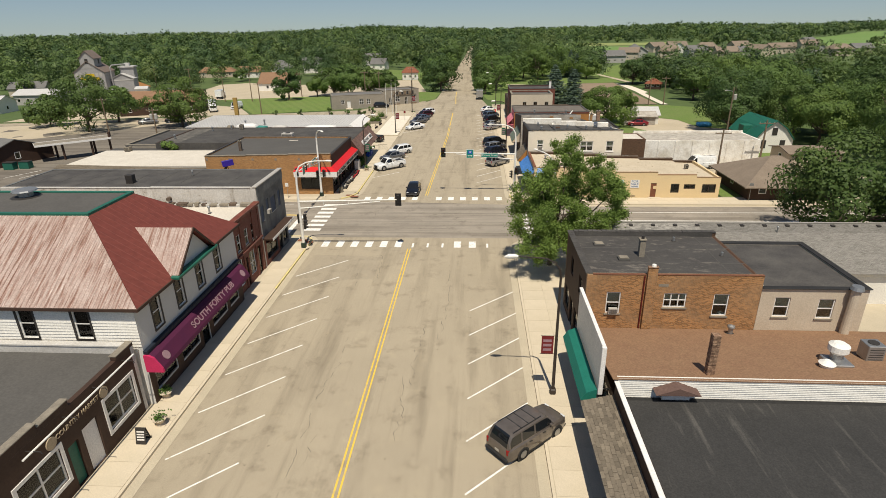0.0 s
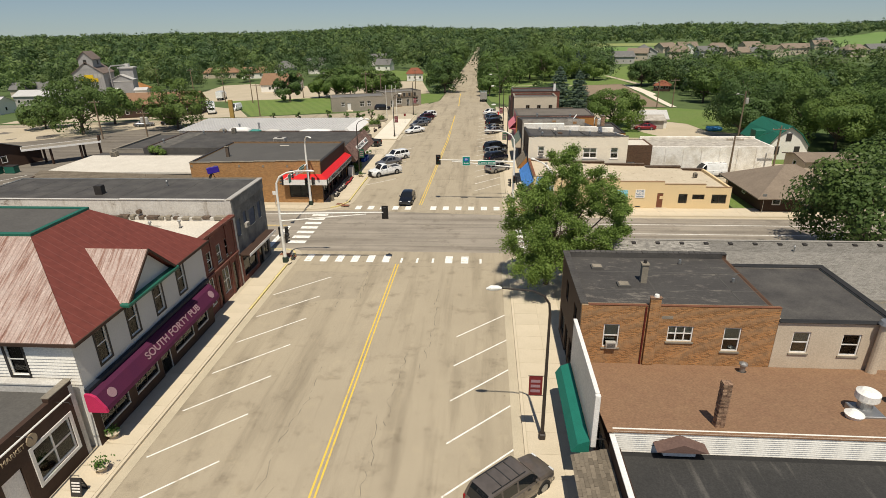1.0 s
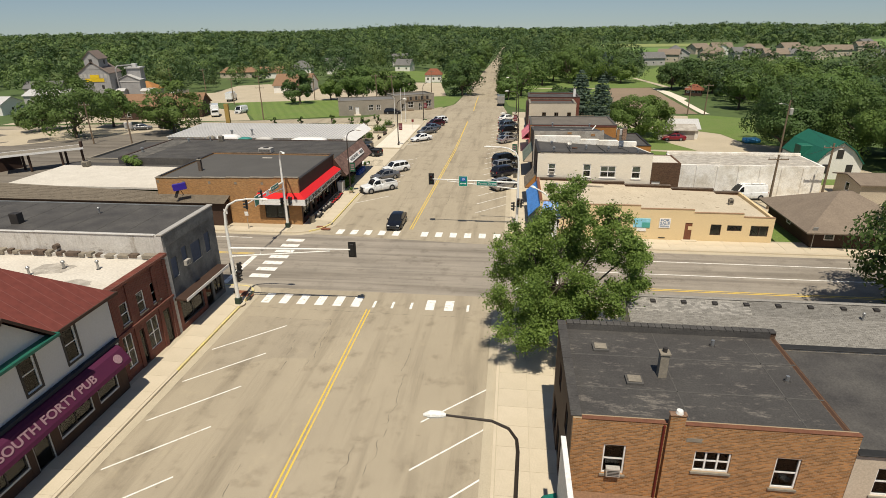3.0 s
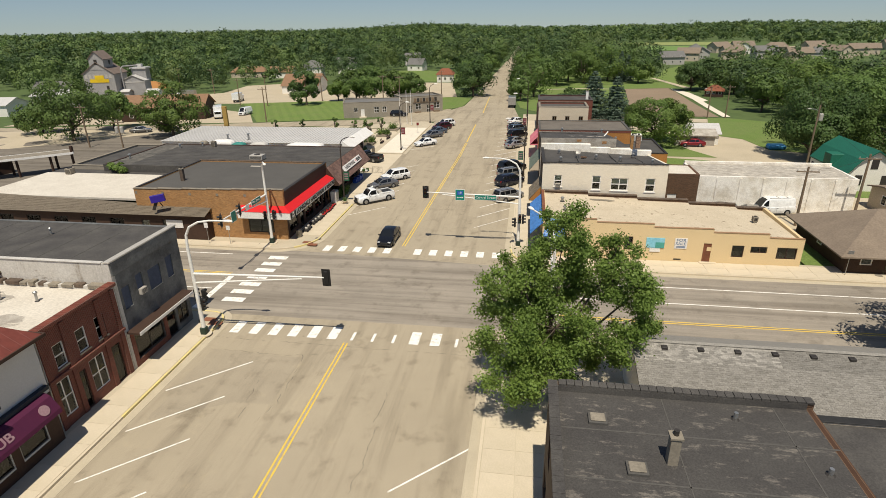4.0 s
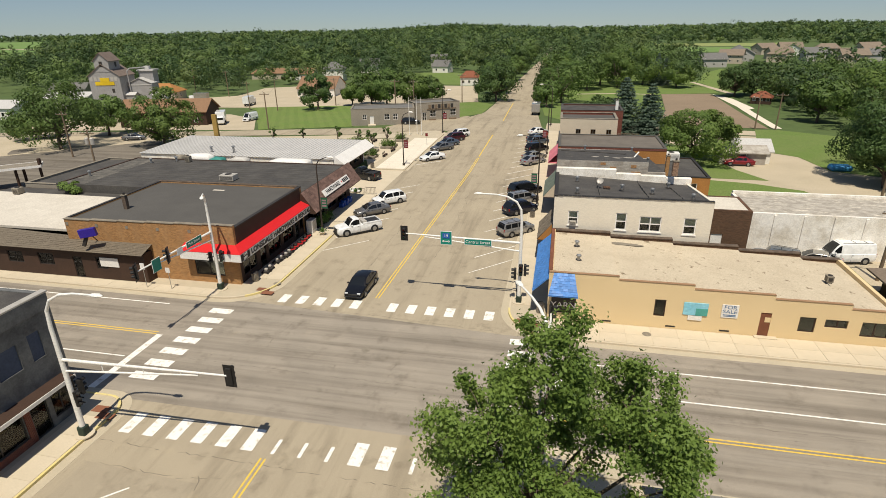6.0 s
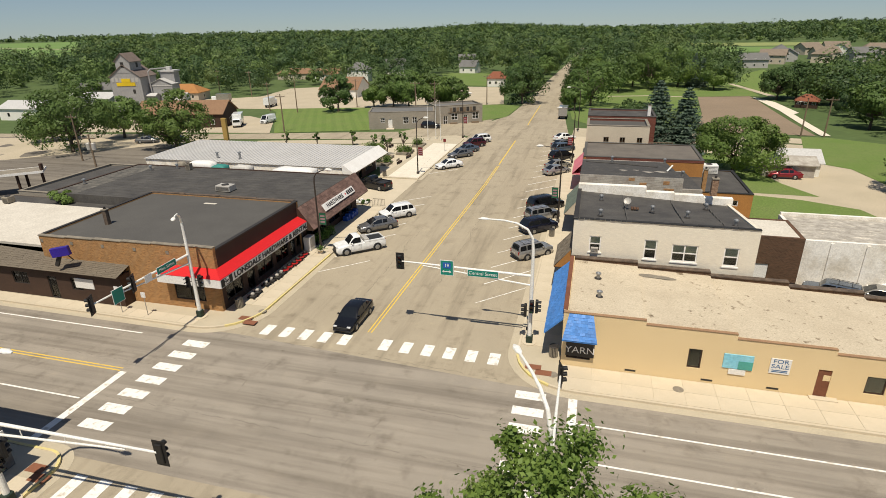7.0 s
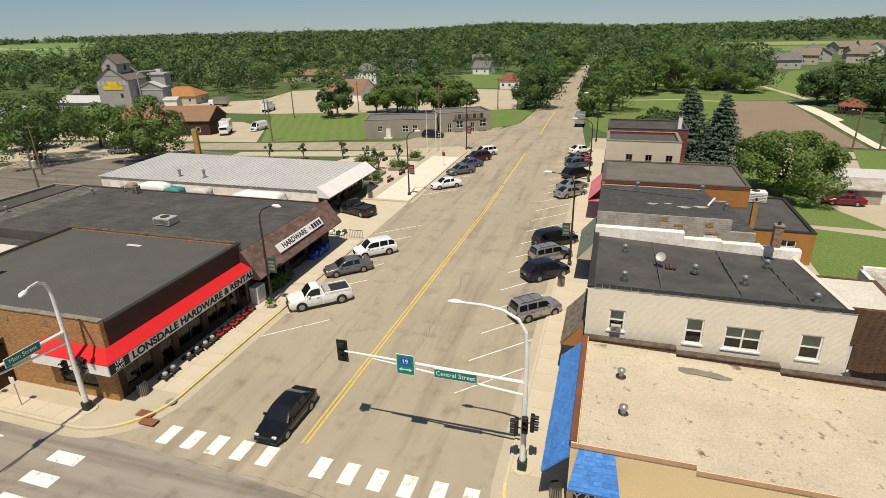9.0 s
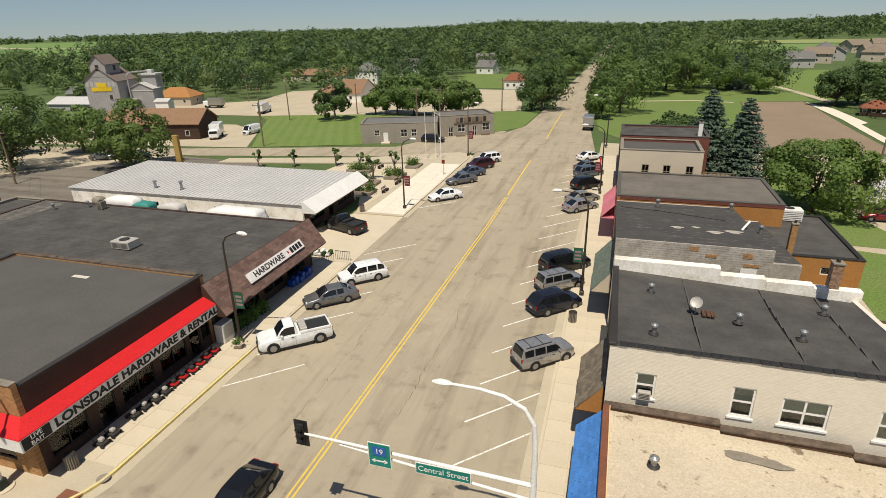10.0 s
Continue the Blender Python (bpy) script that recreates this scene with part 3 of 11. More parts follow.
# lots and lawns round the town
flat("lot", [(-210, 73.5), (-43.5, 74.7), (-43.5, 140), (-70, 143.5), (-210, 141)], 0.006, M["lotasphalt"], "cracked dark asphalt car park", "car park")
flat("lot", [(-150, 112), (-92, 118), (-70, 136), (-64, 143.3), (-200, 139.6), (-200, 112)], 0.010, M["gravel"], "pale gravel yard", "yard")
flat("lot", [(-126, 150.5), (-70, 151.5), (-55.5, 152.2), (-66.5, 172.5), (-72, 176), (-80, 182), (-126, 181)], 0.0, M["gravel"], "pale concrete and gravel forecourt", "yard")
flat("lot", [(-135, 203), (-110, 199), (-84, 198.3), (-55, 204.3), (-40, 205.5), (-20, 214.7), (-12, 218.4), (-20.6, 273.8), (-44, 276), (-60, 262), (-80, 252), (-100, 269), (-112, 262), (-108, 233), (-120, 224), (-135, 220)], 0.0, M["gravel"], "wide pale gravel lot with worn tracks", "yard")
flat("lawn", [(-54.5, 152.4), (-33.8, 158.7), (-34.5, 176), (-40, 205), (-55.3, 204), (-70, 201), (-84, 198), (-76.7, 191), (-66.5, 173)], 0.02, M["grass_mown"], "mown green lawn with mower stripes", "lawn")
flat("lawn", [(-11.8, 176.8), (-6.4, 186.5), (-6.2, 213.5), (-12, 217.6), (-20, 214.5), (-14, 190)], 0.02, M["grass"], "green verge lawn beside the street", "lawn")
flat("lawn", [(-47, 281), (-20, 279), (-14, 300), (-34, 344), (-66, 344)], 0.0, M["grass"], "green back lawns between the houses", "lawn")
flat("lawn", [(10.7, 184.9), (16, 174), (37.5, 170.6), (44, 205), (49, 249), (70, 254), (72, 300), (60, 330), (10, 330), (7, 262), (8, 220)], 0.0, M["grass"], "green park lawn with a worn path", "lawn")
flat("field", [(37.8, 170.6), (61, 171), (66.1, 239.8), (66.4, 252.3), (49.5, 248.6), (44.2, 205)], 0.03, M["soil"], "bare brown soil ball field", "field")
flat("path", [(66.9, 251), (70.2, 237), (69.8, 212), (67.6, 209), (64, 171.5), (62, 171.5), (66.0, 216), (66.4, 240)], 0.04, M["concrete_white"], "pale concrete path beside the ball field", "path")
flat("path", [(72.5, 253), (70.6, 270), (67.8, 297), (69.8, 297), (73.4, 270), (75, 253)], 0.03, M["gravel"], "worn curving path across the park lawn", "path")
flat("path", [(20, 247), (36, 251), (47, 248), (47, 246), (36, 249), (20, 245)], 0.03, M["gravel"], "worn path across the park lawn", "path")
flat("lawn", [(72, 254), (92, 268), (118, 300), (128, 372), (98, 372), (84, 345), (72, 300)], 0.0, M["grass_mown"], "mown green bank below the new houses", "lawn")
flat("field", [(62, 545), (190, 560), (230, 640), (70, 640)], 0.03, M["crop_light"], "light green crop field beyond the houses", "field")
flat("field", [(75, 660), (235, 660), (260, 740), (85, 740)], 0.03, M["crop_pale"], "pale ripening field beyond the houses", "field")
flat("field", [(-355, 390), (-560, 606), (-1000, 556), (-640, 340), (-430, 335)], 0.1, M["crop_light"], "light green crop field behind the town woods", "field")
flat("field", [(-560, 610), (-1000, 560), (-1500, 900), (-1250, 1150), (-800, 930)], 0.1, M["crop_light"], "light green crop field at the edge of the woods", "field")
flat("field", [(330, 545), (620, 545), (1000, 900), (620, 980), (380, 740)], 0.1, M["crop_light"], "light green crop field rising beyond the new houses", "field")
flat("road", [(-640, 690), (-900, 745), (-1250, 905), (-1250, 920), (-900, 760), (-640, 700)], 0.2, M["gravel"], "pale country road along a field", "road")
flat("road", [(238, 598), (420, 588), (700, 640), (700, 650), (420, 597), (238, 606)], 0.2, M["gravel"], "pale country road beyond the new houses", "road")
flat("lot", [(31, 84), (66, 82), (68, 106), (64, 126), (58, 158), (30, 160), (31, 118)], 0.004, M["gravel"], "pale gravel lot behind the shops", "yard")
flat("lawn", [(34.9, 98), (64, 98), (56, 107), (50, 112), (48.9, 115.8), (43.2, 118.8), (35.2, 120.5)], 0.03, M["grass"], "strip of green grass behind the shops", "lawn")
flat("lawn", [(50.6, 142.6), (55.7, 138), (57, 128), (66, 124), (76, 160), (62.5, 169), (57.5, 168.6)], 0.03, M["grass"], "green grass bank beyond the gravel lot", "lawn")
flat("lawn", [(31, 121.5), (46, 120.8), (43, 127), (41.5, 133), (44, 142), (36, 147), (31, 142)], 0.02, M["grass"], "shaded green grass round a garden tree", "lawn")
flat("lawn", [(40.4, 73.4), (43.2, 73.4), (43.2, 88), (40.4, 88)], 0.14, M["grass"], "small bright green lawn between two buildings", "lawn")
flat("yard", [(15.6, 41.9), (20.2, 41.9), (20.2, 49.1), (56, 49.1), (56, 56.3), (15.6, 56.3)], 0.03, M["gutter"], "concrete side yard under a street tree", "yard")
flat("lot", [(32, 20), (70, 20), (70, 55), (32, 42)], 0.005, M["gutter"], "concrete back yard behind the brick building", "yard")


# ---- road paint ----
def stripe(bm, a, b, w, z=0.0075):
    """A band of paint from a to b, laid on the land."""
    a, b = Vector(a), Vector(b)
    n = (b - a).normalized()
    n = Vector((-n.y, n.x)) * w / 2
    m = max(1, int((b - a).length / 8))
    rows = [a.lerp(b, k / m) for k in range(m + 1)]
    for p, q in zip(rows, rows[1:]):
        poly(bm, [(*c, land(*c) + z) for c in (p - n, q - n, q + n, p + n)])


def painted(name, lines, w, material, label, group="", z=0.0075):
    for a, b in lines:
        bm = bmesh.new()
        stripe(bm, a, b, w, z)
        single(name, bm, material, label, "road marking", group, "structure")


for k in range(8):
    painted("stall_line", [((-5.93, 51.0 - 4.06 * k), (-10.2, 47.0 - 4.06 * k))], 0.11, M["paint_white"], "worn white slanted parking stall line", "stall lines")
    painted("stall_line", [((10.75, 44.4 - 3.93 * k), (6.65, 40.5 - 3.93 * k))], 0.11, M["paint_white"], "worn white slanted parking stall line", "stall lines")
for k in range(18):
    painted("stall_line", [((11.4, 85.05 + 3.85 * k), (7.28, 80.9 + 3.85 * k))], 0.11, M["paint_white"], "worn white slanted parking stall line", "stall lines")
    if k < 7 or 9 < k < 17:
        painted("stall_line", [((-9.4, 83.6 + 3.9 * k), (-5.1, 87.6 + 3.9 * k))], 0.11, M["paint_white"], "worn white slanted parking stall line", "stall lines")
for dx in (-0.14, 0.14):
    painted("centre_line", [((dx, -60), (dx, 54.3))], 0.11, M["paint_yellow"], "faded yellow centre line", "centre lines")
    painted("centre_line", [((0.2 + dx, 74.2), (1.05 + dx, 118)), ((1.05 + dx, 118), (1.0 + dx, 130))], 0.11, M["paint_yellow"], "faded yellow centre line", "centre lines")
    painted("centre_line", [((-120, 66.1 + dx), (-15.2, 65.4 + dx)), ((16.3, 60.5 + dx), (120, 60.2 + dx))], 0.11, M["paint_yellow"], "faded yellow centre line", "centre lines", 0.009)
painted("lane_line", [((-120, 70.3), (-17.5, 70.0)), ((-60, 62.1), (-15.4, 62.0)), ((16.3, 67.05), (120, 66.7)), ((16.3, 63.9), (120, 63.5))], 0.13, M["paint_white"], "white lane line", "lane lines", 0.009)
painted("stop_line", [((-14.85, 58.2), (-14.85, 65.2)), ((16.05, 60.7), (16.05, 69.9))], 0.55, M["paint_white"], "broad white stop line", "stop lines", 0.009)
painted("lane_line", [((0.98, 131), (0.9, 152)), ((1.0, 172), (0.2, 196)), ((0.2, 196), (-0.3, 216))], 0.2, M["paint_yellow"], "faded yellow centre line", "lane lines", 0.012)
for k in range(12):
    x = 10.35 - 1.66 * k
    if k != 6:
        painted("crosswalk_bar", [((x, 72.0), (x, 73.5))], 0.78, M["paint_white"], "white crosswalk bar with worn edges", "crosswalk bars")
    x = 8.4 - 1.62 * k
    painted("crosswalk_bar", [((x, 54.7), (x, 56.5 if k not in (0, 3, 4, 5) else 55.9))], 0.75 if k not in (0, 3, 4, 5) else 0.22, M["paint_white"], "white crosswalk bar with worn edges", "crosswalk bars")
for k in range(7):
    painted("crosswalk_bar", [((-13.2, 60.1 + 1.58 * k), (-11.2, 60.1 + 1.58 * k)), ((12.4, 69.1 - 1.62 * k), (14.35, 69.1 - 1.62 * k))], 0.8, M["paint_white"], "white crosswalk bar with worn edges", "crosswalk bars", 0.009)


def crack(pts, w=0.035, z=0.006):
    """A crack in the asphalt: a ragged thin band, broken here and there."""
    bm = bmesh.new()
    line = []
    for a, b in zip(pts, pts[1:]):
        m = max(4, int(math.hypot(b[0] - a[0], b[1] - a[1]) * 3))
        for k in range(m):
            t = k / m
            line.append((a[0] + (b[0] - a[0]) * t + 0.35 * noise.noise((a[0] + t * 3, a[1] * 0.7 + t * 4, w)) + random.uniform(-0.07, 0.07), a[1] + (b[1] - a[1]) * t + random.uniform(-0.08, 0.08)))
    line.append(pts[-1])
    vs = []
    for p in line:
        ww = w * random.uniform(0.35, 1.2)
        vs.append([bm.verts.new((p[0] - ww / 2, p[1] - ww * 0.4, z)), bm.verts.new((p[0] + ww / 2, p[1] + ww * 0.4, z))])
    for a, b in zip(vs, vs[1:]):
        if random.random() < 0.8:
            bm.faces.new((a[0], a[1], b[1], b[0]))
    single("tar_seam", bm, M["trim_tar"], "thin dark ragged crack in the asphalt", "crack", "asphalt cracks", "structure")


M["trim_tar"] = mat("old_tar", (0.17, 0.145, 0.11), rough=0.85, bump=0)
for pts in ([(-3.3, 18), (-2.9, 24), (-3.2, 28), (-2.6, 33), (-2.7, 36)], [(-2.4, 22.5), (-2.2, 25)], [(2.3, 24), (2.6, 27), (2.2, 31)], [(2.9, 30), (2.7, 34), (3.2, 38)], [(-9.5, 52.3), (-4, 52.1), (-1.5, 52.5)], [(-2.6, 52.4), (-2.2, 47), (-2.9, 44)],
            [(-4.4, 49), (-4.0, 45)], [(-3.9, 50.2), (-2.4, 49.6)], [(-14, 62.6), (0, 62.4), (14, 62.1), (40, 62)], [(-30, 66.6), (-8, 66.4), (10, 66.0)], [(4, 60), (5, 66)], [(-6, 63), (-5.2, 69)], [(-10, 71.3), (0, 71.2), (11, 70.4)],
            [(-10.4, 53.9), (0, 53.8), (10.4, 53.7)], [(3.2, 84), (3.5, 95), (3.0, 108)], [(-2.6, 80), (-2.8, 92), (-2.4, 104)], [(-10, 118.3), (11, 118)], [(4.4, 36), (4.8, 42), (4.5, 50)]):
    crack(pts)

# darker resurfaced and oil-stained patches, and straight utility cuts
M["patch"] = road_mat("dark_patched_asphalt", (0.36, 0.305, 0.22), (0.31, 0.262, 0.19), "y", big=0.5)


def ragged_patch(pts, label):
    bm, line = bmesh.new(), []
    for a, b in zip(pts, pts[1:] + pts[:1]):
        m = max(3, int(math.hypot(b[0] - a[0], b[1] - a[1]) * 1.5))
        for k in range(m):
            t = k / m
            line.append((a[0] + (b[0] - a[0]) * t + random.uniform(-0.1, 0.1), a[1] + (b[1] - a[1]) * t + random.uniform(-0.1, 0.1), 0.0045))
    poly(bm, line)
    single("asphalt_patch", bm, M["patch"], label, "asphalt patch", "asphalt patches", "structure")


ragged_patch([(-9.6, 44), (-5, 46.5), (-2.6, 46.5), (-2.5, 52), (-9.8, 52.2)], "slightly darker patched asphalt by the parking stalls")
for k in range(7):
    painted("stall_line", [((-70 + 2.7 * k, 83.5), (-67.5 + 2.7 * k, 88.8))], 0.14, M["paint_white"], "faded car park stall line", "car park lines", 0.0105)


# ---- lettering ----
def letters(text, parent, size, m, material, depth=0.02, align="CENTER", label="", stretch=1.0, bold=0.0):
    """Raised letters under a thing, in its built-in font, laid by the pose m (x along the line, y up the letters)."""
    cu = bpy.data.curves.new("lettering", "FONT")
    cu.body, cu.size, cu.extrude, cu.align_x, cu.align_y = text, size, depth, align, "CENTER"
    cu.offset = bold
    tmp = new("lettering_source", cu)
    bpy.context.view_layer.update()
    me = bpy.data.meshes.new_from_object(tmp.evaluated_get(bpy.context.evaluated_depsgraph_get()))
    bpy.data.objects.remove(tmp), bpy.data.curves.remove(cu)
    me.transform(m @ Matrix.Diagonal((stretch, 1, 1, 1)))
    me.materials.clear()
    me.materials.append(material)
    ob = new("lettering", me)
    ob.parent = parent
    if parent.type == "EMPTY":
        ob.matrix_parent_inverse = Matrix.Translation(-Vector(parent.location))
    if label:
        ob["label"] = label
    return ob


def facing(side, x, y, z, tilt=0.0):
    """The pose of lettering on a wall that faces a side; tilt leans the top back, in degrees."""
    rz = {"S": 0, "E": 90, "N": 180, "W": 270}[side]
    return pose(x, y, z, 0, 0, rz) @ pose(0, 0, 0, 90 - tilt, 0, 0)


# ---- the western side of the main street ----
M["purple"] = mat("purple_awning_cloth", (0.085, 0.012, 0.04), (0.065, 0.010, 0.04), rough=0.8, big=0.6, fine=20, bump=0.05)
M["pink"] = mat("pink_awning_cloth", (0.55, 0.03, 0.11), (0.45, 0.025, 0.09), rough=0.75, big=1.5, fine=20, bump=0.05)
M["green_trim"] = mat("green_painted_trim", (0.02, 0.13, 0.085), (0.018, 0.10, 0.07), rough=0.5, fine=10, bump=0.03)
M["red_metal"] = mat("red_painted_metal_roof", (0.165, 0.043, 0.031), (0.145, 0.038, 0.028), rough=0.65, big=0.25, fine=3, bump=0.06)
M["rust_metal"] = mat("streaked_faded_metal_roof", (0.430, 0.344, 0.300), (0.353, 0.252, 0.209), rough=0.6, big=0.8, fine=9, bump=0.05, grit=0.15)
tint_by(M["rust_metal"], scaled_noise(M["rust_metal"], (5.5, 0.35, 0.35), 5, 0.7), 0.47, 0.62, (0.52, 0.36, 0.30))
tint_by(M["rust_metal"], scaled_noise(M["rust_metal"], (9, 1.2, 1.2), 4, 0.7, (3, 2, 1)), 0.56, 0.68, (1.35, 1.4, 1.42))
M["red_cloth"] = mat("red_metal_awning", (0.62, 0.02, 0.022), (0.55, 0.018, 0.02), rough=0.5, big=1, fine=10, bump=0.02)
M["shake"] = mat("brown_shake", (0.20, 0.125, 0.10), (0.135, 0.08, 0.065), rough=0.9, big=1.2, fine=9, bump=0.4, random=0.25)
M["shake_grey"] = mat("grey_brown_shake", (0.20, 0.165, 0.12), (0.14, 0.115, 0.085), rough=0.92, big=1.2, fine=9, bump=0.4, random=0.25)
M["letter_tan"] = mat("tan_lettering", (0.42, 0.33, 0.22), rough=0.6, bump=0)
M["letter_pink"] = mat("pale_pink_lettering", (0.36, 0.22, 0.24), rough=0.6, bump=0)
M["letter_black"] = mat("black_lettering", (0.02, 0.02, 0.02), rough=0.6, bump=0)
M["ac_metal"] = mat("grey_beige_unit_metal", (0.50, 0.47, 0.42), (0.42, 0.39, 0.34), rough=0.5, metal=0.2, big=2, fine=12, bump=0.03)
M["blue_shutter"] = mat("blue_grey_boards", (0.07, 0.09, 0.14), (0.05, 0.065, 0.10), rough=0.7, big=1, fine=8)
M["plaster_white"] = mat("peeling_white_render", (0.55, 0.53, 0.49), (0.42, 0.395, 0.355), rough=0.9, big=0.7, fine=9, mix=0.4)


def slope_boards(parent, name, lo0, lo1, hi0, hi1, rows, cols, material, thick=0.04, pieces=False, label=""):
    """Overlapping courses of shingles on the plane between the eave lo0-lo1 and the top hi0-hi1, each shingle a separate block; joined, or pieces of their own."""
    lo0, lo1, hi0, hi1 = map(Vector, (lo0, lo1, hi0, hi1))
    n = (lo1 - lo0).cross(hi0 - lo0).normalized()
    if n.z < 0:
        n = -n
    bm = bmesh.new()
    for r in range(rows):
        a, b = r / rows, min(1, (r + 1.12) / rows)
        for c in range(cols):
            off = (0.5 if r % 2 else 0)
            u0, u1 = max(0, (c - off) / cols), min(1, (c + 1 - off) / cols - 0.012 / cols * 3)
            if r % 2 and c == cols - 1:
                u1 = 1
            if u1 - u0 < 0.1 / cols:
                continue
            jit = random.uniform(0, 0.25) / rows
            lift = random.uniform(0.6, 1.3) * thick

            def p(u, v, h):
                return lo0.lerp(lo1, u).lerp(hi0.lerp(hi1, u), v) + n * h
            q = [p(u0, max(0, a - jit * (r > 0)), lift), p(u1, max(0, a - jit * (r > 0)), lift), p(u1, b, 0.008), p(u0, b, 0.008)]
            base = [p(u0, max(0, a - jit * (r > 0)), 0), p(u1, max(0, a - jit * (r > 0)), 0)]
            if pieces:
                bm = bmesh.new()
            v = [bm.verts.new(x) for x in q + base]
            bm.faces.new(v[:4]), bm.faces.new((v[4], v[5], v[1], v[0])), bm.faces.new((v[4], v[0], v[3])), bm.faces.new((v[1], v[5], v[2]))
            if pieces:
                part("shingle", bm, material, parent)
    if not pieces:
        return tagged(part(name, bm, material, parent, label), kind="stuff")
    bm.free() if not bm.is_valid else None


def ribbed(parent, name, lo0, lo1, hi0, hi1, pitch, material, thick=0.05, rib=0.03, label=""):
    """A metal roof face with raised ribs running up the slope."""
    lo0, lo1, hi0, hi1 = map(Vector, (lo0, lo1, hi0, hi1))
    n = (lo1 - lo0).cross(hi0 - lo0).normalized()
    n = n if n.z > 0 else -n
    bm = bmesh.new()
    v = [bm.verts.new(p + n * h) for h in (0, thick) for p in (lo0, lo1, hi1, hi0)]
    for q in ((0, 1, 2, 3), (7, 6, 5, 4), (0, 4, 5, 1), (1, 5, 6, 2), (2, 6, 7, 3), (3, 7, 4, 0)):
        bm.faces.new([v[i] for i in q])
    length = (lo1 - lo0).length
    d = (lo1 - lo0).normalized()
    wide = (hi1 - hi0).length
    s0 = (hi0 - lo0).dot(d)
    up, ribs = (hi0 - lo0) - d * s0, []
    for k in range(1, int(length / pitch)):
        u = k * pitch
        a = lo0 + d * u
        t1 = 1.0
        if u < s0:
            t1 = u / s0
        elif u > s0 + wide:
            t1 = max(0, (length - u) / (length - s0 - wide))
        b = a + up * t1
        if t1 < 0.05:
            continue
        w, rb = d * 0.025, bmesh.new()
        q = [rb.verts.new(x) for x in (a - w + n * thick, a + w + n * thick, b + w + n * thick, b - w + n * thick, a + n * (thick + rib), b + n * (thick + rib))]
        rb.faces.new((q[0], q[4], q[5], q[3])), rb.faces.new((q[4], q[1], q[2], q[5])), rb.faces.new((q[0], q[1], q[4]))
        ribs.append(rb)
    face = part(name, bm, material, parent, label)
    for rb in ribs:
        part("rib", rb, material, face)
    return face


def vent_pipe(x, y, z, h=0.5, r=0.1, cap=True, kind_label="small galvanised roof vent with a cap"):
    ob = thing("roof_vent", kind_label, "roof vent", (x, y, z), "roof vents")
    bm = bmesh.new()
    tube(bm, [(x, y, z - 0.02), (x, y, z + h)], r, 10)
    part("stack", bm, M["steel"], ob)
    bm = bmesh.new()
    tube(bm, [(x, y, z - 0.01), (x, y, z + 0.05)], [r * 2.2, r * 1.3], 10)
    part("flashing", bm, M["trim_dark"], ob)
    if cap:
        bm = bmesh.new()
        tube(bm, [(x, y, z + h + 0.002), (x, y, z + h + 0.1), (x, y, z + h + 0.18)], [r * 1.7, r * 1.6, r * 0.4], 10)
        part("cap", bm, M["steel"], ob)
    return ob


def roof_unit(x, y, z, w, d, h, label, material=None, group=""):
    ob = thing("roof_unit", label, "air unit", (x, y, z), group)
    part("housing", boxes((x - w / 2, x + w / 2, y - d / 2, y + d / 2, z + 0.08, z + h), bevel=0.03), material or M["ac_metal"], ob)
    part("curb", boxes((x - w / 2 + 0.06, x + w / 2 - 0.06, y - d / 2 + 0.06, y + d / 2 - 0.06, z - 0.01, z + 0.078)), M["trim_dark"], ob)
    bm = bmesh.new()
    tube(bm, [(x, y, z + h + 0.002), (x, y, z + h + 0.05)], min(w, d) * 0.33, 16)
    part("fan_grille", bm, M["trim_dark"], ob, "dark round fan grille")
    for k in range(5):
        part("louvre", boxes((x - w / 2 + 0.1, x + w / 2 - 0.1, y - d / 2 - 0.012, y - d / 2 - 0.002, z + 0.2 + k * (h - 0.3) / 5, z + 0.24 + k * (h - 0.3) / 5)), M["trim_dark"], ob)
    return ob


def window_ac(parent_wall_side, at, u, z):
    """A window air conditioner that stands out of a wall."""
    s = {"S": -1, "E": 1}[parent_wall_side]
    bm = bmesh.new()
    face_box(bm, parent_wall_side, at, u - 0.3, u + 0.3, z, z + 0.42, 0.24, 0.02)
    c = (u, at + s * 0.2, z) if parent_wall_side == "S" else (at + s * 0.2, u, z)
    ob = thing("window_air_conditioner", "off-white window air conditioner jutting from a wall", "air conditioner", c)
    part("housing", bm, M["ac_metal"], ob)
    for k in range(4):
        bm = bmesh.new()
        face_box(bm, parent_wall_side, at + s * 0.242, u - 0.25, u + 0.25, z + 0.07 + k * 0.08, z + 0.1 + k * 0.08, 0.012, 0)
        part("louvre", bm, M["trim_dark"], ob)
    return ob


def chimney(x, y, z0, z1, w, d, material, label, cap=True):
    ob = thing("chimney", label, "chimney", (x, y, z0))
    part("shaft", boxes((x - w / 2, x + w / 2, y - d / 2, y + d / 2, z0 - 0.02, z1), bevel=0.015), material, ob)
    if cap:
        part("cap", boxes((x - w / 2 - 0.05, x + w / 2 + 0.05, y - d / 2 - 0.05, y + d / 2 + 0.05, z1 + 0.002, z1 + 0.1), bevel=0.01), M["stone"], ob)
        bm = bmesh.new()
        tube(bm, [(x, y, z1 + 0.1), (x, y, z1 + 0.32)], 0.11, 10)
        part("flue", bm, M["trim_dark"], ob)
    return ob


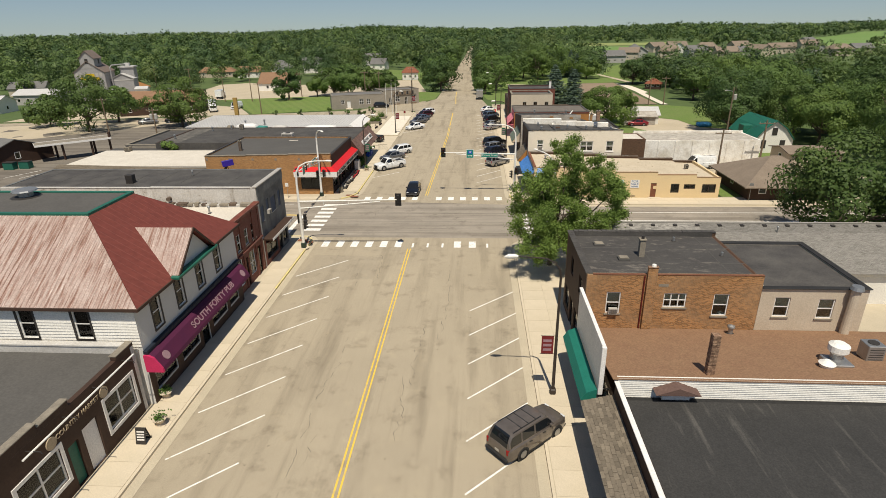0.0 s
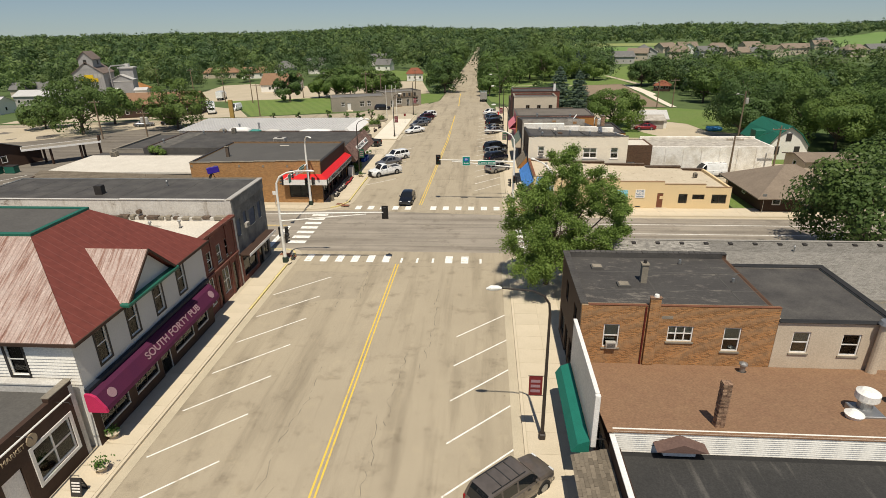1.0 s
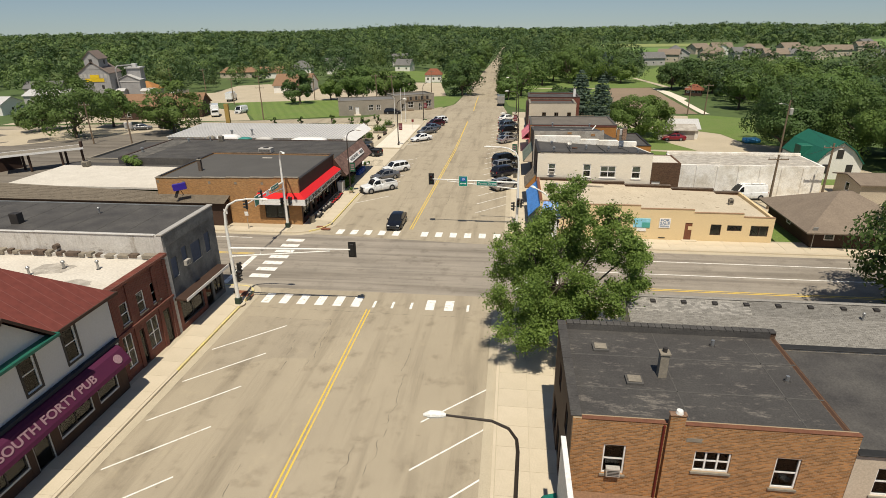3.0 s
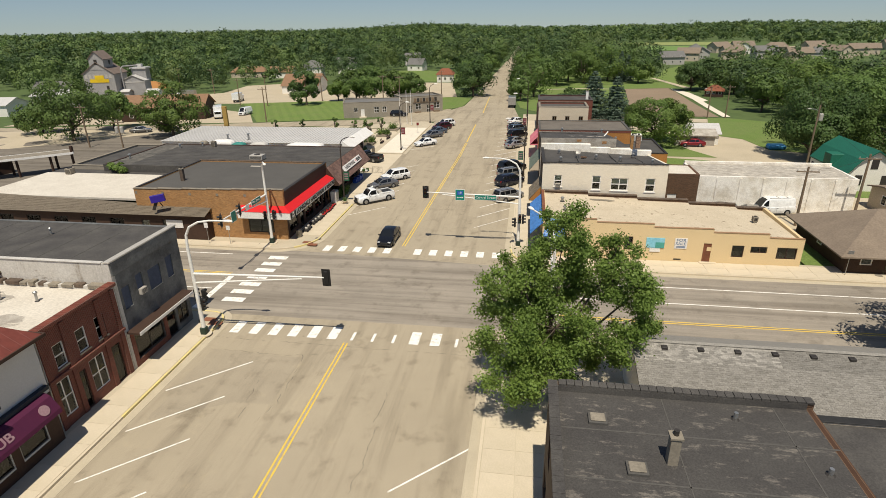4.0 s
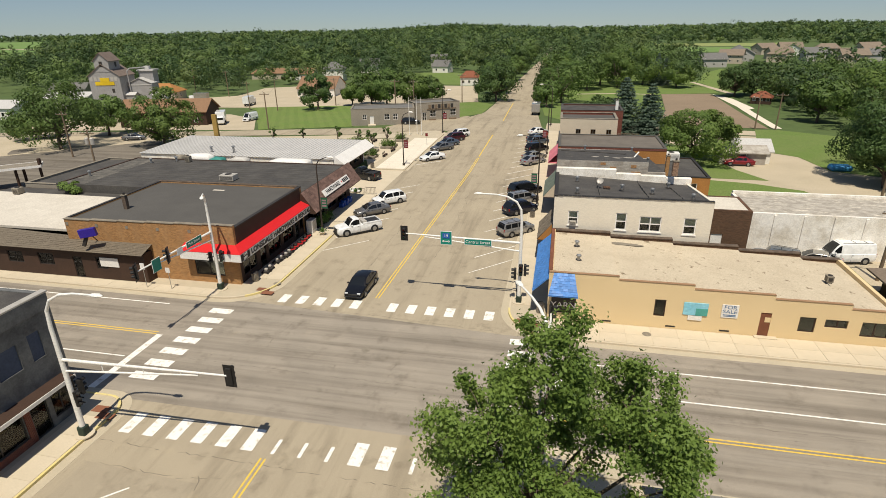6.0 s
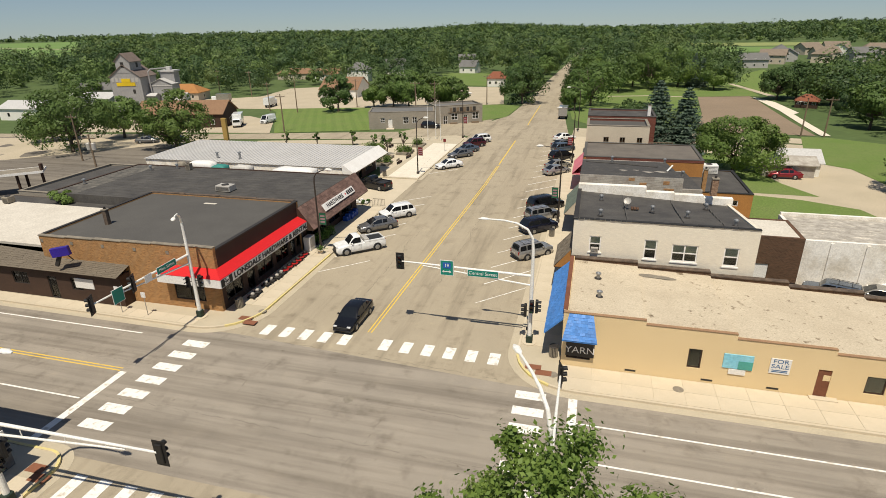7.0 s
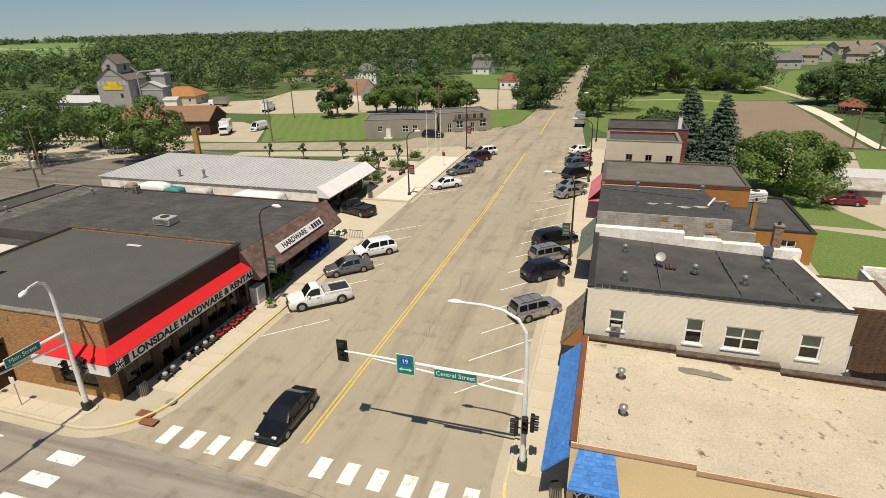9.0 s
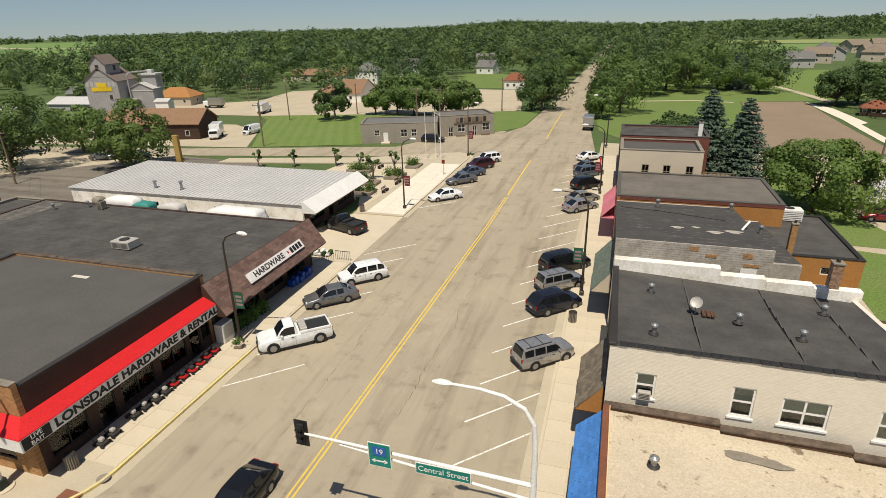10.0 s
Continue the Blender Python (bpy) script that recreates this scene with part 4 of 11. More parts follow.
# country market: a dark one-storey shop
F = -13.5
mk = shell("market_shop", "dark brown one-storey shop with a stepped parapet and white-framed windows", "shop", -42, F, 4, 26.9, 4.75,
           {"S": M["brown_dark"], "N": M["plaster_white"], "W": M["brown_dark"], "E": M["brown_dark"]}, M["roof_grey"], roof_drop=0.45,
           holes={"E": [(23.5, 26.1, 1.2, 3.2), (17.1, 19.9, 1.2, 3.2), (20.35, 21.15, 0.15, 2.7), (21.5, 22.7, 0.15, 2.9), (10.5, 13.5, 1.2, 3.2)]})
for y0, y1 in ((23.5, 26.1), (17.1, 19.9), (10.5, 13.5)):
    window(mk, "E", F, y0, y1, 1.2, 3.2, M["white"], bars=(2, 2), w=0.1)
    bm = bmesh.new()
    for a in ((y0 - 0.2, y0, 1.0, 3.4), (y1, y1 + 0.2, 1.0, 3.4), (y0, y1, 1.0, 1.2), (y0, y1, 3.2, 3.4)):
        face_box(bm, "E", F, *a, 0.05)
    part("window_trim", bm, M["white"], mk, "broad white painted window trim")
bm = bmesh.new()
face_box(bm, "E", F, 21.52, 22.68, 0.16, 2.88, -0.1, 0.18)
part("door", bm, M["white"], mk, "white painted wooden door")
bm = bmesh.new()
face_box(bm, "E", F, 20.37, 21.13, 0.16, 2.68, -0.15, 0.2)
part("door", bm, M["green_trim"], mk, "dark green glazed shop door")
for y0, y1, h in ((4, 19.1, 0.55), (19.1, 21.2, 0.34), (25.2, 26.9, 0.22)):
    part("parapet", boxes((F - 0.32, F + 0.02, y0, y1, 4.752, 4.75 + h), bevel=0.02), M["brown_dark"], mk)
    part("coping", boxes((F - 0.38, F + 0.07, y0, y1 + 0.02, 4.753 + h, 4.82 + h), bevel=0.015), M["stone"], mk)
part("coping", boxes((-42, F - 0.4, 26.55, 26.98, 4.754, 4.9), bevel=0.03), M["plaster_white"], mk, "ragged white coping")
for word, y in (("COUNTRY", 20.78), ("MARKET", 22.5)):
    letters(word, mk, 0.37, facing("E", F + 0.03, y, 3.78), M["letter_tan"], label="tan raised lettering")
for y in (19.55, 23.65):
    bm = bmesh.new()
    tube(bm, [(F + 0.003, y, 3.75), (F + 0.06, y, 3.75)], 0.33, 20)
    part("emblem", bm, M["letter_tan"], mk, "round tan emblem board")
rail = thing("sign_light_rail", "pale metal pipe with gooseneck lamps over the shop sign", "sign light", (F + 0.3, 22, 4.5))
bm = bmesh.new()
tube(bm, [(F + 0.35, 17.6, 4.5), (F + 0.35, 26.3, 4.5)], 0.05, 8)
part("pipe", bm, M["pole_white"], rail)
for y in (18.2, 20.6, 23, 25.6):
    bm = bmesh.new()
    tube(bm, [(F, y, 4.5), (F + 0.35, y, 4.5), (F + 0.75, y, 4.5), (F + 0.8, y, 4.38)], 0.025, 6)
    part("lamp_arm", bm, M["trim_dark"], rail)
vent_pipe(-24, 21, 4.3, 0.5, 0.16)

# the pub: two storeys of white siding under a red and rusted metal hip roof
F = -13.2
pub = thing("pub", "two-storey white clapboard pub with red and faded metal roof", "pub", (-25, 34.5, 0))
ew = [(29.0 + 2.97 * k, 29.95 + 2.97 * k, 4.6, 6.75) for k in range(4)]
sw = [(-20.6, -19.6, 4.9, 6.85), (-17.1, -16.1, 4.9, 6.85), (-25.2, -24.2, 4.9, 6.85)]
shop = [(27.9, 30.4, 0.9, 2.6), (31.2, 33.7, 0.9, 2.6), (34.2, 35.3, 0.15, 2.6), (36, 38.6, 0.9, 2.6), (39.2, 40.9, 0.9, 2.6)]
# the east wall's shade is put into its render colour
wall(pub, "E", F, 27.3, 41.8, 0, 7.1, M["render_shaded"], ew + shop)
wall(pub, "S", 27.3, -42, F - 0.3, 0, 7.1, M["siding_white"], sw)
wall(pub, "N", 41.8, -42, F - 0.3, 0, 7.1, M["siding_white"])
wall(pub, "W", -42, 27.6, 41.5, 0, 7.1, M["siding_white"])
part("floor_slab", boxes((-41.6, F - 0.31, 27.61, 41.49, 0.02, 0.1), (-41.6, F - 0.31, 27.61, 41.49, 3.3, 3.5)), M["interior"], pub)


def clapboards(parent, side, at, u0, u1, z0, z1, holes, step=0.2):
    bm = bmesh.new()
    s = {"S": -1, "E": 1}[side]
    z = z0
    while z < z1 - 0.02:
        segs = [(u0, u1)]
        for h in holes:
            if h[2] - 0.05 < z + step and z < h[3] + 0.05:
                segs = [q for a, b in segs for q in ((a, min(b, h[0] - 0.12)), (max(a, h[1] + 0.12), b)) if q[1] - q[0] > 0.02]
        for a, b in segs:
            t = z + step * 0.985
            d0, d1 = at + s * 0.045, at + s * 0.006
            q = [(a, d0, z), (b, d0, z), (b, d1, t), (a, d1, t)]
            e = [(a, at + s * 0.002, z), (b, at + s * 0.002, z)]
            f = (lambda p: p) if side == "S" else (lambda p: (p[1], p[0], p[2]))
            v = [bm.verts.new(f(p)) for p in q + e]
            bm.faces.new(v[:4]), bm.faces.new((v[4], v[5], v[1], v[0]))
        z += step
    return tagged(part("siding", bm, M["siding_white"], parent, "rows of white painted clapboards"), kind="stuff")


clapboards(pub, "S", 27.3, -42, F, 4.4, 7.08, sw)
for a in ew:
    window(pub, "E", F, *a, M["white"], bars=(1, 2), w=0.06)
    for q in ((a[0] - 0.13, a[0], a[2] - 0.13, a[3] + 0.13), (a[1], a[1] + 0.13, a[2] - 0.13, a[3] + 0.13), (a[0], a[1], a[2] - 0.13, a[2]), (a[0], a[1], a[3], a[3] + 0.13)):
        bm = bmesh.new()
        face_box(bm, "E", F, *q, 0.03, -0.003)
        part("window_trim", bm, M["trim_dark"], pub, "dark painted window trim")
for a in sw:
    window(pub, "S", 27.3, *a, M["white"], bars=(1, 2), w=0.06)
    for q in ((a[0] - 0.13, a[0], a[2] - 0.13, a[3] + 0.13), (a[1], a[1] + 0.13, a[2] - 0.13, a[3] + 0.13), (a[0], a[1], a[2] - 0.13, a[2]), (a[0], a[1], a[3], a[3] + 0.13)):
        bm = bmesh.new()
        face_box(bm, "S", 27.3, *q, 0.05, -0.003)
        part("window_trim", bm, M["trim_dark"], pub, "dark painted window trim")
for a in shop:
    window(pub, "E", F, *a, M["trim_dark"], bars=(2, 1) if a[1] - a[0] > 2 else (1, 1), name="shop_window" if a[2] > 0.5 else "door")
for y0, y1 in ((27.3, 27.85), (30.45, 31.15), (33.75, 34.15), (35.35, 35.95), (38.65, 39.15), (40.95, 41.8)):
    bm = bmesh.new()
    face_box(bm, "E", F, y0, y1, 0.15, 2.7, 0.03)
    part("shop_front_panel", bm, M["brown_dark"], pub, "dark panelled shop front")
for a in shop:
    if a[2] > 0.5:
        bm = bmesh.new()
        face_box(bm, "E", F, a[0] - 0.04, a[1] + 0.04, 0.15, a[2] - 0.11, 0.025)
        part("stall_riser", bm, M["brown_dark"], pub, "dark panel below the shop window")
bm = bmesh.new()
face_box(bm, "E", F, 27.3, 41.8, 2.705, 3.5, 0.03)
part("shop_front_panel", bm, M["brown_dark"], pub)
ez, tz = 7.12, 11.0
SEc, NEc, ST, NT = (-12.75, 27.0, ez), (-12.75, 42.0, ez), (-18.66, 32.84, tz), (-18.66, 37.9, tz)
ribbed(pub, "roof_slope", (-43, 27.0, ez), SEc, (-37, 32.84, tz), ST, 0.3, M["rust_metal"], label="faded streaked metal roof slope")
ribbed(pub, "roof_slope", SEc, NEc, ST, NT, 0.6, M["red_metal"], rib=0.012, label="dull red painted metal roof slope")
ribbed(pub, "roof_slope", NEc, (-43, 42.0, ez), NT, (-37, 37.9, tz), 0.6, M["red_metal"], rib=0.012, label="dull red painted metal roof slope")
ribbed(pub, "roof_slope", (-43, 42, ez), (-43, 27, ez), (-37, 37.9, tz), (-37, 32.84, tz), 0.6, M["red_metal"], rib=0.012)
part("roof_deck", boxes((-37, -18.66, 32.84, 37.9, tz - 0.15, tz + 0.05)), M["roof_grey"], pub, "dark flat roof deck")
for a in ((-37.1, -18.5, 32.7, 32.98), (-37.1, -18.5, 37.76, 38.04), (-18.8, -18.5, 32.99, 37.75)):
    part("roof_edge", boxes((*a, tz - 0.06, tz + 0.14), bevel=0.02), M["green_trim"], pub, "green metal roof edging")
for a in ((-43.05, -12.65, 26.9, 27.0), (-12.75, -12.65, 27.01, 42.1), (-43.05, -12.65, 42.101, 42.2)):
    part("gutter", boxes((*a, ez - 0.16, ez + 0.04), bevel=0.012), M["brown_dark"], pub, "dark brown eaves gutter")
for a in ((-43, -13.51, 27.01, 27.29), (-13.19, -12.76, 27.01, 42.0)):
    part("soffit", boxes((*a, ez - 0.1, ez - 0.06)), M["brown_dark"], pub)
# the front gable
ya, y0, y1, gx, az = 34.2, 31.2, 36.9, -12.75, 9.6
bm = bmesh.new()
a, b, c, d = (gx, y0 + 0.3, ez + 0.12), (gx, y1 - 0.3, ez + 0.12), (gx, ya, az - 0.14), None
f = [bm.verts.new(p) for p in (a, b, c)] + [bm.verts.new((p[0] - 0.2, p[1], p[2])) for p in (a, b, c)]
bm.faces.new(f[:3]), bm.faces.new(f[5:2:-1])
for i, j in ((0, 1), (1, 2), (2, 0)):
    bm.faces.new((f[i], f[j], f[j + 3], f[i + 3]))
# same shade-darkened render as the east wall below
part("gable_wall", bm, M["render_shaded"], pub)
back = -16.6
ribbed(pub, "gable_roof", (gx + 0.35, y0, ez + 0.02), (-13.2, y0, ez + 0.02), (gx + 0.35, ya, az), (back, ya, az), 0.3, M["rust_metal"], label="faded streaked metal gable roof")
ribbed(pub, "gable_roof", (gx + 0.35, y1, ez + 0.02), (-13.2, y1, ez + 0.02), (gx + 0.35, ya, az), (back, ya, az), 0.4, M["red_metal"], label="dull red metal gable roof")
for ys in (y0, y1):
    bm = bmesh.new()
    n = [(gx + 0.36, ys, ez - 0.08), (gx + 0.36, ya, az - 0.1), (gx + 0.36, ya, az + 0.08), (gx + 0.36, ys, ez + 0.14)]
    v = [bm.verts.new(p) for p in n] + [bm.verts.new((p[0] + 0.08, p[1], p[2])) for p in n]
    for q in ((0, 1, 2, 3), (7, 6, 5, 4), (0, 4, 5, 1), (1, 5, 6, 2), (2, 6, 7, 3), (3, 7, 4, 0)):
        bm.faces.new([v[i] for i in q])
    part("bargeboard", bm, M["brown_dark"], pub, "thin dark bargeboard")
part("gable_pent", boxes((gx - 0.1, gx + 0.5, y0 - 0.1, y1 + 0.1, ez - 0.02, ez + 0.2), bevel=0.04), M["green_trim"], pub, "green painted pent board under the gable")
# the awning
aw = thing("pub_awning", "long purple cloth awning with pale lettering and a pink end", "awning", (-12.7, 34, 3))
bm = bmesh.new()
outline = [(-13.14, 3.86), (-12.82, 3.85), (-12.56, 3.70), (-12.11, 2.97), (-12.06, 2.72), (-12.10, 2.71), (-12.16, 2.94), (-12.60, 3.64), (-12.84, 3.78), (-13.14, 3.79)]
for y0, y1 in ((27.2, 41.2),):
    lo, hi = [bm.verts.new((x, y0, z)) for x, z in outline], [bm.verts.new((x, y1, z)) for x, z in outline]
    for i in range(len(outline)):
        bm.faces.new((lo[i], lo[(i + 1) % len(outline)], hi[(i + 1) % len(outline)], hi[i]))
    bm.faces.new(lo), bm.faces.new(hi[::-1])
part("cloth", bm, M["purple"], aw)
part("header_board", boxes((-13.19, -12.9, 27.2, 41.6, 3.87, 4.12), bevel=0.02), M["navy_board"], aw, "dark navy board above the cloth")
bm = bmesh.new()
end = [(-13.14, 3.88), (-12.80, 3.87), (-12.53, 3.72), (-12.08, 2.98), (-12.03, 2.71), (-13.14, 2.71)]
lo, hi = [bm.verts.new((x, 27.05, z)) for x, z in end], [bm.verts.new((x, 27.2, z)) for x, z in end]
bm.faces.new(lo[::-1]), bm.faces.new(hi)
for i in range(len(end)):
    bm.faces.new((lo[i], lo[(i + 1) % 6], hi[(i + 1) % 6], hi[i]))
part("end_panel", bm, M["pink"], aw, "bright pink rounded end panel")
letters("SOUTH FORTY PUB", aw, 0.66, facing("E", -12.31, 35.0, 3.355, 31.6), M["letter_pink"], stretch=1.18, depth=0.006, bold=0.014, label="pale pink lettering")
for y in (28.1, 40.4):
    bm = bmesh.new()
    tube(bm, [(-12.34, y, 3.325), (-12.30, y, 3.35)], 0.3, 18)
    part("emblem", bm, M["letter_pink"], aw, "round pale emblem")

# the red brick building
F = -13.7
up = [(43.2, 44.0, 3.95, 5.5), (44.95, 45.75, 3.95, 5.5), (46.55, 47.35, 3.95, 5.5)]
low = [(42.55, 43.75, 0.8, 3.25), (44.1, 44.95, 0.15, 2.9), (45.3, 46.6, 0.8, 3.1), (47.2, 48.1, 0.15, 2.9)]
red = shell("brick_shop", "two-storey dark red brick shop with white-framed windows", "shop", -36, F, 42.3, 48.8, 6.75, {"S": M["plaster_white"], "N": M["plaster_white"], "W": M["brick_red"], "E": M["brick_red"]}, M["roof_white"],
            roof_drop=0.25, holes={"E": up + low}, roof_label="white coated flat roof")
part("upper_floor", boxes((-35.6, F - 0.31, 42.61, 48.49, 3.35, 3.5)), M["interior"], red)
for a in up:
    window(red, "E", F, *a, M["white"], bars=(1, 2), sill=M["stone"])
for a in low:
    window(red, "E", F, *a, M["white"] if a[2] > 0.5 else M["brown_dark"], bars=(2, 2) if a[2] > 0.5 else (1, 1), name="shop_window" if a[2] > 0.5 else "door")
part("cornice", boxes((F - 0.35, F + 0.22, 42.25, 48.85, 6.752, 7.0), bevel=0.04), M["brick_red"], red)
part("cornice", boxes((F - 0.01, F + 0.14, 42.3, 48.8, 3.4, 3.62), bevel=0.03), M["brick_red"], red, "projecting red string course")
for y in (42.35, 44.02, 46.85, 48.3):
    bm = bmesh.new()
    face_box(bm, "E", F, y, y + 0.36, 0.15, 6.6, 0.07)
    part("pilaster", bm, M["brick_red"], red)
vent_pipe(-20, 46.5, 6.5, 0.45, 0.09)
vent_pipe(-24, 44.5, 6.5, 0.4, 0.09)

# the grey painted building
gw = [(49.4, 50.2, 4.6, 6.2), (50.9, 51.6, 5.3, 6.5), (54.3, 55.1, 4.7, 6.4), (52.2, 53.6, 4.7, 6.3)]
gl = [(49.5, 52.6, 0.6, 2.7), (53.1, 54.2, 0.15, 2.8), (54.5, 55.8, 0.6, 2.7)]
gr = shell("grey_shop", "two-storey grey painted shop with boarded windows and black roof", "shop", -39, F, 48.85, 56.2, 8.3, {"S": M["plaster_white"], "N": M["paint_grey"], "W": M["paint_grey"], "E": M["paint_grey"]}, M["roof_black"],
           roof_drop=0.04, holes={"E": gw + gl}, roof_label="black tar flat roof with pale seams")
part("upper_floor", boxes((-38.6, F - 0.31, 49.16, 55.89, 3.35, 3.5)), M["interior"], gr)
for a in gw:
    bm = bmesh.new()
    face_box(bm, "E", F, *a, -0.08, 0.14)
    part("window_board", bm, M["blue_shutter"], gr, "blue-grey boarded window")
for a in gl:
    window(gr, "E", F, *a, M["trim_dark"], bars=(2, 1) if a[1] - a[0] > 1.2 else (1, 1), name="shop_window" if a[2] > 0.5 else "door")
bm = bmesh.new()
face_box(bm, "E", F, 49.2, 52.9, 0.15, 2.75, 0.03)
part("shop_front_brick", boxes((F + 0.002, F + 0.05, 49.1, 49.45, 0.15, 2.8), (F + 0.002, F + 0.05, 52.65, 53.05, 0.15, 2.8), (F + 0.002, F + 0.05, 49.46, 52.64, 0.15, 0.6)), M["brick_red"], gr)
bm.free()
part("cornice", boxes((F - 0.34, F + 0.12, 48.8, 56.25, 8.302, 8.42), bevel=0.02), M["ac_metal"], gr, "pale metal roof edge")
part("cornice", boxes((F + 0.002, F + 0.1, 48.9, 56.15, 7.35, 8.3), bevel=0.02), M["paint_grey"], gr, "deep grey frieze under the roof edge")
ca = thing("shop_canopy", "thin flat canopy with white edge over a shop front", "canopy", (F + 0.5, 52.4, 3))
part("deck", boxes((F + 0.004, F + 1.0, 48.9, 55.6, 2.95, 3.12), bevel=0.015), M["brown_dark"], ca)
part("edge", boxes((F + 1.003, F + 1.05, 48.9, 55.6, 2.92, 3.16)), M["white"], ca, "white metal canopy edge")
window_ac("E", F, 51.25, 5.0)
for k in range(9):
    part("roof_seam", boxes((-37 + k * 2.5, -36.94 + k * 2.5, 49.3, 55.8, 8.262, 8.275)), M["roof_grey"], gr)
vent_pipe(-22, 53.5, 8.26, 0.4, 0.07)

M["stained_render"] = mat("stained_white_render", (0.56, 0.54, 0.50), (0.46, 0.43, 0.385), rough=0.9, big=0.5, fine=9, mix=0.5)
tint_by(M["stained_render"], scaled_noise(M["stained_render"], (0.9, 1, 0.14), 6, 0.75), 0.52, 0.66, (0.62, 0.58, 0.53))
tint_by(M["stained_render"], scaled_noise(M["stained_render"], (0.5, 1, 1.4), 6, 0.75, (4, 0, 2)), 0.60, 0.68, (0.45, 0.40, 0.36))
for child in gr.children:
    if child.name.startswith("wall") and child.data.materials[0] == M["plaster_white"]:
        child.data.materials[0] = M["stained_render"]
x = -35.8
while x < -14.4:
    w = random.uniform(0.35, 1.1)
    part("broken_cap", boxes((x, min(x + w, -14.1), 48.42 + random.uniform(-0.08, 0.05), 48.86, 6.6, 6.76 + random.uniform(0.02, 0.2)), bevel=0.03), M["stone"] if random.random() < 0.6 else M["cap_dark"], red, "crumbling stone cap along the party wall")
    x += w + random.uniform(0.0, 0.5)
y = 42.7
while y < 48.3:
    w = random.uniform(0.3, 0.8)
    part("broken_cap", boxes((F - 0.62 - random.uniform(0, 0.15), F - 0.36, y, y + w, 6.5, 6.72 + random.uniform(0, 0.12)), bevel=0.03), M["roof_patchy"], red, "ragged white coating along the cornice")
    y += w
for x in (-33.2, -29.6, -22.2):
    bm = bmesh.new()
    tube(bm, [(x, 48.6, 7.15), (x, 48.6, 7.6)], 0.2, 10)
    bmesh.ops.rotate(bm, verts=bm.verts, cent=(x, 48.7, 7.35), matrix=Matrix.Rotation(radians(90), 3, "X"))
    part("wall_vent", bm, M["cap_dark"], gr, "small dark round wall vent")
for a in ((-30, -26.5, 43.4, 45.2), (-22.5, -19.2, 45.2, 47.6), (-18.6, -16.0, 43.2, 45.0)):
    bm = bmesh.new()
    cx, cy = (a[0] + a[1]) / 2, (a[2] + a[3]) / 2
    poly(bm, [(cx + (a[1] - a[0]) / 2 * math.cos(t) * random.uniform(0.7, 1.1), cy + (a[3] - a[2]) / 2 * math.sin(t) * random.uniform(0.6, 1.1), 6.512) for t in (math.tau * j / 16 for j in range(16))])
    part("roof_stain", bm, M["roof_patchy"], red, "grey weather stain on the white roof")
for x, y, h in ((-21.6, 45.2, 0.5), (-17.4, 46.6, 0.55), (-27.5, 46.2, 0.8)):
    vent_pipe(x, y, 6.5, h, 0.08)

# the hardware shop on the corner
F, S = -13.1, 74.4
hs = [(-17.6, -14.6, 0.9, 2.6)]
he = [(75.2, 77.6, 0.7, 2.6), (78.3, 79.5, 0.15, 2.6), (80.0, 82.6, 0.6, 2.6), (83.2, 85.6, 0.7, 2.6), (86.0, 87.0, 0.15, 2.6), (87.2, 88.1, 0.9, 2.6)]
hw = shell("hardware_shop", "brown brick corner hardware shop with long red awning", "shop", -31, F, S, 88.4, 5.6, {"S": M["brick_tan"], "N": M["brick_tan"], "W": M["brick_tan"], "E": M["brown_dark"]}, M["roof_grey"],
           roof_drop=0.1, holes={"S": hs, "E": he}, roof_label="dark grey membrane roof")
for a in he:
    window(hw, "E", F, *a, M["trim_dark"], bars=(2, 1) if a[1] - a[0] > 1.5 else (1, 1), name="shop_window" if a[2] > 0.5 else "door")
window(hw, "S", S, *hs[0], M["trim_dark"], bars=(2, 1), name="shop_window")
for k in range(6):
    x0 = -31.05 + k * 3.0
    part("coping", boxes((x0, x0 + 2.98, S - 0.06, S + 0.34, 5.602 + 0.06 * k, 5.68 + 0.06 * k), bevel=0.01), M["stone"], hw)
    part("parapet", boxes((x0, x0 + 2.98, S, S + 0.3, 5.6, 5.601 + 0.06 * k + 0.0005)), M["brick_tan"], hw) if k else None
part("coping", boxes((F - 0.3, F + 0.06, S + 0.35, 88.4, 5.602, 5.72), bevel=0.01), M["trim_dark"], hw)
for k in range(12):
    x0 = -31 + k * 1.465
    part("coping", boxes((x0, x0 + 1.45, 88.1, 88.46, 5.602, 5.72 + 0.02 * (k % 3)), bevel=0.015), M["cap_dark"], hw)
bm = bmesh.new()
for k in range(5):
    face_box(bm, "S", S, -30.9 + k * 3.3, -30.6 + k * 3.3, 5.0, 5.3, 0.03)
part("wall_plates", bm, M["stone"], hw, "small pale square wall plates")
ha = thing("shop_awning", "red awning with white fascia and black lettering", "awning", (-12.6, 81, 3.3))
bm = bmesh.new()
sec = [(0.004, 4.05), (0.05, 4.1), (1.0, 3.68), (1.05, 3.62), (1.0, 3.6), (0.004, 3.98)]
lo, hi = [bm.verts.new((F + dx, S - dx, z)) for dx, z in sec], [bm.verts.new((F + dx, 88.0, z)) for dx, z in sec]
we = [bm.verts.new((-18.2, S - dx, z)) for dx, z in sec]
for i in range(6):
    j = (i + 1) % 6
    bm.faces.new((lo[i], lo[j], hi[j], hi[i])), bm.faces.new((we[i], we[j], lo[j], lo[i]))
bm.faces.new(hi), bm.faces.new(we[::-1])
part("awning_top", bm, M["red_cloth"], ha)
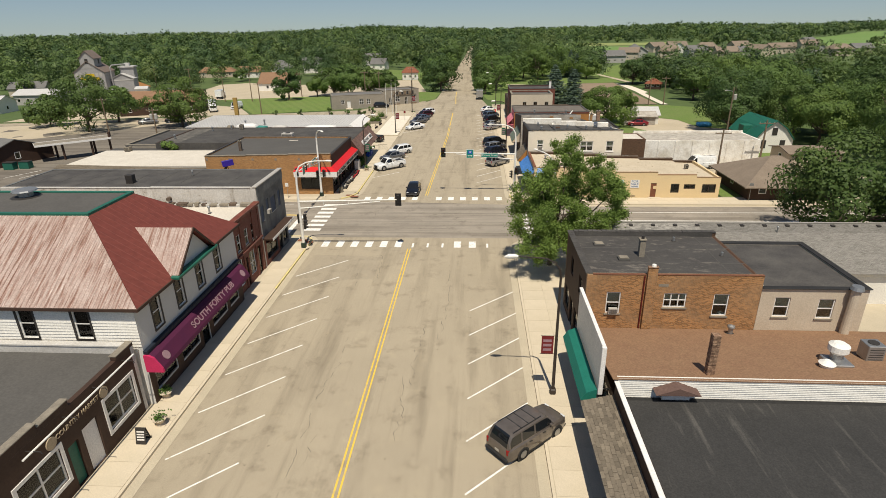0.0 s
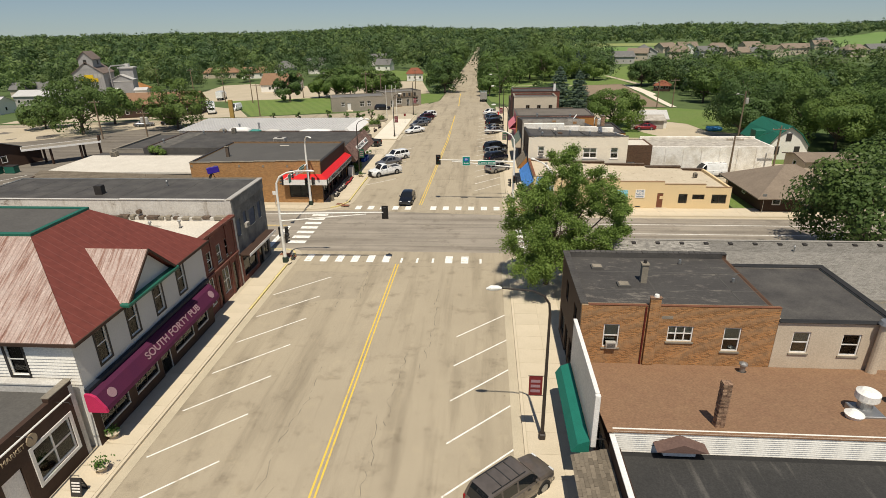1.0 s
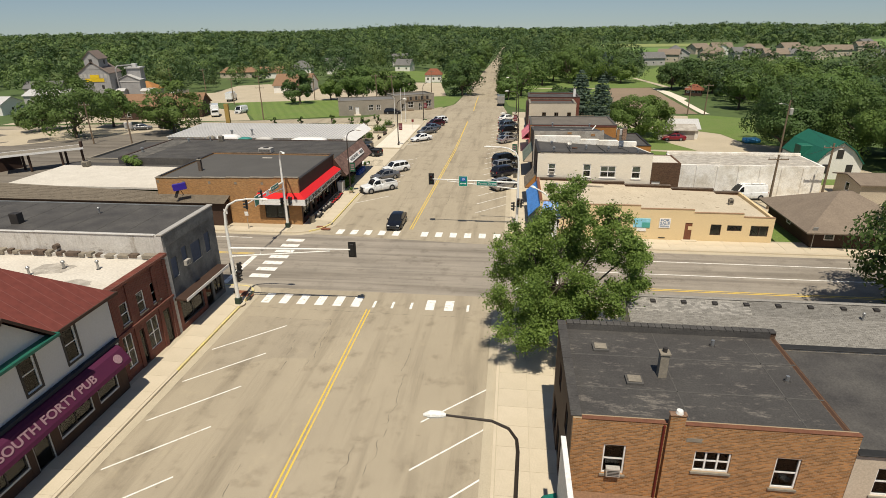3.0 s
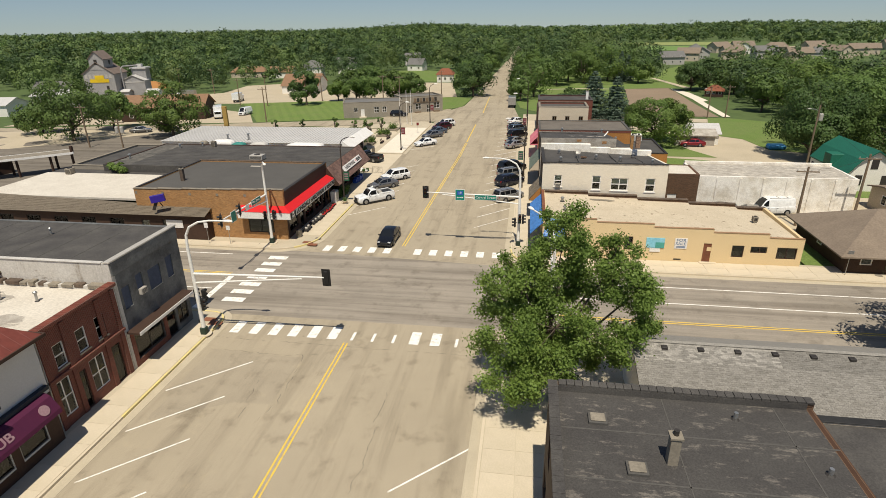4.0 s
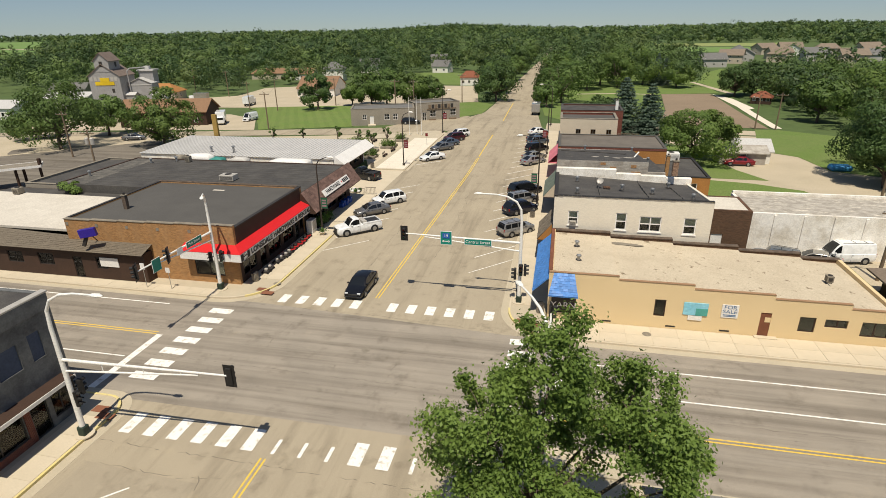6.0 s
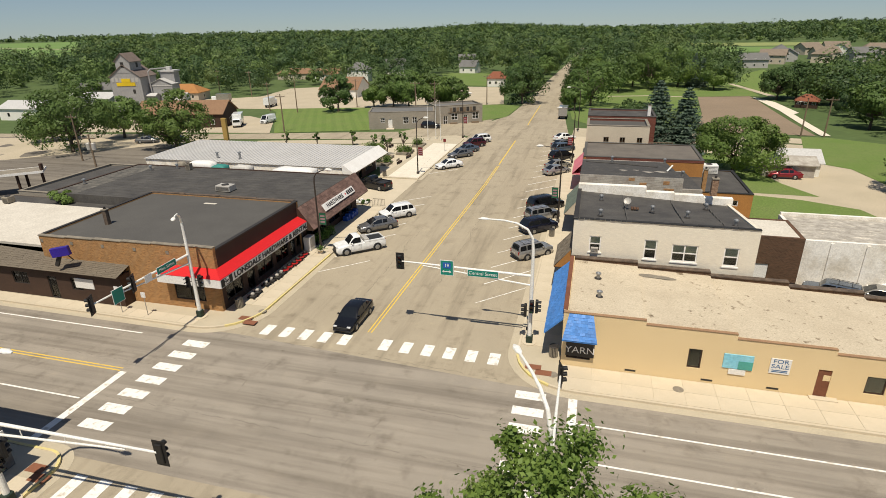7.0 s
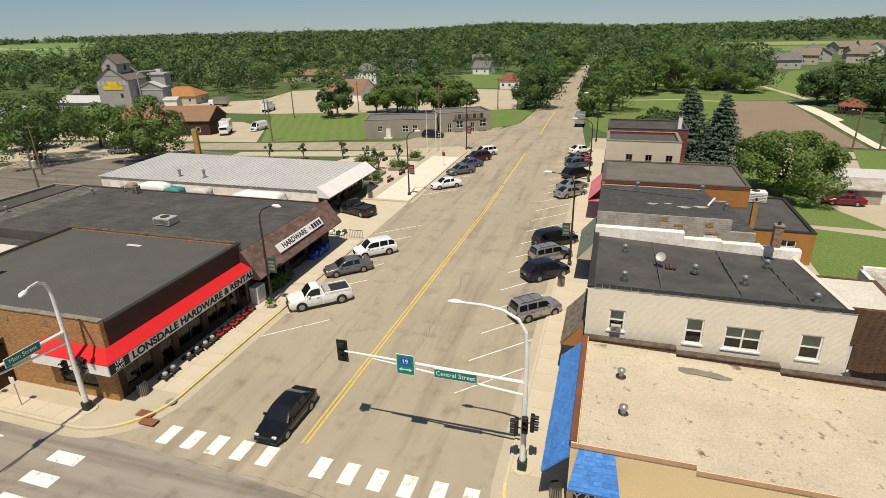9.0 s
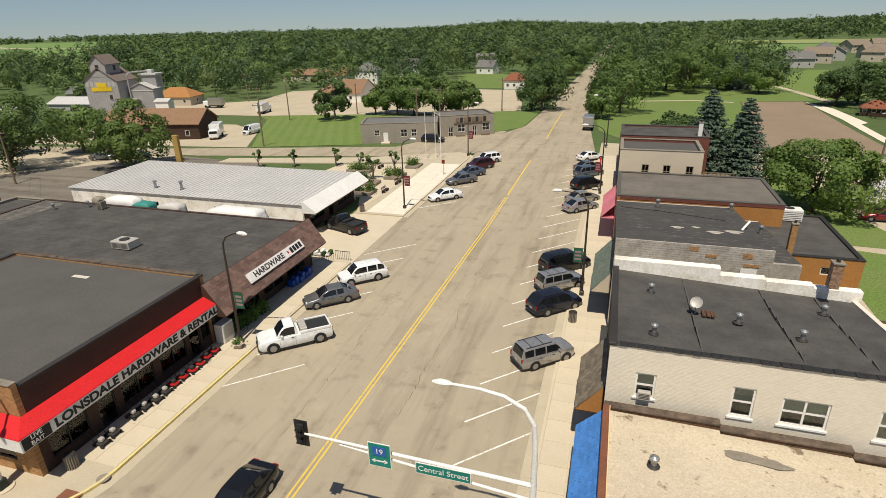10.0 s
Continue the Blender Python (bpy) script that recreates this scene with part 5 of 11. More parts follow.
part("fascia", boxes((F + 0.97, F + 1.03, S - 1.03, 88.0, 2.86, 3.6)), M["white"], ha, "white fascia board")
part("fascia", boxes((-18.2, F + 0.965, S - 1.03, S - 0.97, 2.86, 3.6)), M["white"], ha, "white fascia board")
part("fascia_board", boxes((F + 1.031, F + 1.045, S - 0.95, S + 0.55, 2.9, 3.56)), M["letter_black"], ha, "black board for the corner lettering")
letters("LONSDALE HARDWARE & RENTAL", ha, 0.72, bold=0.022, m=facing("E", F + 1.045, 81.6, 3.22), material=M["letter_black"], depth=0.012, label="black block lettering", stretch=1.14)
letters("LIVE", ha, 0.34, facing("E", F + 1.058, S - 0.2, 3.4), M["white"], depth=0.01, label="white lettering")
letters("BAIT", ha, 0.34, facing("E", F + 1.058, S - 0.2, 3.06), M["white"], depth=0.01, label="white lettering")
chimney(-27.4, 78.5, 5.5, 6.9, 0.4, 0.4, M["cap_dark"], "short dark weathered chimney on a flat roof")
part("coping", boxes((-31.04, -30.7, S + 0.35, 88.05, 5.602, 5.7), bevel=0.01), M["trim_dark"], hw)
part("roof_patch", boxes((-22.6, -21.2, 86.0, 86.35, 5.501, 5.515)), M["roof_white"], hw, "white sealant patch")

# the long low brown building along the cross street, with its white roof
an = thing("low_shop", "long low brown shop with a shingled pent roof", "shop", (-42, 77, 0))
ah = [(-52 + 3.6 * k, -50.2 + 3.6 * k, 1.2, 2.4) for k in range(6)] + [(-30, -29, 0.15, 2.3), (-27.4, -26.2, 1.2, 2.4)]
wall(an, "S", 73.25, -54, -22, 0, 3.0, M["brown_dark"], ah)
wall(an, "E", -22, 73.56, 74.39, 0, 3.0, M["brown_dark"])
wall(an, "N", 89.6, -54, -31.1, 0, 3.6, M["brown_dark"])
wall(an, "W", -54, 73.56, 89.3, 0, 3.6, M["brown_dark"])
wall(an, "E", -31.02, 88.5, 89.3, 0, 3.6, M["brown_dark"])
for a in ah:
    window(an, "S", 73.25, *a, M["trim_dark"], bars=(2, 1) if a[2] > 0.5 else (1, 1), name="window" if a[2] > 0.5 else "door")
part("roof", boxes((-53.69, -31.32, 76.2, 86.9, 3.55, 3.8)), M["roof_white"], an, "white coated flat roof")
slope_boards(an, "pent_shingles", (-54.1, 72.75, 3.05), (-21.8, 72.75, 3.05), (-54.1, 76.2, 4.05), (-21.8, 74.38, 3.6), 9, 110, M["shake_grey"], label="rows of grey-brown shingles")
part("pent_underside", boxes((-54, -21.9, 72.8, 73.24, 2.96, 3.03)), M["brown_dark"], an)
part("rear_roof", boxes((-53.69, -31.32, 86.91, 89.29, 3.5, 3.68)), M["roof_black"], an, "strip of black roofing")
for x, y in ((-49.6, 86.3),):
    roof_unit(x, y, 3.8, 0.9, 0.9, 0.8, "small rusty roof fan unit", M["stone"])
part("sign_board", boxes((-26.9, -24.9, 73.19, 73.245, 1.5, 2.4)), M["white"], an, "plain white sign board")

# the shop with the shingled canopy
F = -13.1
hank = shell("canopy_shop", "wide one-storey shop with black roof behind a shingled canopy", "shop", -46.1, F, 88.46, 103, 4.7, {"S": M["roof_black"], "N": M["brown_dark"], "W": M["brown_dark"], "E": M["brown_dark"]}, M["roof_black"],
             roof_drop=0.08, holes={"E": [(89.5, 92.5, 0.7, 2.4), (93, 94.2, 0.15, 2.4), (95, 98, 0.7, 2.4), (98.6, 101.6, 0.7, 2.4)]}, roof_label="black flat roof with raised seams")
for a in ((89.5, 92.5, 0.7, 2.4), (95, 98, 0.7, 2.4), (98.6, 101.6, 0.7, 2.4), (93, 94.2, 0.15, 2.4)):
    window(hank, "E", F, *a, M["trim_dark"], bars=(2, 1), name="shop_window" if a[2] > 0.5 else "door")
for k in range(14):
    part("roof_seam", boxes((-45.6, F - 0.4, 89.2 + k * 1.0, 89.28 + k * 1.0, 4.6, 4.642)), M["roof_seam"], hank)
mc = thing("shingled_canopy", "steep dark shingled canopy over the pavement with a sign", "canopy", (-12.2, 95, 3))
bm = bmesh.new()
prof = [(F + 0.004, 5.0), (F + 0.12, 5.0), (F + 1.75, 2.75), (F + 1.72, 2.62), (F + 0.004, 2.62)]
lo, hi = [bm.verts.new((x, 88.0, z)) for x, z in prof], [bm.verts.new((x, 103.0, z)) for x, z in prof]
for i in range(5):
    j = (i + 1) % 5
    bm.faces.new((lo[i], lo[j], hi[j], hi[i]))
bm.faces.new(lo), bm.faces.new(hi[::-1])
part("canopy_body", bm, M["brown_dark"], mc)
slope_boards(mc, "shingle", (F + 1.76, 88.0, 2.75), (F + 1.76, 103.0, 2.75), (F + 0.13, 88.0, 5.02), (F + 0.13, 103.0, 5.02), 10, 30, M["shake"], pieces=True)
board = part("sign_board", boxes((-0.06, 0.06, -4.0, 4.0, -0.42, 0.42), bevel=0.02), M["white"], mc, "white sign board with a dark frame")
board.data.transform(pose(F + 1.15, 95.8, 3.85, 0, -34, 0))
sign_pose = pose(F + 1.15, 95.8, 3.85, 0, -34, 0)
letters("HARDWARE", mc, 0.68, sign_pose @ pose(0.064, -1.15, 0, 90, 0, 90), M["letter_black"], depth=0.006, bold=0.02, label="dark lettering on a sign board", stretch=1.12)
for k in range(4):
    b = part("sign_bar", boxes((0.062, 0.075, 2.0 + k * 0.46, 2.34 + k * 0.46, -0.25, 0.25)), M["letter_black"], mc, "dark upright bar of a sign")
    b.data.transform(sign_pose)
b = part("sign_mark", boxes((0.062, 0.075, 1.52, 1.72, -0.12, 0.12), bevel=0.005), M["red_cloth"], mc, "small red mark on a sign")
b.data.transform(sign_pose)
roof_unit(-25.2, 93.4, 4.62, 1.9, 1.3, 0.75, "pale rooftop air unit with a fan grille")
for x, y in ((-41.6, 100.2), (-38.6, 101.7), (-46 + 1.2, 92.5)):
    vent_pipe(x, y, 4.6, 0.6, 0.14)
roof_unit(-36.6, 101.6, 4.6, 0.7, 0.7, 0.9, "small square block roof exhaust", M["stone"])
part("roof_patch", boxes((-45.75, -42.4, 89.0, 102.6, 4.6, 4.632)), M["roof_patchy_dark"], hank, "dusty grey patched strip of roof")
# lower dark wing west of it
wing = shell("low_wing", "low dark-roofed wing beside a slanting parapet", "shop", -52.2, -46.7, 89.65, 104.2, 4.15, M["house_wall_grey"], M["roof_black"], roof_drop=0.2, coping=M["stone"])
for k in range(5):
    z = 4.35 - 0.12 * k
    part("parapet", boxes((-46.69, -46.2, 89.7 + 2.9 * k, 92.58 + 2.9 * k, 0.1, z), bevel=0.03), M["house_wall_grey"], wing, "thick stepped parapet wall")
    part("parapet_cap", boxes((-46.78, -46.12, 89.7 + 2.9 * k, 92.58 + 2.9 * k, z + 0.002, z + 0.1), bevel=0.03), M["stone"], wing)
lean = shell("rear_lean_to", "low lean-to with a grey roof behind the canopy shop", "building", -46, -17.4, 103.02, 107.4, 3.1, M["plaster_white"], M["roof_grey"], roof_drop=0.1)
M["teal_sheet"] = mat("teal_tarpaulin", (0.05, 0.25, 0.21), (0.04, 0.2, 0.17), rough=0.6, big=2, fine=12)


def heap(x, y, z, w, d, h, material, name, label, category):
    """A lumpy covered stack: a block with rounded, uneven sides."""
    bm = bmesh.new()
    box(bm, x - w / 2, x + w / 2, y - d / 2, y + d / 2, z, z + h)
    bmesh.ops.subdivide_edges(bm, edges=bm.edges[:], cuts=4, use_grid_fill=True)
    for v in bm.verts:
        u = Vector(((v.co.x - x) / (w / 2), (v.co.y - y) / (d / 2)))
        f = 1 - 0.12 * max(0, v.co.z - z) / h
        v.co.x, v.co.y = x + u.x * w / 2 * f, y + u.y * d / 2 * f
        v.co.z -= max(0, v.co.z - z) * 0.12 * min(1, max(abs(u.x), abs(u.y)) ** 6)
        v.co += Vector((noise.noise(v.co * 1.7), noise.noise(v.co * 1.7 + Vector((5, 0, 0))), noise.noise(v.co * 1.7 + Vector((0, 7, 0))) if v.co.z > z + 0.05 else 0)) * 0.09
    return single(name, bm, material, label, category, smooth=True)


heap(-36.8, 104.6, 3.0, 4.2, 1.7, 2.15, M["white"], "wrapped_pallet", "white wrapped stack of goods behind the shop", "stack")
heap(-33.9, 104.5, 3.0, 2.2, 1.5, 1.75, M["teal_sheet"], "wrapped_pallet", "stack under a teal tarpaulin behind the shop", "stack")
heap(-30.4, 104.6, 3.0, 3.0, 1.5, 1.8, M["plaster_white"], "wrapped_pallet", "low pale stack of goods behind the shop", "stack")
heap(-39.9, 104.2, 3.0, 1.1, 1.1, 2.0, M["stone"], "pipe_stack", "small grey stack of pipes behind the shop", "stack")
heap(-22.6, 105.0, 3.0, 6.4, 2.2, 1.75, M["white"], "covered_trailer", "long white covered trailer top behind the shop", "trailer")

# the white building with the metal roof
wb = thing("white_building", "low white building with ribbed metal roof and deep fascia", "shop", (-34, 117.5, 0))
wall(wb, "S", 111, -52.3, -18.6, 0, 3.4, M["whitewash"], [(-30.5, -29, 1.6, 2.4), (-40, -38.6, 1.6, 2.4)])
wall(wb, "N", 124.4, -52.3, -18.6, 0, 3.4, M["whitewash"])
wall(wb, "W", -52.3, 111.3, 124.1, 0, 3.4, M["whitewash"])
wall(wb, "E", -18.6, 111.3, 124.1, 0, 3.4, M["brown_dark"], [(112.5, 116, 0.7, 2.5), (117, 118.2, 0.1, 2.5), (119.5, 123, 0.7, 2.5)])
for a in ((112.5, 116, 0.7, 2.5), (117, 118.2, 0.1, 2.5), (119.5, 123, 0.7, 2.5)):
    window(wb, "E", -18.6, *a, M["trim_dark"], bars=(3, 1) if a[2] > 0.5 else (1, 1), name="shop_window" if a[2] > 0.5 else "door")
for a in ((-30.5, -29, 1.6, 2.4), (-40, -38.6, 1.6, 2.4)):
    window(wb, "S", 111, *a, M["trim_dark"], bars=(2, 1))
ribbed(wb, "roof", (-52.5, 110.8, 3.42), (-18.3, 110.8, 3.42), (-52.5, 124.6, 3.72), (-18.3, 124.6, 3.72), 0.6, M["metal_white"], rib=0.07, label="white ribbed metal roof")
bm = bmesh.new()
prof = [(-18.35, 3.85), (-18.15, 3.9), (-16.6, 2.75), (-16.75, 2.6), (-18.35, 2.6)]
lo, hi = [bm.verts.new((x, 110.6, z)) for x, z in prof], [bm.verts.new((x, 124.8, z)) for x, z in prof]
for i in range(5):
    j = (i + 1) % 5
    bm.faces.new((lo[i], lo[j], hi[j], hi[i]))
bm.faces.new(lo), bm.faces.new(hi[::-1])
part("fascia", bm, M["white"], wb, "deep white slanted fascia")
for x, h in ((-40.5, 0.8), (-36.5, 1.0)):
    vent_pipe(x, 113, 3.5, h, 0.17)
vent_pipe(-26, 36.8, 11.05, 0.45, 0.5, kind_label="broad white mushroom vent on a flat roof")
chimney(-26.9, 50.7, 8.25, 9.1, 0.7, 0.6, M["trim_dark"], "short square black chimney on a tar roof", cap=False)
for x0, x1, z1 in ((-36, -24, 8.32), (-24, -14.2, 8.36)):
    part("parapet_cap", boxes((x0, x1 - 0.01, 48.78, 49.1, 8.302, z1), bevel=0.01), M["plaster_white"], gr, "pale ragged parapet cap")

# the car park's canopy and the low house behind it
cp = thing("carport", "long flat carport roof with white edge on dark posts", "carport", (-72, 105, 0))
outline = [(-71.6, 93.7), (-62.5, 101.7), (-64.7, 104.2), (-73.8, 96.2)]
bm = bmesh.new()
prism(bm, outline, 3.0, 3.2)
part("roof", bm, M["stone"], cp, "grey-tan flat carport roof")
for (xa, ya), (xb, yb) in zip(outline, outline[1:] + outline[:1]):
    d = Vector((xb - xa, yb - ya)).normalized()
    o = Vector((d.y, -d.x)) * 0.07
    bm = bmesh.new()
    prism(bm, [(xa, ya), (xb, yb), (xb + o.x, yb + o.y), (xa + o.x, ya + o.y)], 2.92, 3.26)
    part("fascia", bm, M["white"], cp, "white painted roof edge")
for x, y in ((-63.2, 102.1), (-65.4, 99.9), (-66.4, 102.1), (-68.9, 96.9), (-71.2, 98.1)):
    part("post", boxes((x - 0.14, x + 0.14, y - 0.14, y + 0.14, 0, 2.998)), M["brown_dark"], cp)
part("post_top", boxes((-63.2, -62.8, 101.9, 102.3, 3.21, 4.2), bevel=0.02), M["brown_dark"], cp)


# ---- the eastern side of the main street ----
M["shingle_grey"] = mat("grey_asphalt_shingle", (0.275, 0.257, 0.225), (0.235, 0.22, 0.195), rough=0.95, big=2.4, fine=14, bump=0.4, random=0.3, mix=0.5, grit=0.25)
M["green_cloth"] = mat("green_awning_cloth", (0.012, 0.16, 0.115), (0.01, 0.13, 0.095), rough=0.75, big=1, fine=20, bump=0.04)
M["blue_tile"] = mat("blue_metal_tile", (0.075, 0.235, 0.58), (0.055, 0.185, 0.48), rough=0.4, big=0.8, fine=8, bump=0.05, random=0.15)
M["wood_red"] = mat("red_brown_boards", (0.22, 0.085, 0.045), rough=0.8, big=0.8, fine=8)
M["orange_paint"] = mat("orange_painted_wall", (0.40, 0.185, 0.052), (0.33, 0.15, 0.045), rough=0.85, big=0.7, fine=8)
M["grey_boards"] = mat("weathered_grey_boards", (0.47, 0.435, 0.375), (0.28, 0.245, 0.205), rough=0.9, big=0.9, fine=7, mix=0.35)
M["sign_cyan"] = mat("pale_blue_sign", (0.30, 0.60, 0.68), (0.18, 0.48, 0.62), rough=0.5, big=1.2, fine=6, bump=0)
M["sign_green"] = mat("green_road_sign", (0.01, 0.23, 0.17), rough=0.4, bump=0)
M["sign_blue"] = mat("blue_sign_face", (0.03, 0.12, 0.42), rough=0.4, bump=0)
M["sign_purple"] = mat("violet_neon_box", (0.045, 0.025, 0.30), rough=0.4, bump=0)
M["letter_blue"] = mat("dark_blue_lettering", (0.06, 0.15, 0.30), rough=0.6, bump=0)
M["pink_trim"] = mat("pink_awning", (0.72, 0.22, 0.26), rough=0.7, bump=0.02)
M["black_rubber"] = mat("roofing_rubber", (0.03, 0.029, 0.028), rough=0.7, big=0.8, fine=6)

_n, _l = M["shingle_grey"].node_tree.nodes, M["shingle_grey"].node_tree.links
_geo = _n.new("ShaderNodeNewGeometry")
tint_by(M["shingle_grey"], _geo.outputs["Random Per Island"], 0.35, 1.0, (0.76, 0.755, 0.745))
# the near shop with the wide dark roof and the shake awning
near = shell("dark_roofed_shop", "one-storey shop with wide black roof and white side parapet", "shop", FR, 50, -4, 25.2, 3.5, {"S": M["brown_dark"], "N": M["black_rubber"], "W": M["brown_dark"], "E": M["brown_dark"]}, M["black_streaked"],
             roof_drop=0.45, h_north=3.045, holes={"W": [(12, 15, 0.7, 2.3), (16, 17.2, 0.15, 2.3), (18, 21, 0.7, 2.3), (22, 24, 0.7, 2.3)]}, roof_label="wide black rubber roof")
for a in ((12, 15, 0.7, 2.3), (16, 17.2, 0.15, 2.3), (18, 21, 0.7, 2.3), (22, 24, 0.7, 2.3)):
    window(near, "W", FR, *a, M["trim_dark"], bars=(2, 1), name="shop_window" if a[2] > 0.5 else "door")
part("parapet", boxes((14.86, 14.995, -4, 25.3, 2.7, 3.95), bevel=0.02), M["brown_dark"], near)
part("coping", boxes((14.8, 15.06, -4, 25.35, 3.952, 4.03), bevel=0.015), M["white"], near, "white metal parapet cap")
sa = thing("shake_awning", "sloping weathered shake awning along a shop front", "awning", (14, 19, 3))
slope_boards(sa, "shake", (13.05, 12, 2.62), (13.05, 25.3, 2.62), (14.84, 12, 3.1), (14.84, 25.3, 3.1), 9, 30, M["shake_grey"], pieces=True)
part("awning_deck", boxes((13.1, 14.84, 12, 25.3, 2.5, 2.6)), M["brown_dark"], sa)

# the long brown-roofed building behind a white wall
br = thing("brown_roofed_shop", "long low shop with brown shingle roof and white siding", "shop", (32, 29.5, 0))
wall(br, "S", 25.3, FR, 56, 0, 4.15, M["siding_white"])
wall(br, "W", FR, 25.6, 33.3, 0, 2.7, M["brown_dark"], [(26.2, 28.6, 0.6, 2.2), (29, 30.2, 0.15, 2.2), (30.6, 33, 0.6, 2.2)])
wall(br, "E", 56, 25.6, 33.3, 0, 2.7, M["siding_white"])
for a in ((26.2, 28.6, 0.6, 2.2), (29, 30.2, 0.15, 2.2), (30.6, 33, 0.6, 2.2)):
    window(br, "W", FR, *a, M["trim_dark"], bars=(2, 1), name="shop_window" if a[2] > 0.5 else "door")
clapboards(br, "S", 25.3, FR, 56, 3.0, 4.12, [], step=0.12)
bm = bmesh.new()
v = [bm.verts.new(p) for p in ((14.7, 25.235, 4.2), (56, 25.235, 4.2), (56, 33.38, 2.72), (14.7, 33.38, 2.72), (14.7, 25.235, 4.14), (56, 25.235, 4.14), (56, 33.38, 2.58), (14.7, 33.38, 2.58))]
for q in ((0, 1, 2, 3), (7, 6, 5, 4), (0, 4, 5, 1), (1, 5, 6, 2), (2, 6, 7, 3), (3, 7, 4, 0)):
    bm.faces.new([v[i] for i in q])
part("roof", bm, M["roof_brown"], br, "brown shingle gable roof")
part("gable_vent", boxes((17.2, 19.0, 24.9, 25.26, 3.55, 3.62), (17.35, 18.85, 24.95, 25.255, 3.1, 3.549)), M["white"], br, "small white roofed wall vent")
bm = bmesh.new()
v = [bm.verts.new(p) for p in ((16.9, 24.55, 3.64), (18.1, 24.55, 4.1), (19.3, 24.55, 3.64), (16.9, 25.27, 3.64), (18.1, 25.27, 4.1), (19.3, 25.27, 3.64))]
for q in ((0, 1, 4, 3), (1, 2, 5, 4), (0, 2, 1), (3, 4, 5), (0, 3, 5, 2)):
    bm.faces.new([v[i] for i in q])
part("vent_roof", bm, M["shake"], br, "little brown gable roof")
ff = thing("false_front", "white board false front standing out over the pavement", "false front", (14.2, 30, 3.8))
part("panel", boxes((14.16, 14.3, 26.0, 33.3, 2.7, 5.75), bevel=0.015), M["siding_white"], ff)
part("side_trim", boxes((14.1, 14.36, 25.8, 25.99, 2.7, 5.8), bevel=0.015), M["white"], ff)
part("top_trim", boxes((14.12, 14.34, 26.0, 33.3, 5.752, 5.84), bevel=0.01), M["white"], ff)
for k in range(14):
    part("batten", boxes((14.302, 14.34, 26.2 + k * 0.52, 26.26 + k * 0.52, 2.72, 5.74)), M["siding_white"], ff)
for k in range(6):
    part("brace", boxes((14.345, 14.999, 26.6 + k * 1.3, 26.66 + k * 1.3, 2.5, 2.56)), M["steel"], ff)
ga = thing("green_awning", "green cloth awning over a shop window", "awning", (13.8, 29.5, 2.6))
bm = bmesh.new()
prof = [(14.09, 2.95), (13.5, 2.7), (13.2, 2.2), (13.25, 2.18), (13.55, 2.62), (14.09, 2.86)]
lo, hi = [bm.verts.new((x, 26.0, z)) for x, z in prof], [bm.verts.new((x, 32.9, z)) for x, z in prof]
for i in range(6):
    bm.faces.new((lo[i], lo[(i + 1) % 6], hi[(i + 1) % 6], hi[i]))
part("cloth", bm, M["green_cloth"], ga)
for y, yy in ((25.96, 26.0), (32.9, 32.94)):
    bm = bmesh.new()
    e = [(14.09, 2.95), (13.5, 2.7), (13.2, 2.2), (14.09, 2.2)]
    a, b = [bm.verts.new((x, y, z)) for x, z in e], [bm.verts.new((x, yy, z)) for x, z in e]
    bm.faces.new(a), bm.faces.new(b[::-1])
    for i in range(4):
        bm.faces.new((a[i], a[(i + 1) % 4], b[(i + 1) % 4], b[i]))
    part("end_panel", bm, M["green_cloth"], ga)
ch = thing("chimney", "slim mottled brown brick chimney on the shingle roof", "chimney", (20.2, 26.15, 3.85))
for k in range(34):
    a, b = random.uniform(-0.015, 0.015), random.uniform(-0.015, 0.015)
    for i, j in ((-1, -1), (1, -1), (-1, 1), (1, 1)):
        x, y = 20.2 + a + i * 0.105, 26.15 + b + j * 0.105
        part("brick", boxes((x - 0.1, x + 0.1, y - 0.1, y + 0.1, 3.85 + k * 0.08, 3.922 + k * 0.08)), M["brick_mottle"], ch)
part("mortar_core", boxes((20.03, 20.37, 25.98, 26.32, 3.84, 6.5)), M["stone"], ch)
ex = thing("roof_exhaust", "big galvanised mushroom exhaust fan on a brown roof", "exhaust fan", (28.2, 28.1, 3.6))
bm = bmesh.new()
tube(bm, [(28.2, 28.1, 3.5), (28.2, 28.1, 4.35)], 0.35, 14)
part("duct", bm, M["steel"], ex)
bm = bmesh.new()
tube(bm, [(28.2, 28.1, 4.352), (28.2, 28.1, 4.5), (28.2, 28.1, 4.85), (28.2, 28.1, 5.0)], [0.42, 0.55, 0.55, 0.3], 18)
part("hood", bm, M["pole_white"], ex)
bm = bmesh.new()
tube(bm, [(27.3, 27.4, 3.7), (27.3, 27.4, 4.05), (27.3, 27.4, 4.25)], [0.3, 0.45, 0.15], 16)
part("side_hood", bm, M["pole_white"], ex)
part("duct_base", boxes((27.5, 28.8, 27.3, 28.5, 3.52, 3.95), bevel=0.03), M["steel"], ex)
roof_unit(30.6, 28.8, 3.5, 1.0, 0.9, 1.1, "galvanised box air unit on a brown roof", M["steel"])
vent_pipe(24.2, 32.6, 2.85, 0.5, 0.15, kind_label="short rusty roof ventilator")

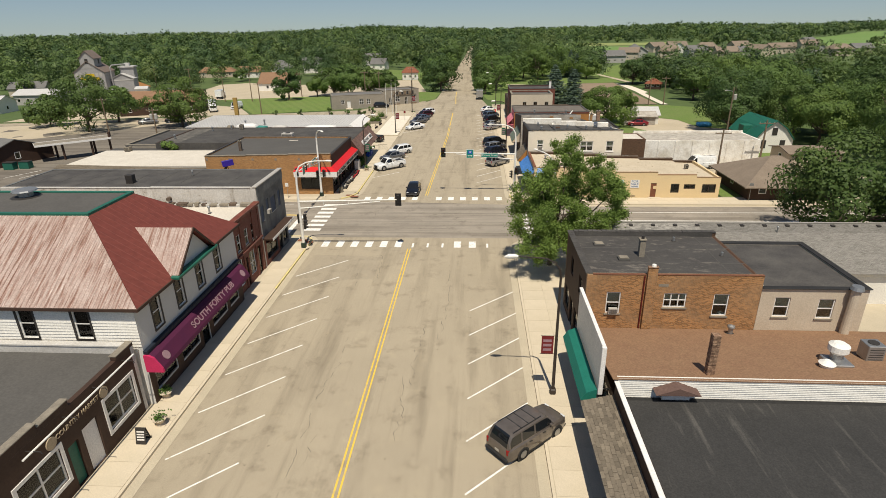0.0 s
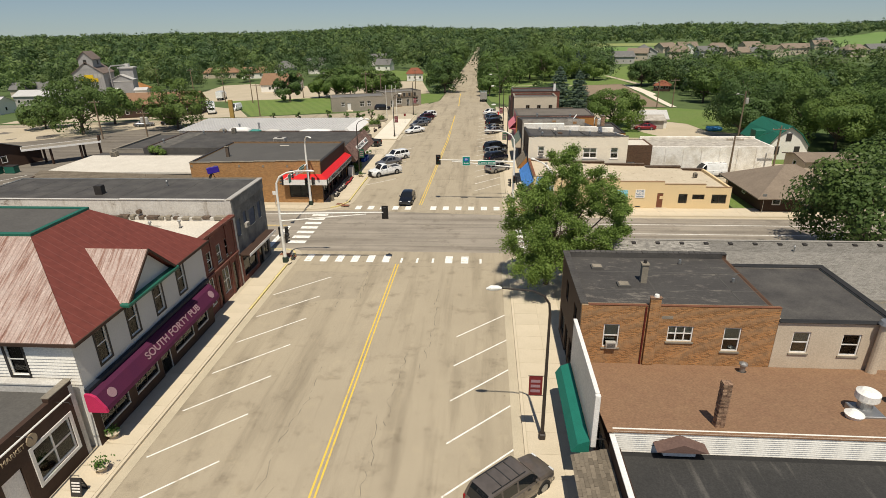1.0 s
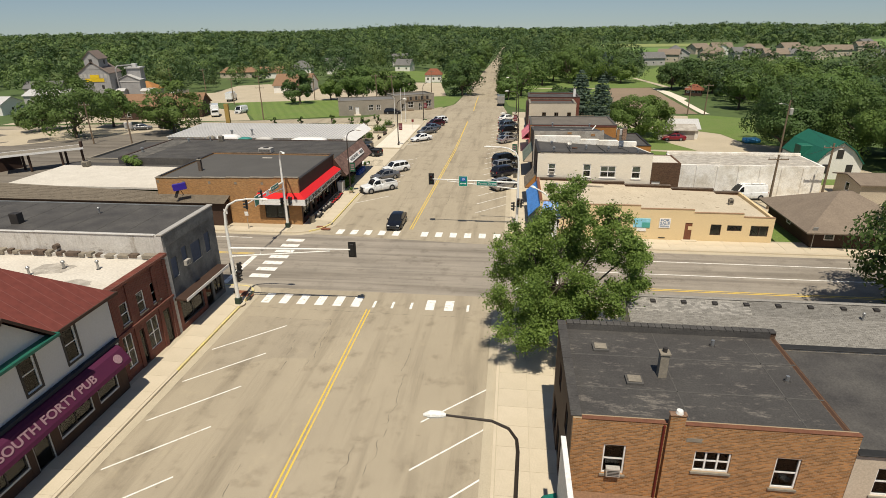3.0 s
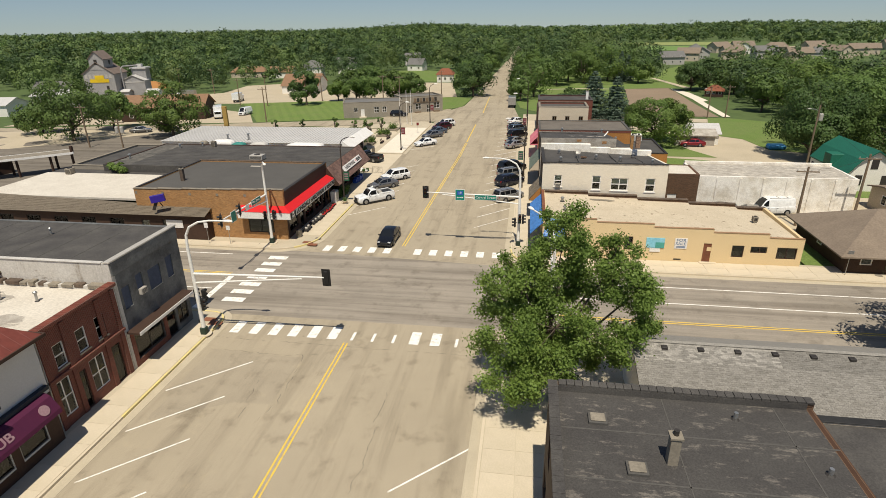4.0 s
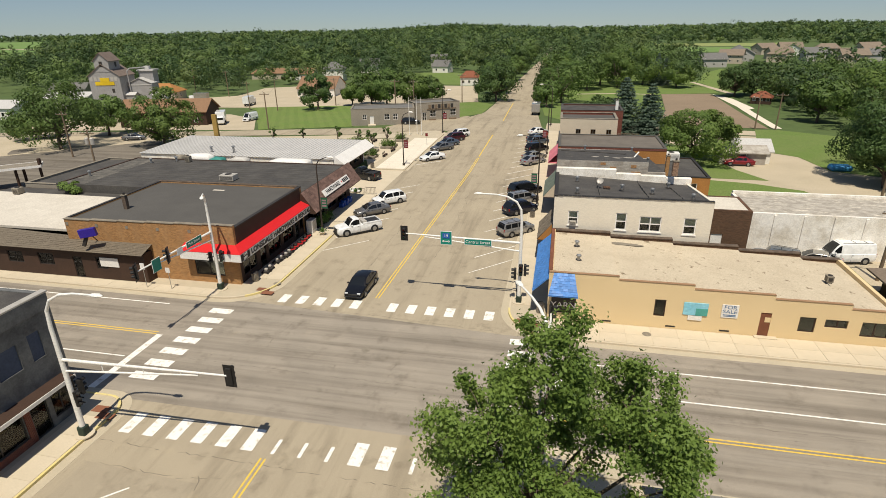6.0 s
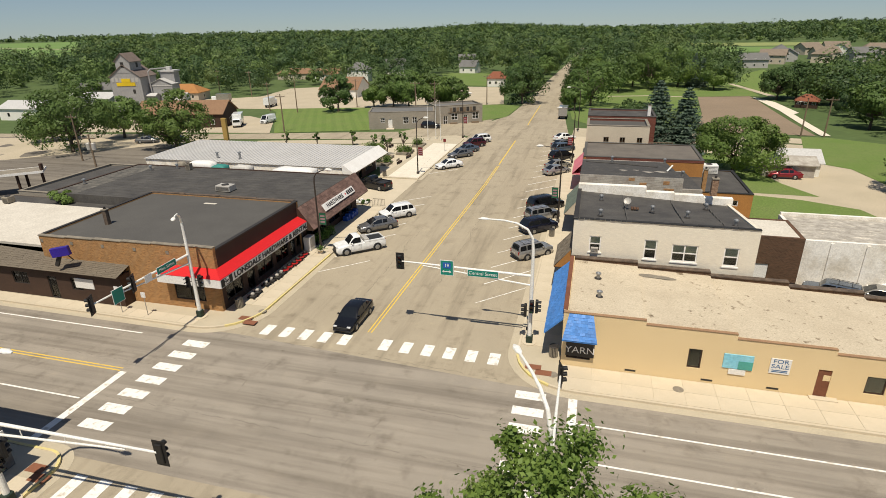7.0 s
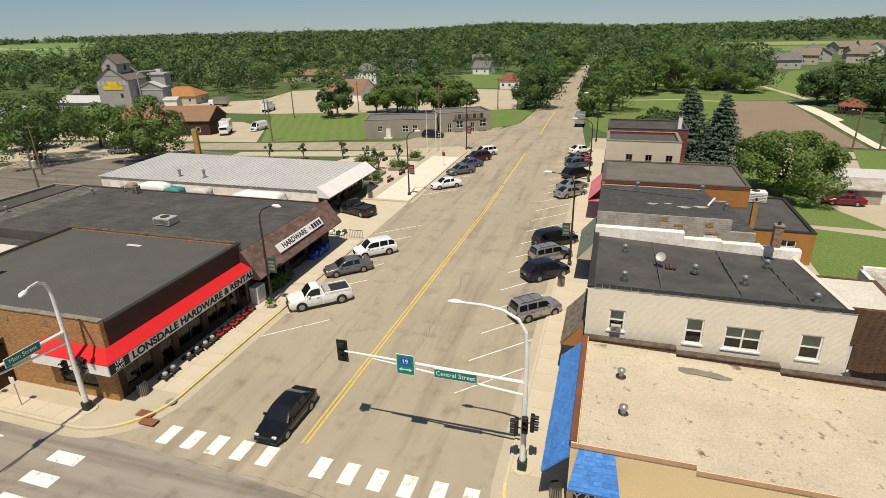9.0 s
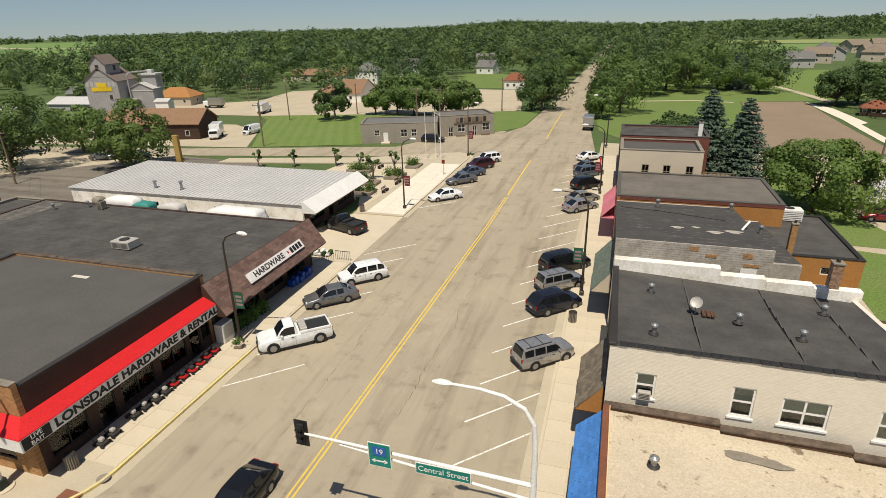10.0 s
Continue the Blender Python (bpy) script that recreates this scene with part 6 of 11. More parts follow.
# the two-storey orange brick building
S = 33.4
bw = [(16.0, 16.95, 3.85, 5.45), (19.8, 21.3, 4.35, 5.42), (23.1, 24.1, 3.75, 5.38)]
brick = shell("brick_building", "two-storey orange brick building with flat black roof", "building", 14.6, 26.1, S, 41.8, 6.75, {"S": M["brick_orange"], "N": M["brick_dark"], "W": M["brown_dark"], "E": M["brick_dark"]}, M["roof_worn"],
              roof_drop=0.3, h_east=6.44, holes={"S": bw, "W": [(34.5, 37, 0.7, 2.4), (37.6, 38.8, 0.15, 2.4), (39.4, 41.2, 0.7, 2.4), (35, 36, 4.2, 5.6), (38.5, 39.5, 4.2, 5.6)]}, roof_label="patched black tar roof")
part("upper_floor", boxes((14.91, 25.79, 33.71, 41.49, 3.2, 3.4)), M["interior"], brick)
for a in bw:
    window(brick, "S", S, *a, M["white"], bars=(3 if a[1] - a[0] > 1.3 else 1, 2), sill=M["stone"], blind=0.45)
for a in ((34.5, 37, 0.7, 2.4), (37.6, 38.8, 0.15, 2.4), (39.4, 41.2, 0.7, 2.4), (35, 36, 4.2, 5.6), (38.5, 39.5, 4.2, 5.6)):
    window(brick, "W", 14.6, *a, M["trim_dark"], bars=(1, 1), name="window" if a[2] > 3 else "shop_window")
for a in bw:
    bm = bmesh.new()
    face_box(bm, "S", S, a[0] - 0.1, a[1] + 0.1, a[3] + 0.003, a[3] + 0.2, 0.015)
    bm.free()
window_ac("S", S, 16.48, 3.88)
for k in range(30):
    part("parapet_cap", boxes((14.5, 14.96, 33.5 + k * 0.277, 33.765 + k * 0.277, 6.752, 6.82 + random.uniform(0, 0.03)), bevel=0.01), M["roof_black"], brick)
for k in range(30):
    part("parapet_cap", boxes((15 + k * 0.37, 15.35 + k * 0.37, 41.45, 41.86, 6.752, 6.85 + random.uniform(0, 0.03)), bevel=0.01), M["roof_black"], brick)
part("coping", boxes((14.97, 26.12, S - 0.03, S + 0.2, 6.753, 6.79), bevel=0.012), M["tile_cap"], brick, "thin red-brown tile cap")
part("flashing", boxes((14.97, 25.8, S + 0.302, S + 0.33, 6.4, 6.75)), M["roof_black"], brick)
part("flashing", boxes((14.97, 25.8, 41.44, 41.497, 6.4, 6.75)), M["roof_black"], brick)
for a in ((15, 26, 36.1, 36.18), (15, 26, 38.9, 38.98), (19.55, 19.65, 33.8, 41.4), (24.3, 24.4, 33.8, 41.4)):
    part("roof_seam", boxes((a[0] + 0.05, a[1], a[2], a[3], 6.451, 6.462)), M["roof_grey"], brick)
bm = bmesh.new()
face_box(bm, "S", S, 18.5, 19.12, 2.8, 7.35, 0.22)
part("chimney_breast", bm, M["brick_orange"], brick)
part("chimney_cap", boxes((18.46, 19.16, S - 0.26, S + 0.04, 7.352, 7.42), bevel=0.02), M["brick_mottle"], brick)
bm = bmesh.new()
tube(bm, [(18.85, S - 0.1, 7.42), (18.85, S - 0.1, 7.56)], [0.16, 0.13], 12)
part("chimney_pot", bm, M["pole_white"], brick, "pale round chimney pot")
bm = bmesh.new()
tube(bm, [(18.36, S - 0.07, 2.75), (18.36, S - 0.07, 6.7)], 0.05, 8)
part("downpipe", bm, mat("dark_red_pipe", (0.14, 0.02, 0.015), rough=0.6, bump=0), brick, "dark red downpipe")
part("wall_patch", boxes((19.35, 20.0, S - 0.012, S - 0.002, 5.9, 6.1)), M["stone"], brick, "small pale brick patch")
ext = shell("stucco_wing", "grey-tan stucco rear wing with tall narrow windows", "building", 26.12, 33, S + 0.004, 41.8, 5.85, M["stucco_grey"], M["roof_black"], roof_drop=0.1,
            holes={"S": [(27.1, 28.1, 3.75, 5.2), (29.95, 31.0, 3.65, 5.1)]})
for a in ((27.1, 28.1, 3.75, 5.2), (29.95, 31.0, 3.65, 5.1)):
    window(ext, "S", S + 0.004, *a, M["white"], bars=(1, 2), sill=M["stone"], blind=0.5)
part("roof_edge", boxes((26.13, 33.1, S - 0.12, S + 0.3, 5.852, 5.92), bevel=0.02), M["black_rubber"], ext)
part("roof_edge", boxes((26.13, 33.1, 41.45, 41.9, 5.852, 5.92), bevel=0.02), M["black_rubber"], ext)
part("roof_edge", boxes((32.65, 33.1, S + 0.31, 41.44, 5.852, 5.92), bevel=0.02), M["black_rubber"], ext)
bm = bmesh.new()
tube(bm, [(31.7, S - 0.45, 0.2), (31.9, S - 0.35, 6.0)], 0.28, 14)
pipe = single("flue_pipe", bm, M["stucco_grey"], "tall grey flue pipe leaning on the stucco wall", "flue")
bm = bmesh.new()
tube(bm, [(31.9, S - 0.35, 6.01), (31.9, S - 0.35, 6.25)], [0.42, 0.34], 14)
part("cap", bm, M["steel"], pipe)
rf = 6.47
chimney(19.2, 37.4, 6.4, 7.7, 0.4, 0.4, M["stone"], "cream block chimney with a round metal cap")
for x, y in ((16.6, 39.6), (17.8, 36.8)):
    sk = thing("roof_hatch", "small square metal roof hatch", "roof hatch", (x, y, 6.4), "roof hatches")
    part("curb", boxes((x - 0.4, x + 0.4, y - 0.35, y + 0.35, 6.42, 6.58), bevel=0.02), M["roof_grey"], sk)
    part("lid", boxes((x - 0.32, x + 0.32, y - 0.27, y + 0.27, 6.582, 6.64), bevel=0.03), M["stone"], sk)
vent_pipe(22.5, 40.4, 6.45, 0.35, 0.09, False)
vent_pipe(25.0, 37.5, 6.45, 0.3, 0.09, False)
# the long shingled roof beside the cross street
S0, RY, N0, RZ, EZ = 42.3, 49.0, 52.75, 5.0, 2.95
NZ = 3.3
sh = thing("shingled_building", "long low building with grey asphalt shingle gable roof", "building", (36, 49, 0))
wall(sh, "S", S0 + 0.4, 20.2, 56, 0, 2.95, M["siding_white"])
wall(sh, "N", N0 - 0.3, 20.2, 56, 0, NZ - 0.02, M["siding_white"], [(24, 26, 1, 2.2), (30, 32, 1, 2.2), (40, 42, 1, 2.2)])
for a in ((24, 26, 1, 2.2), (30, 32, 1, 2.2), (40, 42, 1, 2.2)):
    window(sh, "N", N0 - 0.3, *a, M["white"], bars=(2, 1))
for side, at in (("W", 20.2), ("E", 56)):
    bm = bmesh.new()
    wall_bm(bm, side, at, S0 + 0.7, N0 - 0.6, 0, 2.95)
    s = 1 if side == "W" else -1
    v = [bm.verts.new((at + d * s, y, z)) for d in (0, 0.3) for y, z in ((S0 + 0.4, 2.951), (N0 - 0.6, 2.951), (RY, RZ - 0.14))]
    bm.faces.new(v[:3]), bm.faces.new(v[5:2:-1])
    for i, j in ((0, 1), (1, 2), (2, 0)):
        bm.faces.new((v[i], v[j], v[j + 3], v[i + 3]))
    part("end_wall", bm, M["siding_white"], sh)
for lo_y, lo_z in ((S0, EZ), (N0, NZ)):
    bm = bmesh.new()
    q = [(19.7, lo_y, lo_z), (56.5, lo_y, lo_z), (56.5, RY, RZ), (19.7, RY, RZ)]
    v = [bm.verts.new(p) for p in q] + [bm.verts.new((p[0], p[1], p[2] - 0.12)) for p in q]
    for f in ((0, 1, 2, 3), (7, 6, 5, 4), (0, 4, 5, 1), (1, 5, 6, 2), (2, 6, 7, 3), (3, 7, 4, 0)):
        bm.faces.new([v[i] for i in f])
    part("roof_slope", bm, M["shingle_grey"], sh)
slope_boards(sh, "shingle", (20.2, RY - 1.4, RZ - 1.4 * (RZ - EZ) / (RY - S0)), (27.6, RY - 1.4, RZ - 1.4 * (RZ - EZ) / (RY - S0)), (20.2, RY, RZ), (27.6, RY, RZ), 11, 26, M["shingle_grey"], thick=0.018, pieces=True)
slope_boards(sh, "roof_shingles", (27.62, RY - 1.4, RZ - 1.4 * (RZ - EZ) / (RY - S0)), (56.4, RY - 1.4, RZ - 1.4 * (RZ - EZ) / (RY - S0)), (27.62, RY, RZ), (56.4, RY, RZ), 11, 100, M["shingle_grey"], thick=0.018, label="grey roof shingles")
slope_boards(sh, "roof_shingles", (19.7, S0, EZ), (56.4, S0, EZ), (19.7, RY - 1.4, RZ - 1.4 * (RZ - EZ) / (RY - S0)), (56.4, RY - 1.4, RZ - 1.4 * (RZ - EZ) / (RY - S0)), 38, 128, M["shingle_grey"], thick=0.018, label="grey roof shingles")
part("ridge_cap", boxes((19.7, 56.5, RY - 0.14, RY + 0.14, RZ + 0.01, RZ + 0.05), bevel=0.015), M["shingle_grey"], sh)
for k in range(12):
    x = 21.47 + k * 2.0
    rv = thing("ridge_vent", "small dark square roof vent on grey shingles", "roof vent", (x, RY - 0.7, RZ - 0.25), "ridge vents")
    part("hood", boxes((x - 0.17, x + 0.17, RY - 0.62, RY - 0.3, RZ - 0.19, RZ - 0.02), bevel=0.02), M["trim_dark"], rv)
    part("flange", boxes((x - 0.23, x + 0.23, RY - 0.68, RY - 0.26, RZ - 0.22, RZ - 0.191)), M["black_rubber"], rv)
vent_pipe(34.2, 47.6, 4.5, 0.5, 0.06)

# the yellow-tan corner shop
S, Nn = 73.0, 83.2
tw = [(23.1, 23.92, 1.15, 2.58), (30.65, 31.8, 0.15, 2.15), (33.3, 34.4, 0.82, 2.05), (35.0, 36.7, 1.35, 2.0), (37.4, 39.2, 0.82, 2.0), (15.35, 16.95, 0.75, 2.0)]
tan = thing("corner_shop", "yellow-tan painted one-storey shop with gravel roof", "shop", (27, 78, 0))
steps = [(15.0, 20.3, 4.28), (20.3, 25.8, 3.98), (25.8, 31.4, 3.65), (31.4, 36.5, 3.32), (36.5, 39.7, 2.95)]
for x0, x1, h in steps:
    bm = bmesh.new()
    wall_bm(bm, "S", S, x0, x1, 0, h, [a for a in tw if x0 < a[0] < x1])
    part("wall", bm, M["stucco_tan"], tan)
    part("coping", boxes((x0, x1 - 0.003, S - 0.05, S + 0.22, h + 0.002, h + 0.04), bevel=0.01), M["cap_orange"], tan)
    bm = bmesh.new()
    wall_bm(bm, "N", Nn, x0, x1, 0, h - 0.15)
    part("wall", bm, M["brick_dark"], tan)
    part("coping", boxes((x0, x1 - 0.003, Nn - 0.38, Nn + 0.1, h - 0.148, h - 0.02), bevel=0.03), M["cap_dark"], tan, "crumbling dark parapet cap")
wall(tan, "W", 15.0, S + 0.3, Nn - 0.3, 0, 4.28, M["stucco_tan"], [(74.2, 77, 0.6, 2.3), (77.6, 78.8, 0.15, 2.3), (79.4, 82.4, 0.6, 2.3)])
for a in ((74.2, 77, 0.6, 2.3), (77.6, 78.8, 0.15, 2.3), (79.4, 82.4, 0.6, 2.3)):
    window(tan, "W", 15.0, *a, M["trim_dark"], bars=(2, 1) if a[2] > 0.5 else (1, 1), name="shop_window" if a[2] > 0.5 else "door")
wall(tan, "E", 39.7, S + 0.3, Nn - 0.3, 0, 2.9, M["stucco_tan"])
part("coping", boxes((14.94, 15.26, S + 0.34, Nn - 0.39, 4.282, 4.38), bevel=0.02), M["wood_red"], tan, "red-brown wooden parapet cap")
for (x0, x1, h) in steps:
    bm = bmesh.new()
    q = [(x0 + (0.31 if x0 == 15 else 0), S + 0.302, h - 0.12), (x1 - (0.31 if x1 > 39 else 0), S + 0.302, h - 0.3), (x1 - (0.31 if x1 > 39 else 0), Nn - 0.302, h - 0.42), (x0 + (0.31 if x0 == 15 else 0), Nn - 0.302, h - 0.3)]
    v = [bm.verts.new(p) for p in q] + [bm.verts.new((p[0], p[1], p[2] - 0.2)) for p in q]
    for f in ((0, 1, 2, 3), (7, 6, 5, 4), (0, 4, 5, 1), (1, 5, 6, 2), (2, 6, 7, 3), (3, 7, 4, 0)):
        bm.faces.new([v[i] for i in f])
    part("roof", bm, M["roof_gravel"], tan, "tan gravel roof with dark stains")
part("floor_slab", boxes((15.31, 39.38, 73.31, 82.89, 0.02, 0.1)), M["interior"], tan)
for a in tw:
    if a[2] > 0.5:
        window(tan, "S", S, *a, M["brown_dark"], bars=(2, 1) if a[1] - a[0] > 1.2 else (1, 1))
bm = bmesh.new()
face_box(bm, "S", S, 30.67, 31.78, 0.15, 2.13, -0.06, 0.14)
dr = part("door", bm, M["wood_red"], tan, "brown wooden door with a small window")
bm = bmesh.new()
face_box(bm, "S", S, 31.0, 31.5, 1.35, 1.75, -0.045, 0.058)
part("door_window", bm, M["stucco_tan"], dr)
part("doorstep", boxes((30.4, 32.0, S - 0.4, S - 0.003, 0.13, 0.24), bevel=0.02), M["concrete"], tan)
for x in (19.3, 24.1, 28.0):
    bm = bmesh.new()
    face_box(bm, "S", S, x, x + 0.7, 0.3, 0.42, 0.02)
    part("vent_grille", bm, M["trim_dark"], tan, "small dark wall grille")
sg = thing("mural_board", "pale blue painted picture board on a wall", "sign", (26.1, S, 1.5))
part("board", boxes((25.2, 26.95, S - 0.06, S - 0.004, 1.5, 2.55), bevel=0.01), M["sign_cyan"], sg)
part("board_patch", boxes((26.1, 26.95, S - 0.075, S - 0.061, 1.5, 2.1)), mat("sea_green_patch", (0.10, 0.42, 0.36), rough=0.5, bump=0), sg, "sea-green painted corner")
part("board_strip", boxes((25.6, 26.6, S - 0.075, S - 0.02, 1.08, 1.45)), M["white"], sg, "small white notice below")
fs = thing("for_sale_sign", "white for sale sign on a tan wall", "sign", (28.5, S, 1.5))
part("board", boxes((27.9, 29.08, S - 0.05, S - 0.004, 1.5, 2.6), bevel=0.008), M["white"], fs)
letters("FOR", fs, 0.42, facing("S", 28.49, S - 0.052, 2.38), M["letter_blue"], depth=0.006, stretch=1.15)
letters("SALE", fs, 0.42, facing("S", 28.49, S - 0.052, 2.02), M["letter_blue"], depth=0.006, stretch=1.15)
for z in (1.72, 1.62):
    part("text_bar", boxes((28.05, 28.95, S - 0.058, S - 0.051, z, z + 0.055)), M["letter_blue"], fs)


def tile_awning(name, label, p0, p1, q0, q1, rows, cols, ends=True):
    ob = thing(name, label, "awning", ((p0[0] + p1[0]) / 2, (p0[1] + p1[1]) / 2, p0[2]))
    slope_boards(ob, "tile", p0, p1, q0, q1, rows, cols, M["blue_tile"], thick=0.035, pieces=True)
    bm = bmesh.new()
    pts = [Vector(p) - Vector((0, 0, 0.01)) for p in (p0, p1, q1, q0)]
    v = [bm.verts.new(p) for p in pts] + [bm.verts.new(p - Vector((0, 0, 0.09))) for p in pts]
    for f in ((0, 1, 2, 3), (7, 6, 5, 4), (0, 4, 5, 1), (1, 5, 6, 2), (2, 6, 7, 3), (3, 7, 4, 0)):
        bm.faces.new([v[i] for i in f])
    part("deck", bm, M["blue_tile"], ob)
    return ob


tile_awning("blue_awning", "long blue metal tile awning along a shop front", (13.75, 73.0, 2.55), (13.75, 83.1, 2.55), (14.998, 73.0, 3.8), (14.998, 83.1, 3.8), 9, 22)
tile_awning("blue_awning", "small blue metal tile awning over a window", (15.02, 72.05, 2.68), (17.3, 72.05, 2.68), (15.37, 72.995, 4.22), (16.95, 72.995, 4.22), 9, 6)
ys = thing("window_lettering", "white hand-painted lettering board in a shop window", "sign", (16.1, 72.98, 1.4))
part("board", boxes((15.3, 17.2, 72.955, 72.995, 0.95, 2.1)), M["trim_dark"], ys)
letters("YARN", ys, 0.72, facing("S", 16.25, 72.945, 1.45), M["white"], depth=0.004, stretch=1.05)
for x, y in ((17.3, 76.3), (17.2, 79.5)):
    vent_pipe(x, y, 4.05, 0.35, 0.13, kind_label="short rusty roof ventilator")
roof_unit(36.6, 77.4, 3.05, 0.5, 0.5, 0.6, "small grey roof exhaust box", M["stone"])
for (x, y, w, d) in ((21.6, 81.4, 1.5, 0.35),):
    bm = bmesh.new()
    poly(bm, [(x + w * math.cos(a) * random.uniform(0.7, 1.1), y + d * math.sin(a) * random.uniform(0.7, 1.2) - 0.12 * math.cos(a), 3.735) for a in (math.tau * j / 14 for j in range(14))])
    part("roof_stain", bm, M["stone"], tan, "dark water stain on the gravel")

# the two-storey cream painted brick building
S, Nn = 83.6, 94.6
cw = [(16.35, 17.3, 4.55, 5.95), (20.68, 21.68, 4.28, 5.95), (22.8, 24.75, 4.25, 5.72), (26.65, 27.75, 4.18, 5.75)]
cr = shell("cream_building", "two-storey cream painted brick building with black roof", "building", FR, 29.0, S, Nn, 7.35, {"S": M["brick_cream"], "N": M["brick_cream"], "W": M["brown_dark"], "E": M["brick_cream"]}, M["roof_black"],
           roof_drop=0.12, holes={"S": cw, "W": [(84.5, 88, 0.6, 2.4), (88.6, 89.8, 0.15, 2.4), (90.4, 94, 0.6, 2.4), (85.5, 86.5, 4.3, 5.9), (91, 92, 4.3, 5.9)]}, roof_label="black flat roof with pale scuffs")
def cream_fall(x, y):
    """How far the cream building's roof has fallen towards its rear corner."""
    v = min(max((y - 84) / 10.4, 0), 1)
    return v * (0.55 + 0.75 * (x - 15) / 14)


for child in cr.children:
    if child.name.startswith(("roof", "wall")):
        for v in child.data.vertices:
            if v.co.z > 6.8 and v.co.y > 83.7:
                v.co.z -= cream_fall(v.co.x, v.co.y)
part("upper_floor", boxes((15.31, 28.69, 83.91, 94.29, 3.3, 3.5)), M["interior"], cr)
for a in cw:
    window(cr, "S", S, *a, M["white"], bars=(2 if a[1] - a[0] > 1.3 else 1, 2), sill=M["white"], w=0.1, blind=0.42)
for a in ((84.5, 88, 0.6, 2.4), (88.6, 89.8, 0.15, 2.4), (90.4, 94, 0.6, 2.4), (85.5, 86.5, 4.3, 5.9), (91, 92, 4.3, 5.9)):
    window(cr, "W", FR, *a, M["trim_dark"], bars=(1, 2) if a[2] > 3 else (2, 1), name="window" if a[2] > 3 else "shop_window")
window_ac("S", S, 16.82, 4.56)
for k in range(34):
    x0 = 15 + k * 0.412
    part("roof_edge", boxes((x0, x0 + 0.4, S - 0.05 - random.uniform(0, 0.04), S + 0.3, 7.352, 7.4 + random.uniform(0, 0.03)), bevel=0.012), M["black_rubber"], cr)
for a in ((19.2, 84.2, 94.0), (23.6, 84.2, 94.0), (26.6, 84.2, 94.0)):
    for k in range(7):
        y0, y1 = a[1] + 1.4 * k, a[1] + 1.4 * k + 1.38
        z = 7.235 - cream_fall(a[0], (y0 + y1) / 2)
        part("roof_seam", boxes((a[0], a[0] + 0.07, y0, y1, z - 0.06, z + 0.02)), M["roof_seam"], cr)
for x0, x1, z1 in ((FR - 0.02, 21.4, 7.42), (21.402, 24, 6.98), (24.002, 26.6, 6.85), (26.602, 29.2, 6.7)):
    part("parapet", boxes((x0, x1, Nn - 0.32, Nn + 0.26, 4.0, z1), bevel=0.05), M["whitewash"], cr, "white painted parapet")
for k in range(8):
    y0 = S + 1.33 * k
    z = 7.37 - cream_fall(15, y0 + 0.6)
    part("coping", boxes((FR - 0.06, FR + 0.32, y0, y0 + 1.32, z - 0.1, z + 0.08), bevel=0.02), M["trim_dark"], cr)
chimney(27.2, 93.5, 7.2, 8.7, 0.55, 0.55, M["brick_mottle"], "brown brick chimney with a dark flue")
for x, y in ((17.1, 85.6), (17.2, 91.2), (21.5, 88.4), (24.2, 87.2), (26.4, 91.5), (27.5, 85.2)):
    vent_pipe(x, y, 7.22 - cream_fall(x, y), 0.4, 0.12)
sd = thing("satellite_dish", "white satellite dish on a roof mast beside loose bricks", "satellite dish", (19.4, 88.9, 6.85))
bm = bmesh.new()
tube(bm, [(19.4, 88.9, 6.8), (19.4, 88.9, 7.4)], 0.035, 8)
part("mast", bm, M["steel"], sd)
bm = bmesh.new()
rings = []
for r, dpt in ((0.02, 0), (0.13, 0.01), (0.25, 0.04), (0.33, 0.08)):
    rings.append([bm.verts.new((r * math.cos(a), r * math.sin(a), dpt)) for a in (math.tau * k / 20 for k in range(20))])
for a, b in zip(rings, rings[1:]):
    for k in range(20):
        bm.faces.new((a[k], a[(k + 1) % 20], b[(k + 1) % 20], b[k]))
bm.faces.new(rings[0])
bmesh.ops.transform(bm, matrix=pose(19.4, 88.85, 7.5, 55, 0, -20), verts=bm.verts)
dish = part("dish", bm, M["ac_metal"], sd)
dish.modifiers.new("thick", "SOLIDIFY").thickness = 0.02
bm = bmesh.new()
tube(bm, [(19.4, 88.8, 7.25), (19.25, 88.35, 7.45)], 0.02, 6)
part("feed_arm", bm, M["steel"], sd)
for k in range(14):
    x, y = 19.75 + (k % 3) * 0.23, 88.6 + (k // 3) * 0.13
    single("loose_brick", boxes((x, x + 0.2, y, y + 0.1, 6.83, 6.93), bevel=0.006), M["brick_dark"], "loose red brick lying on the roof", "brick", "loose bricks")
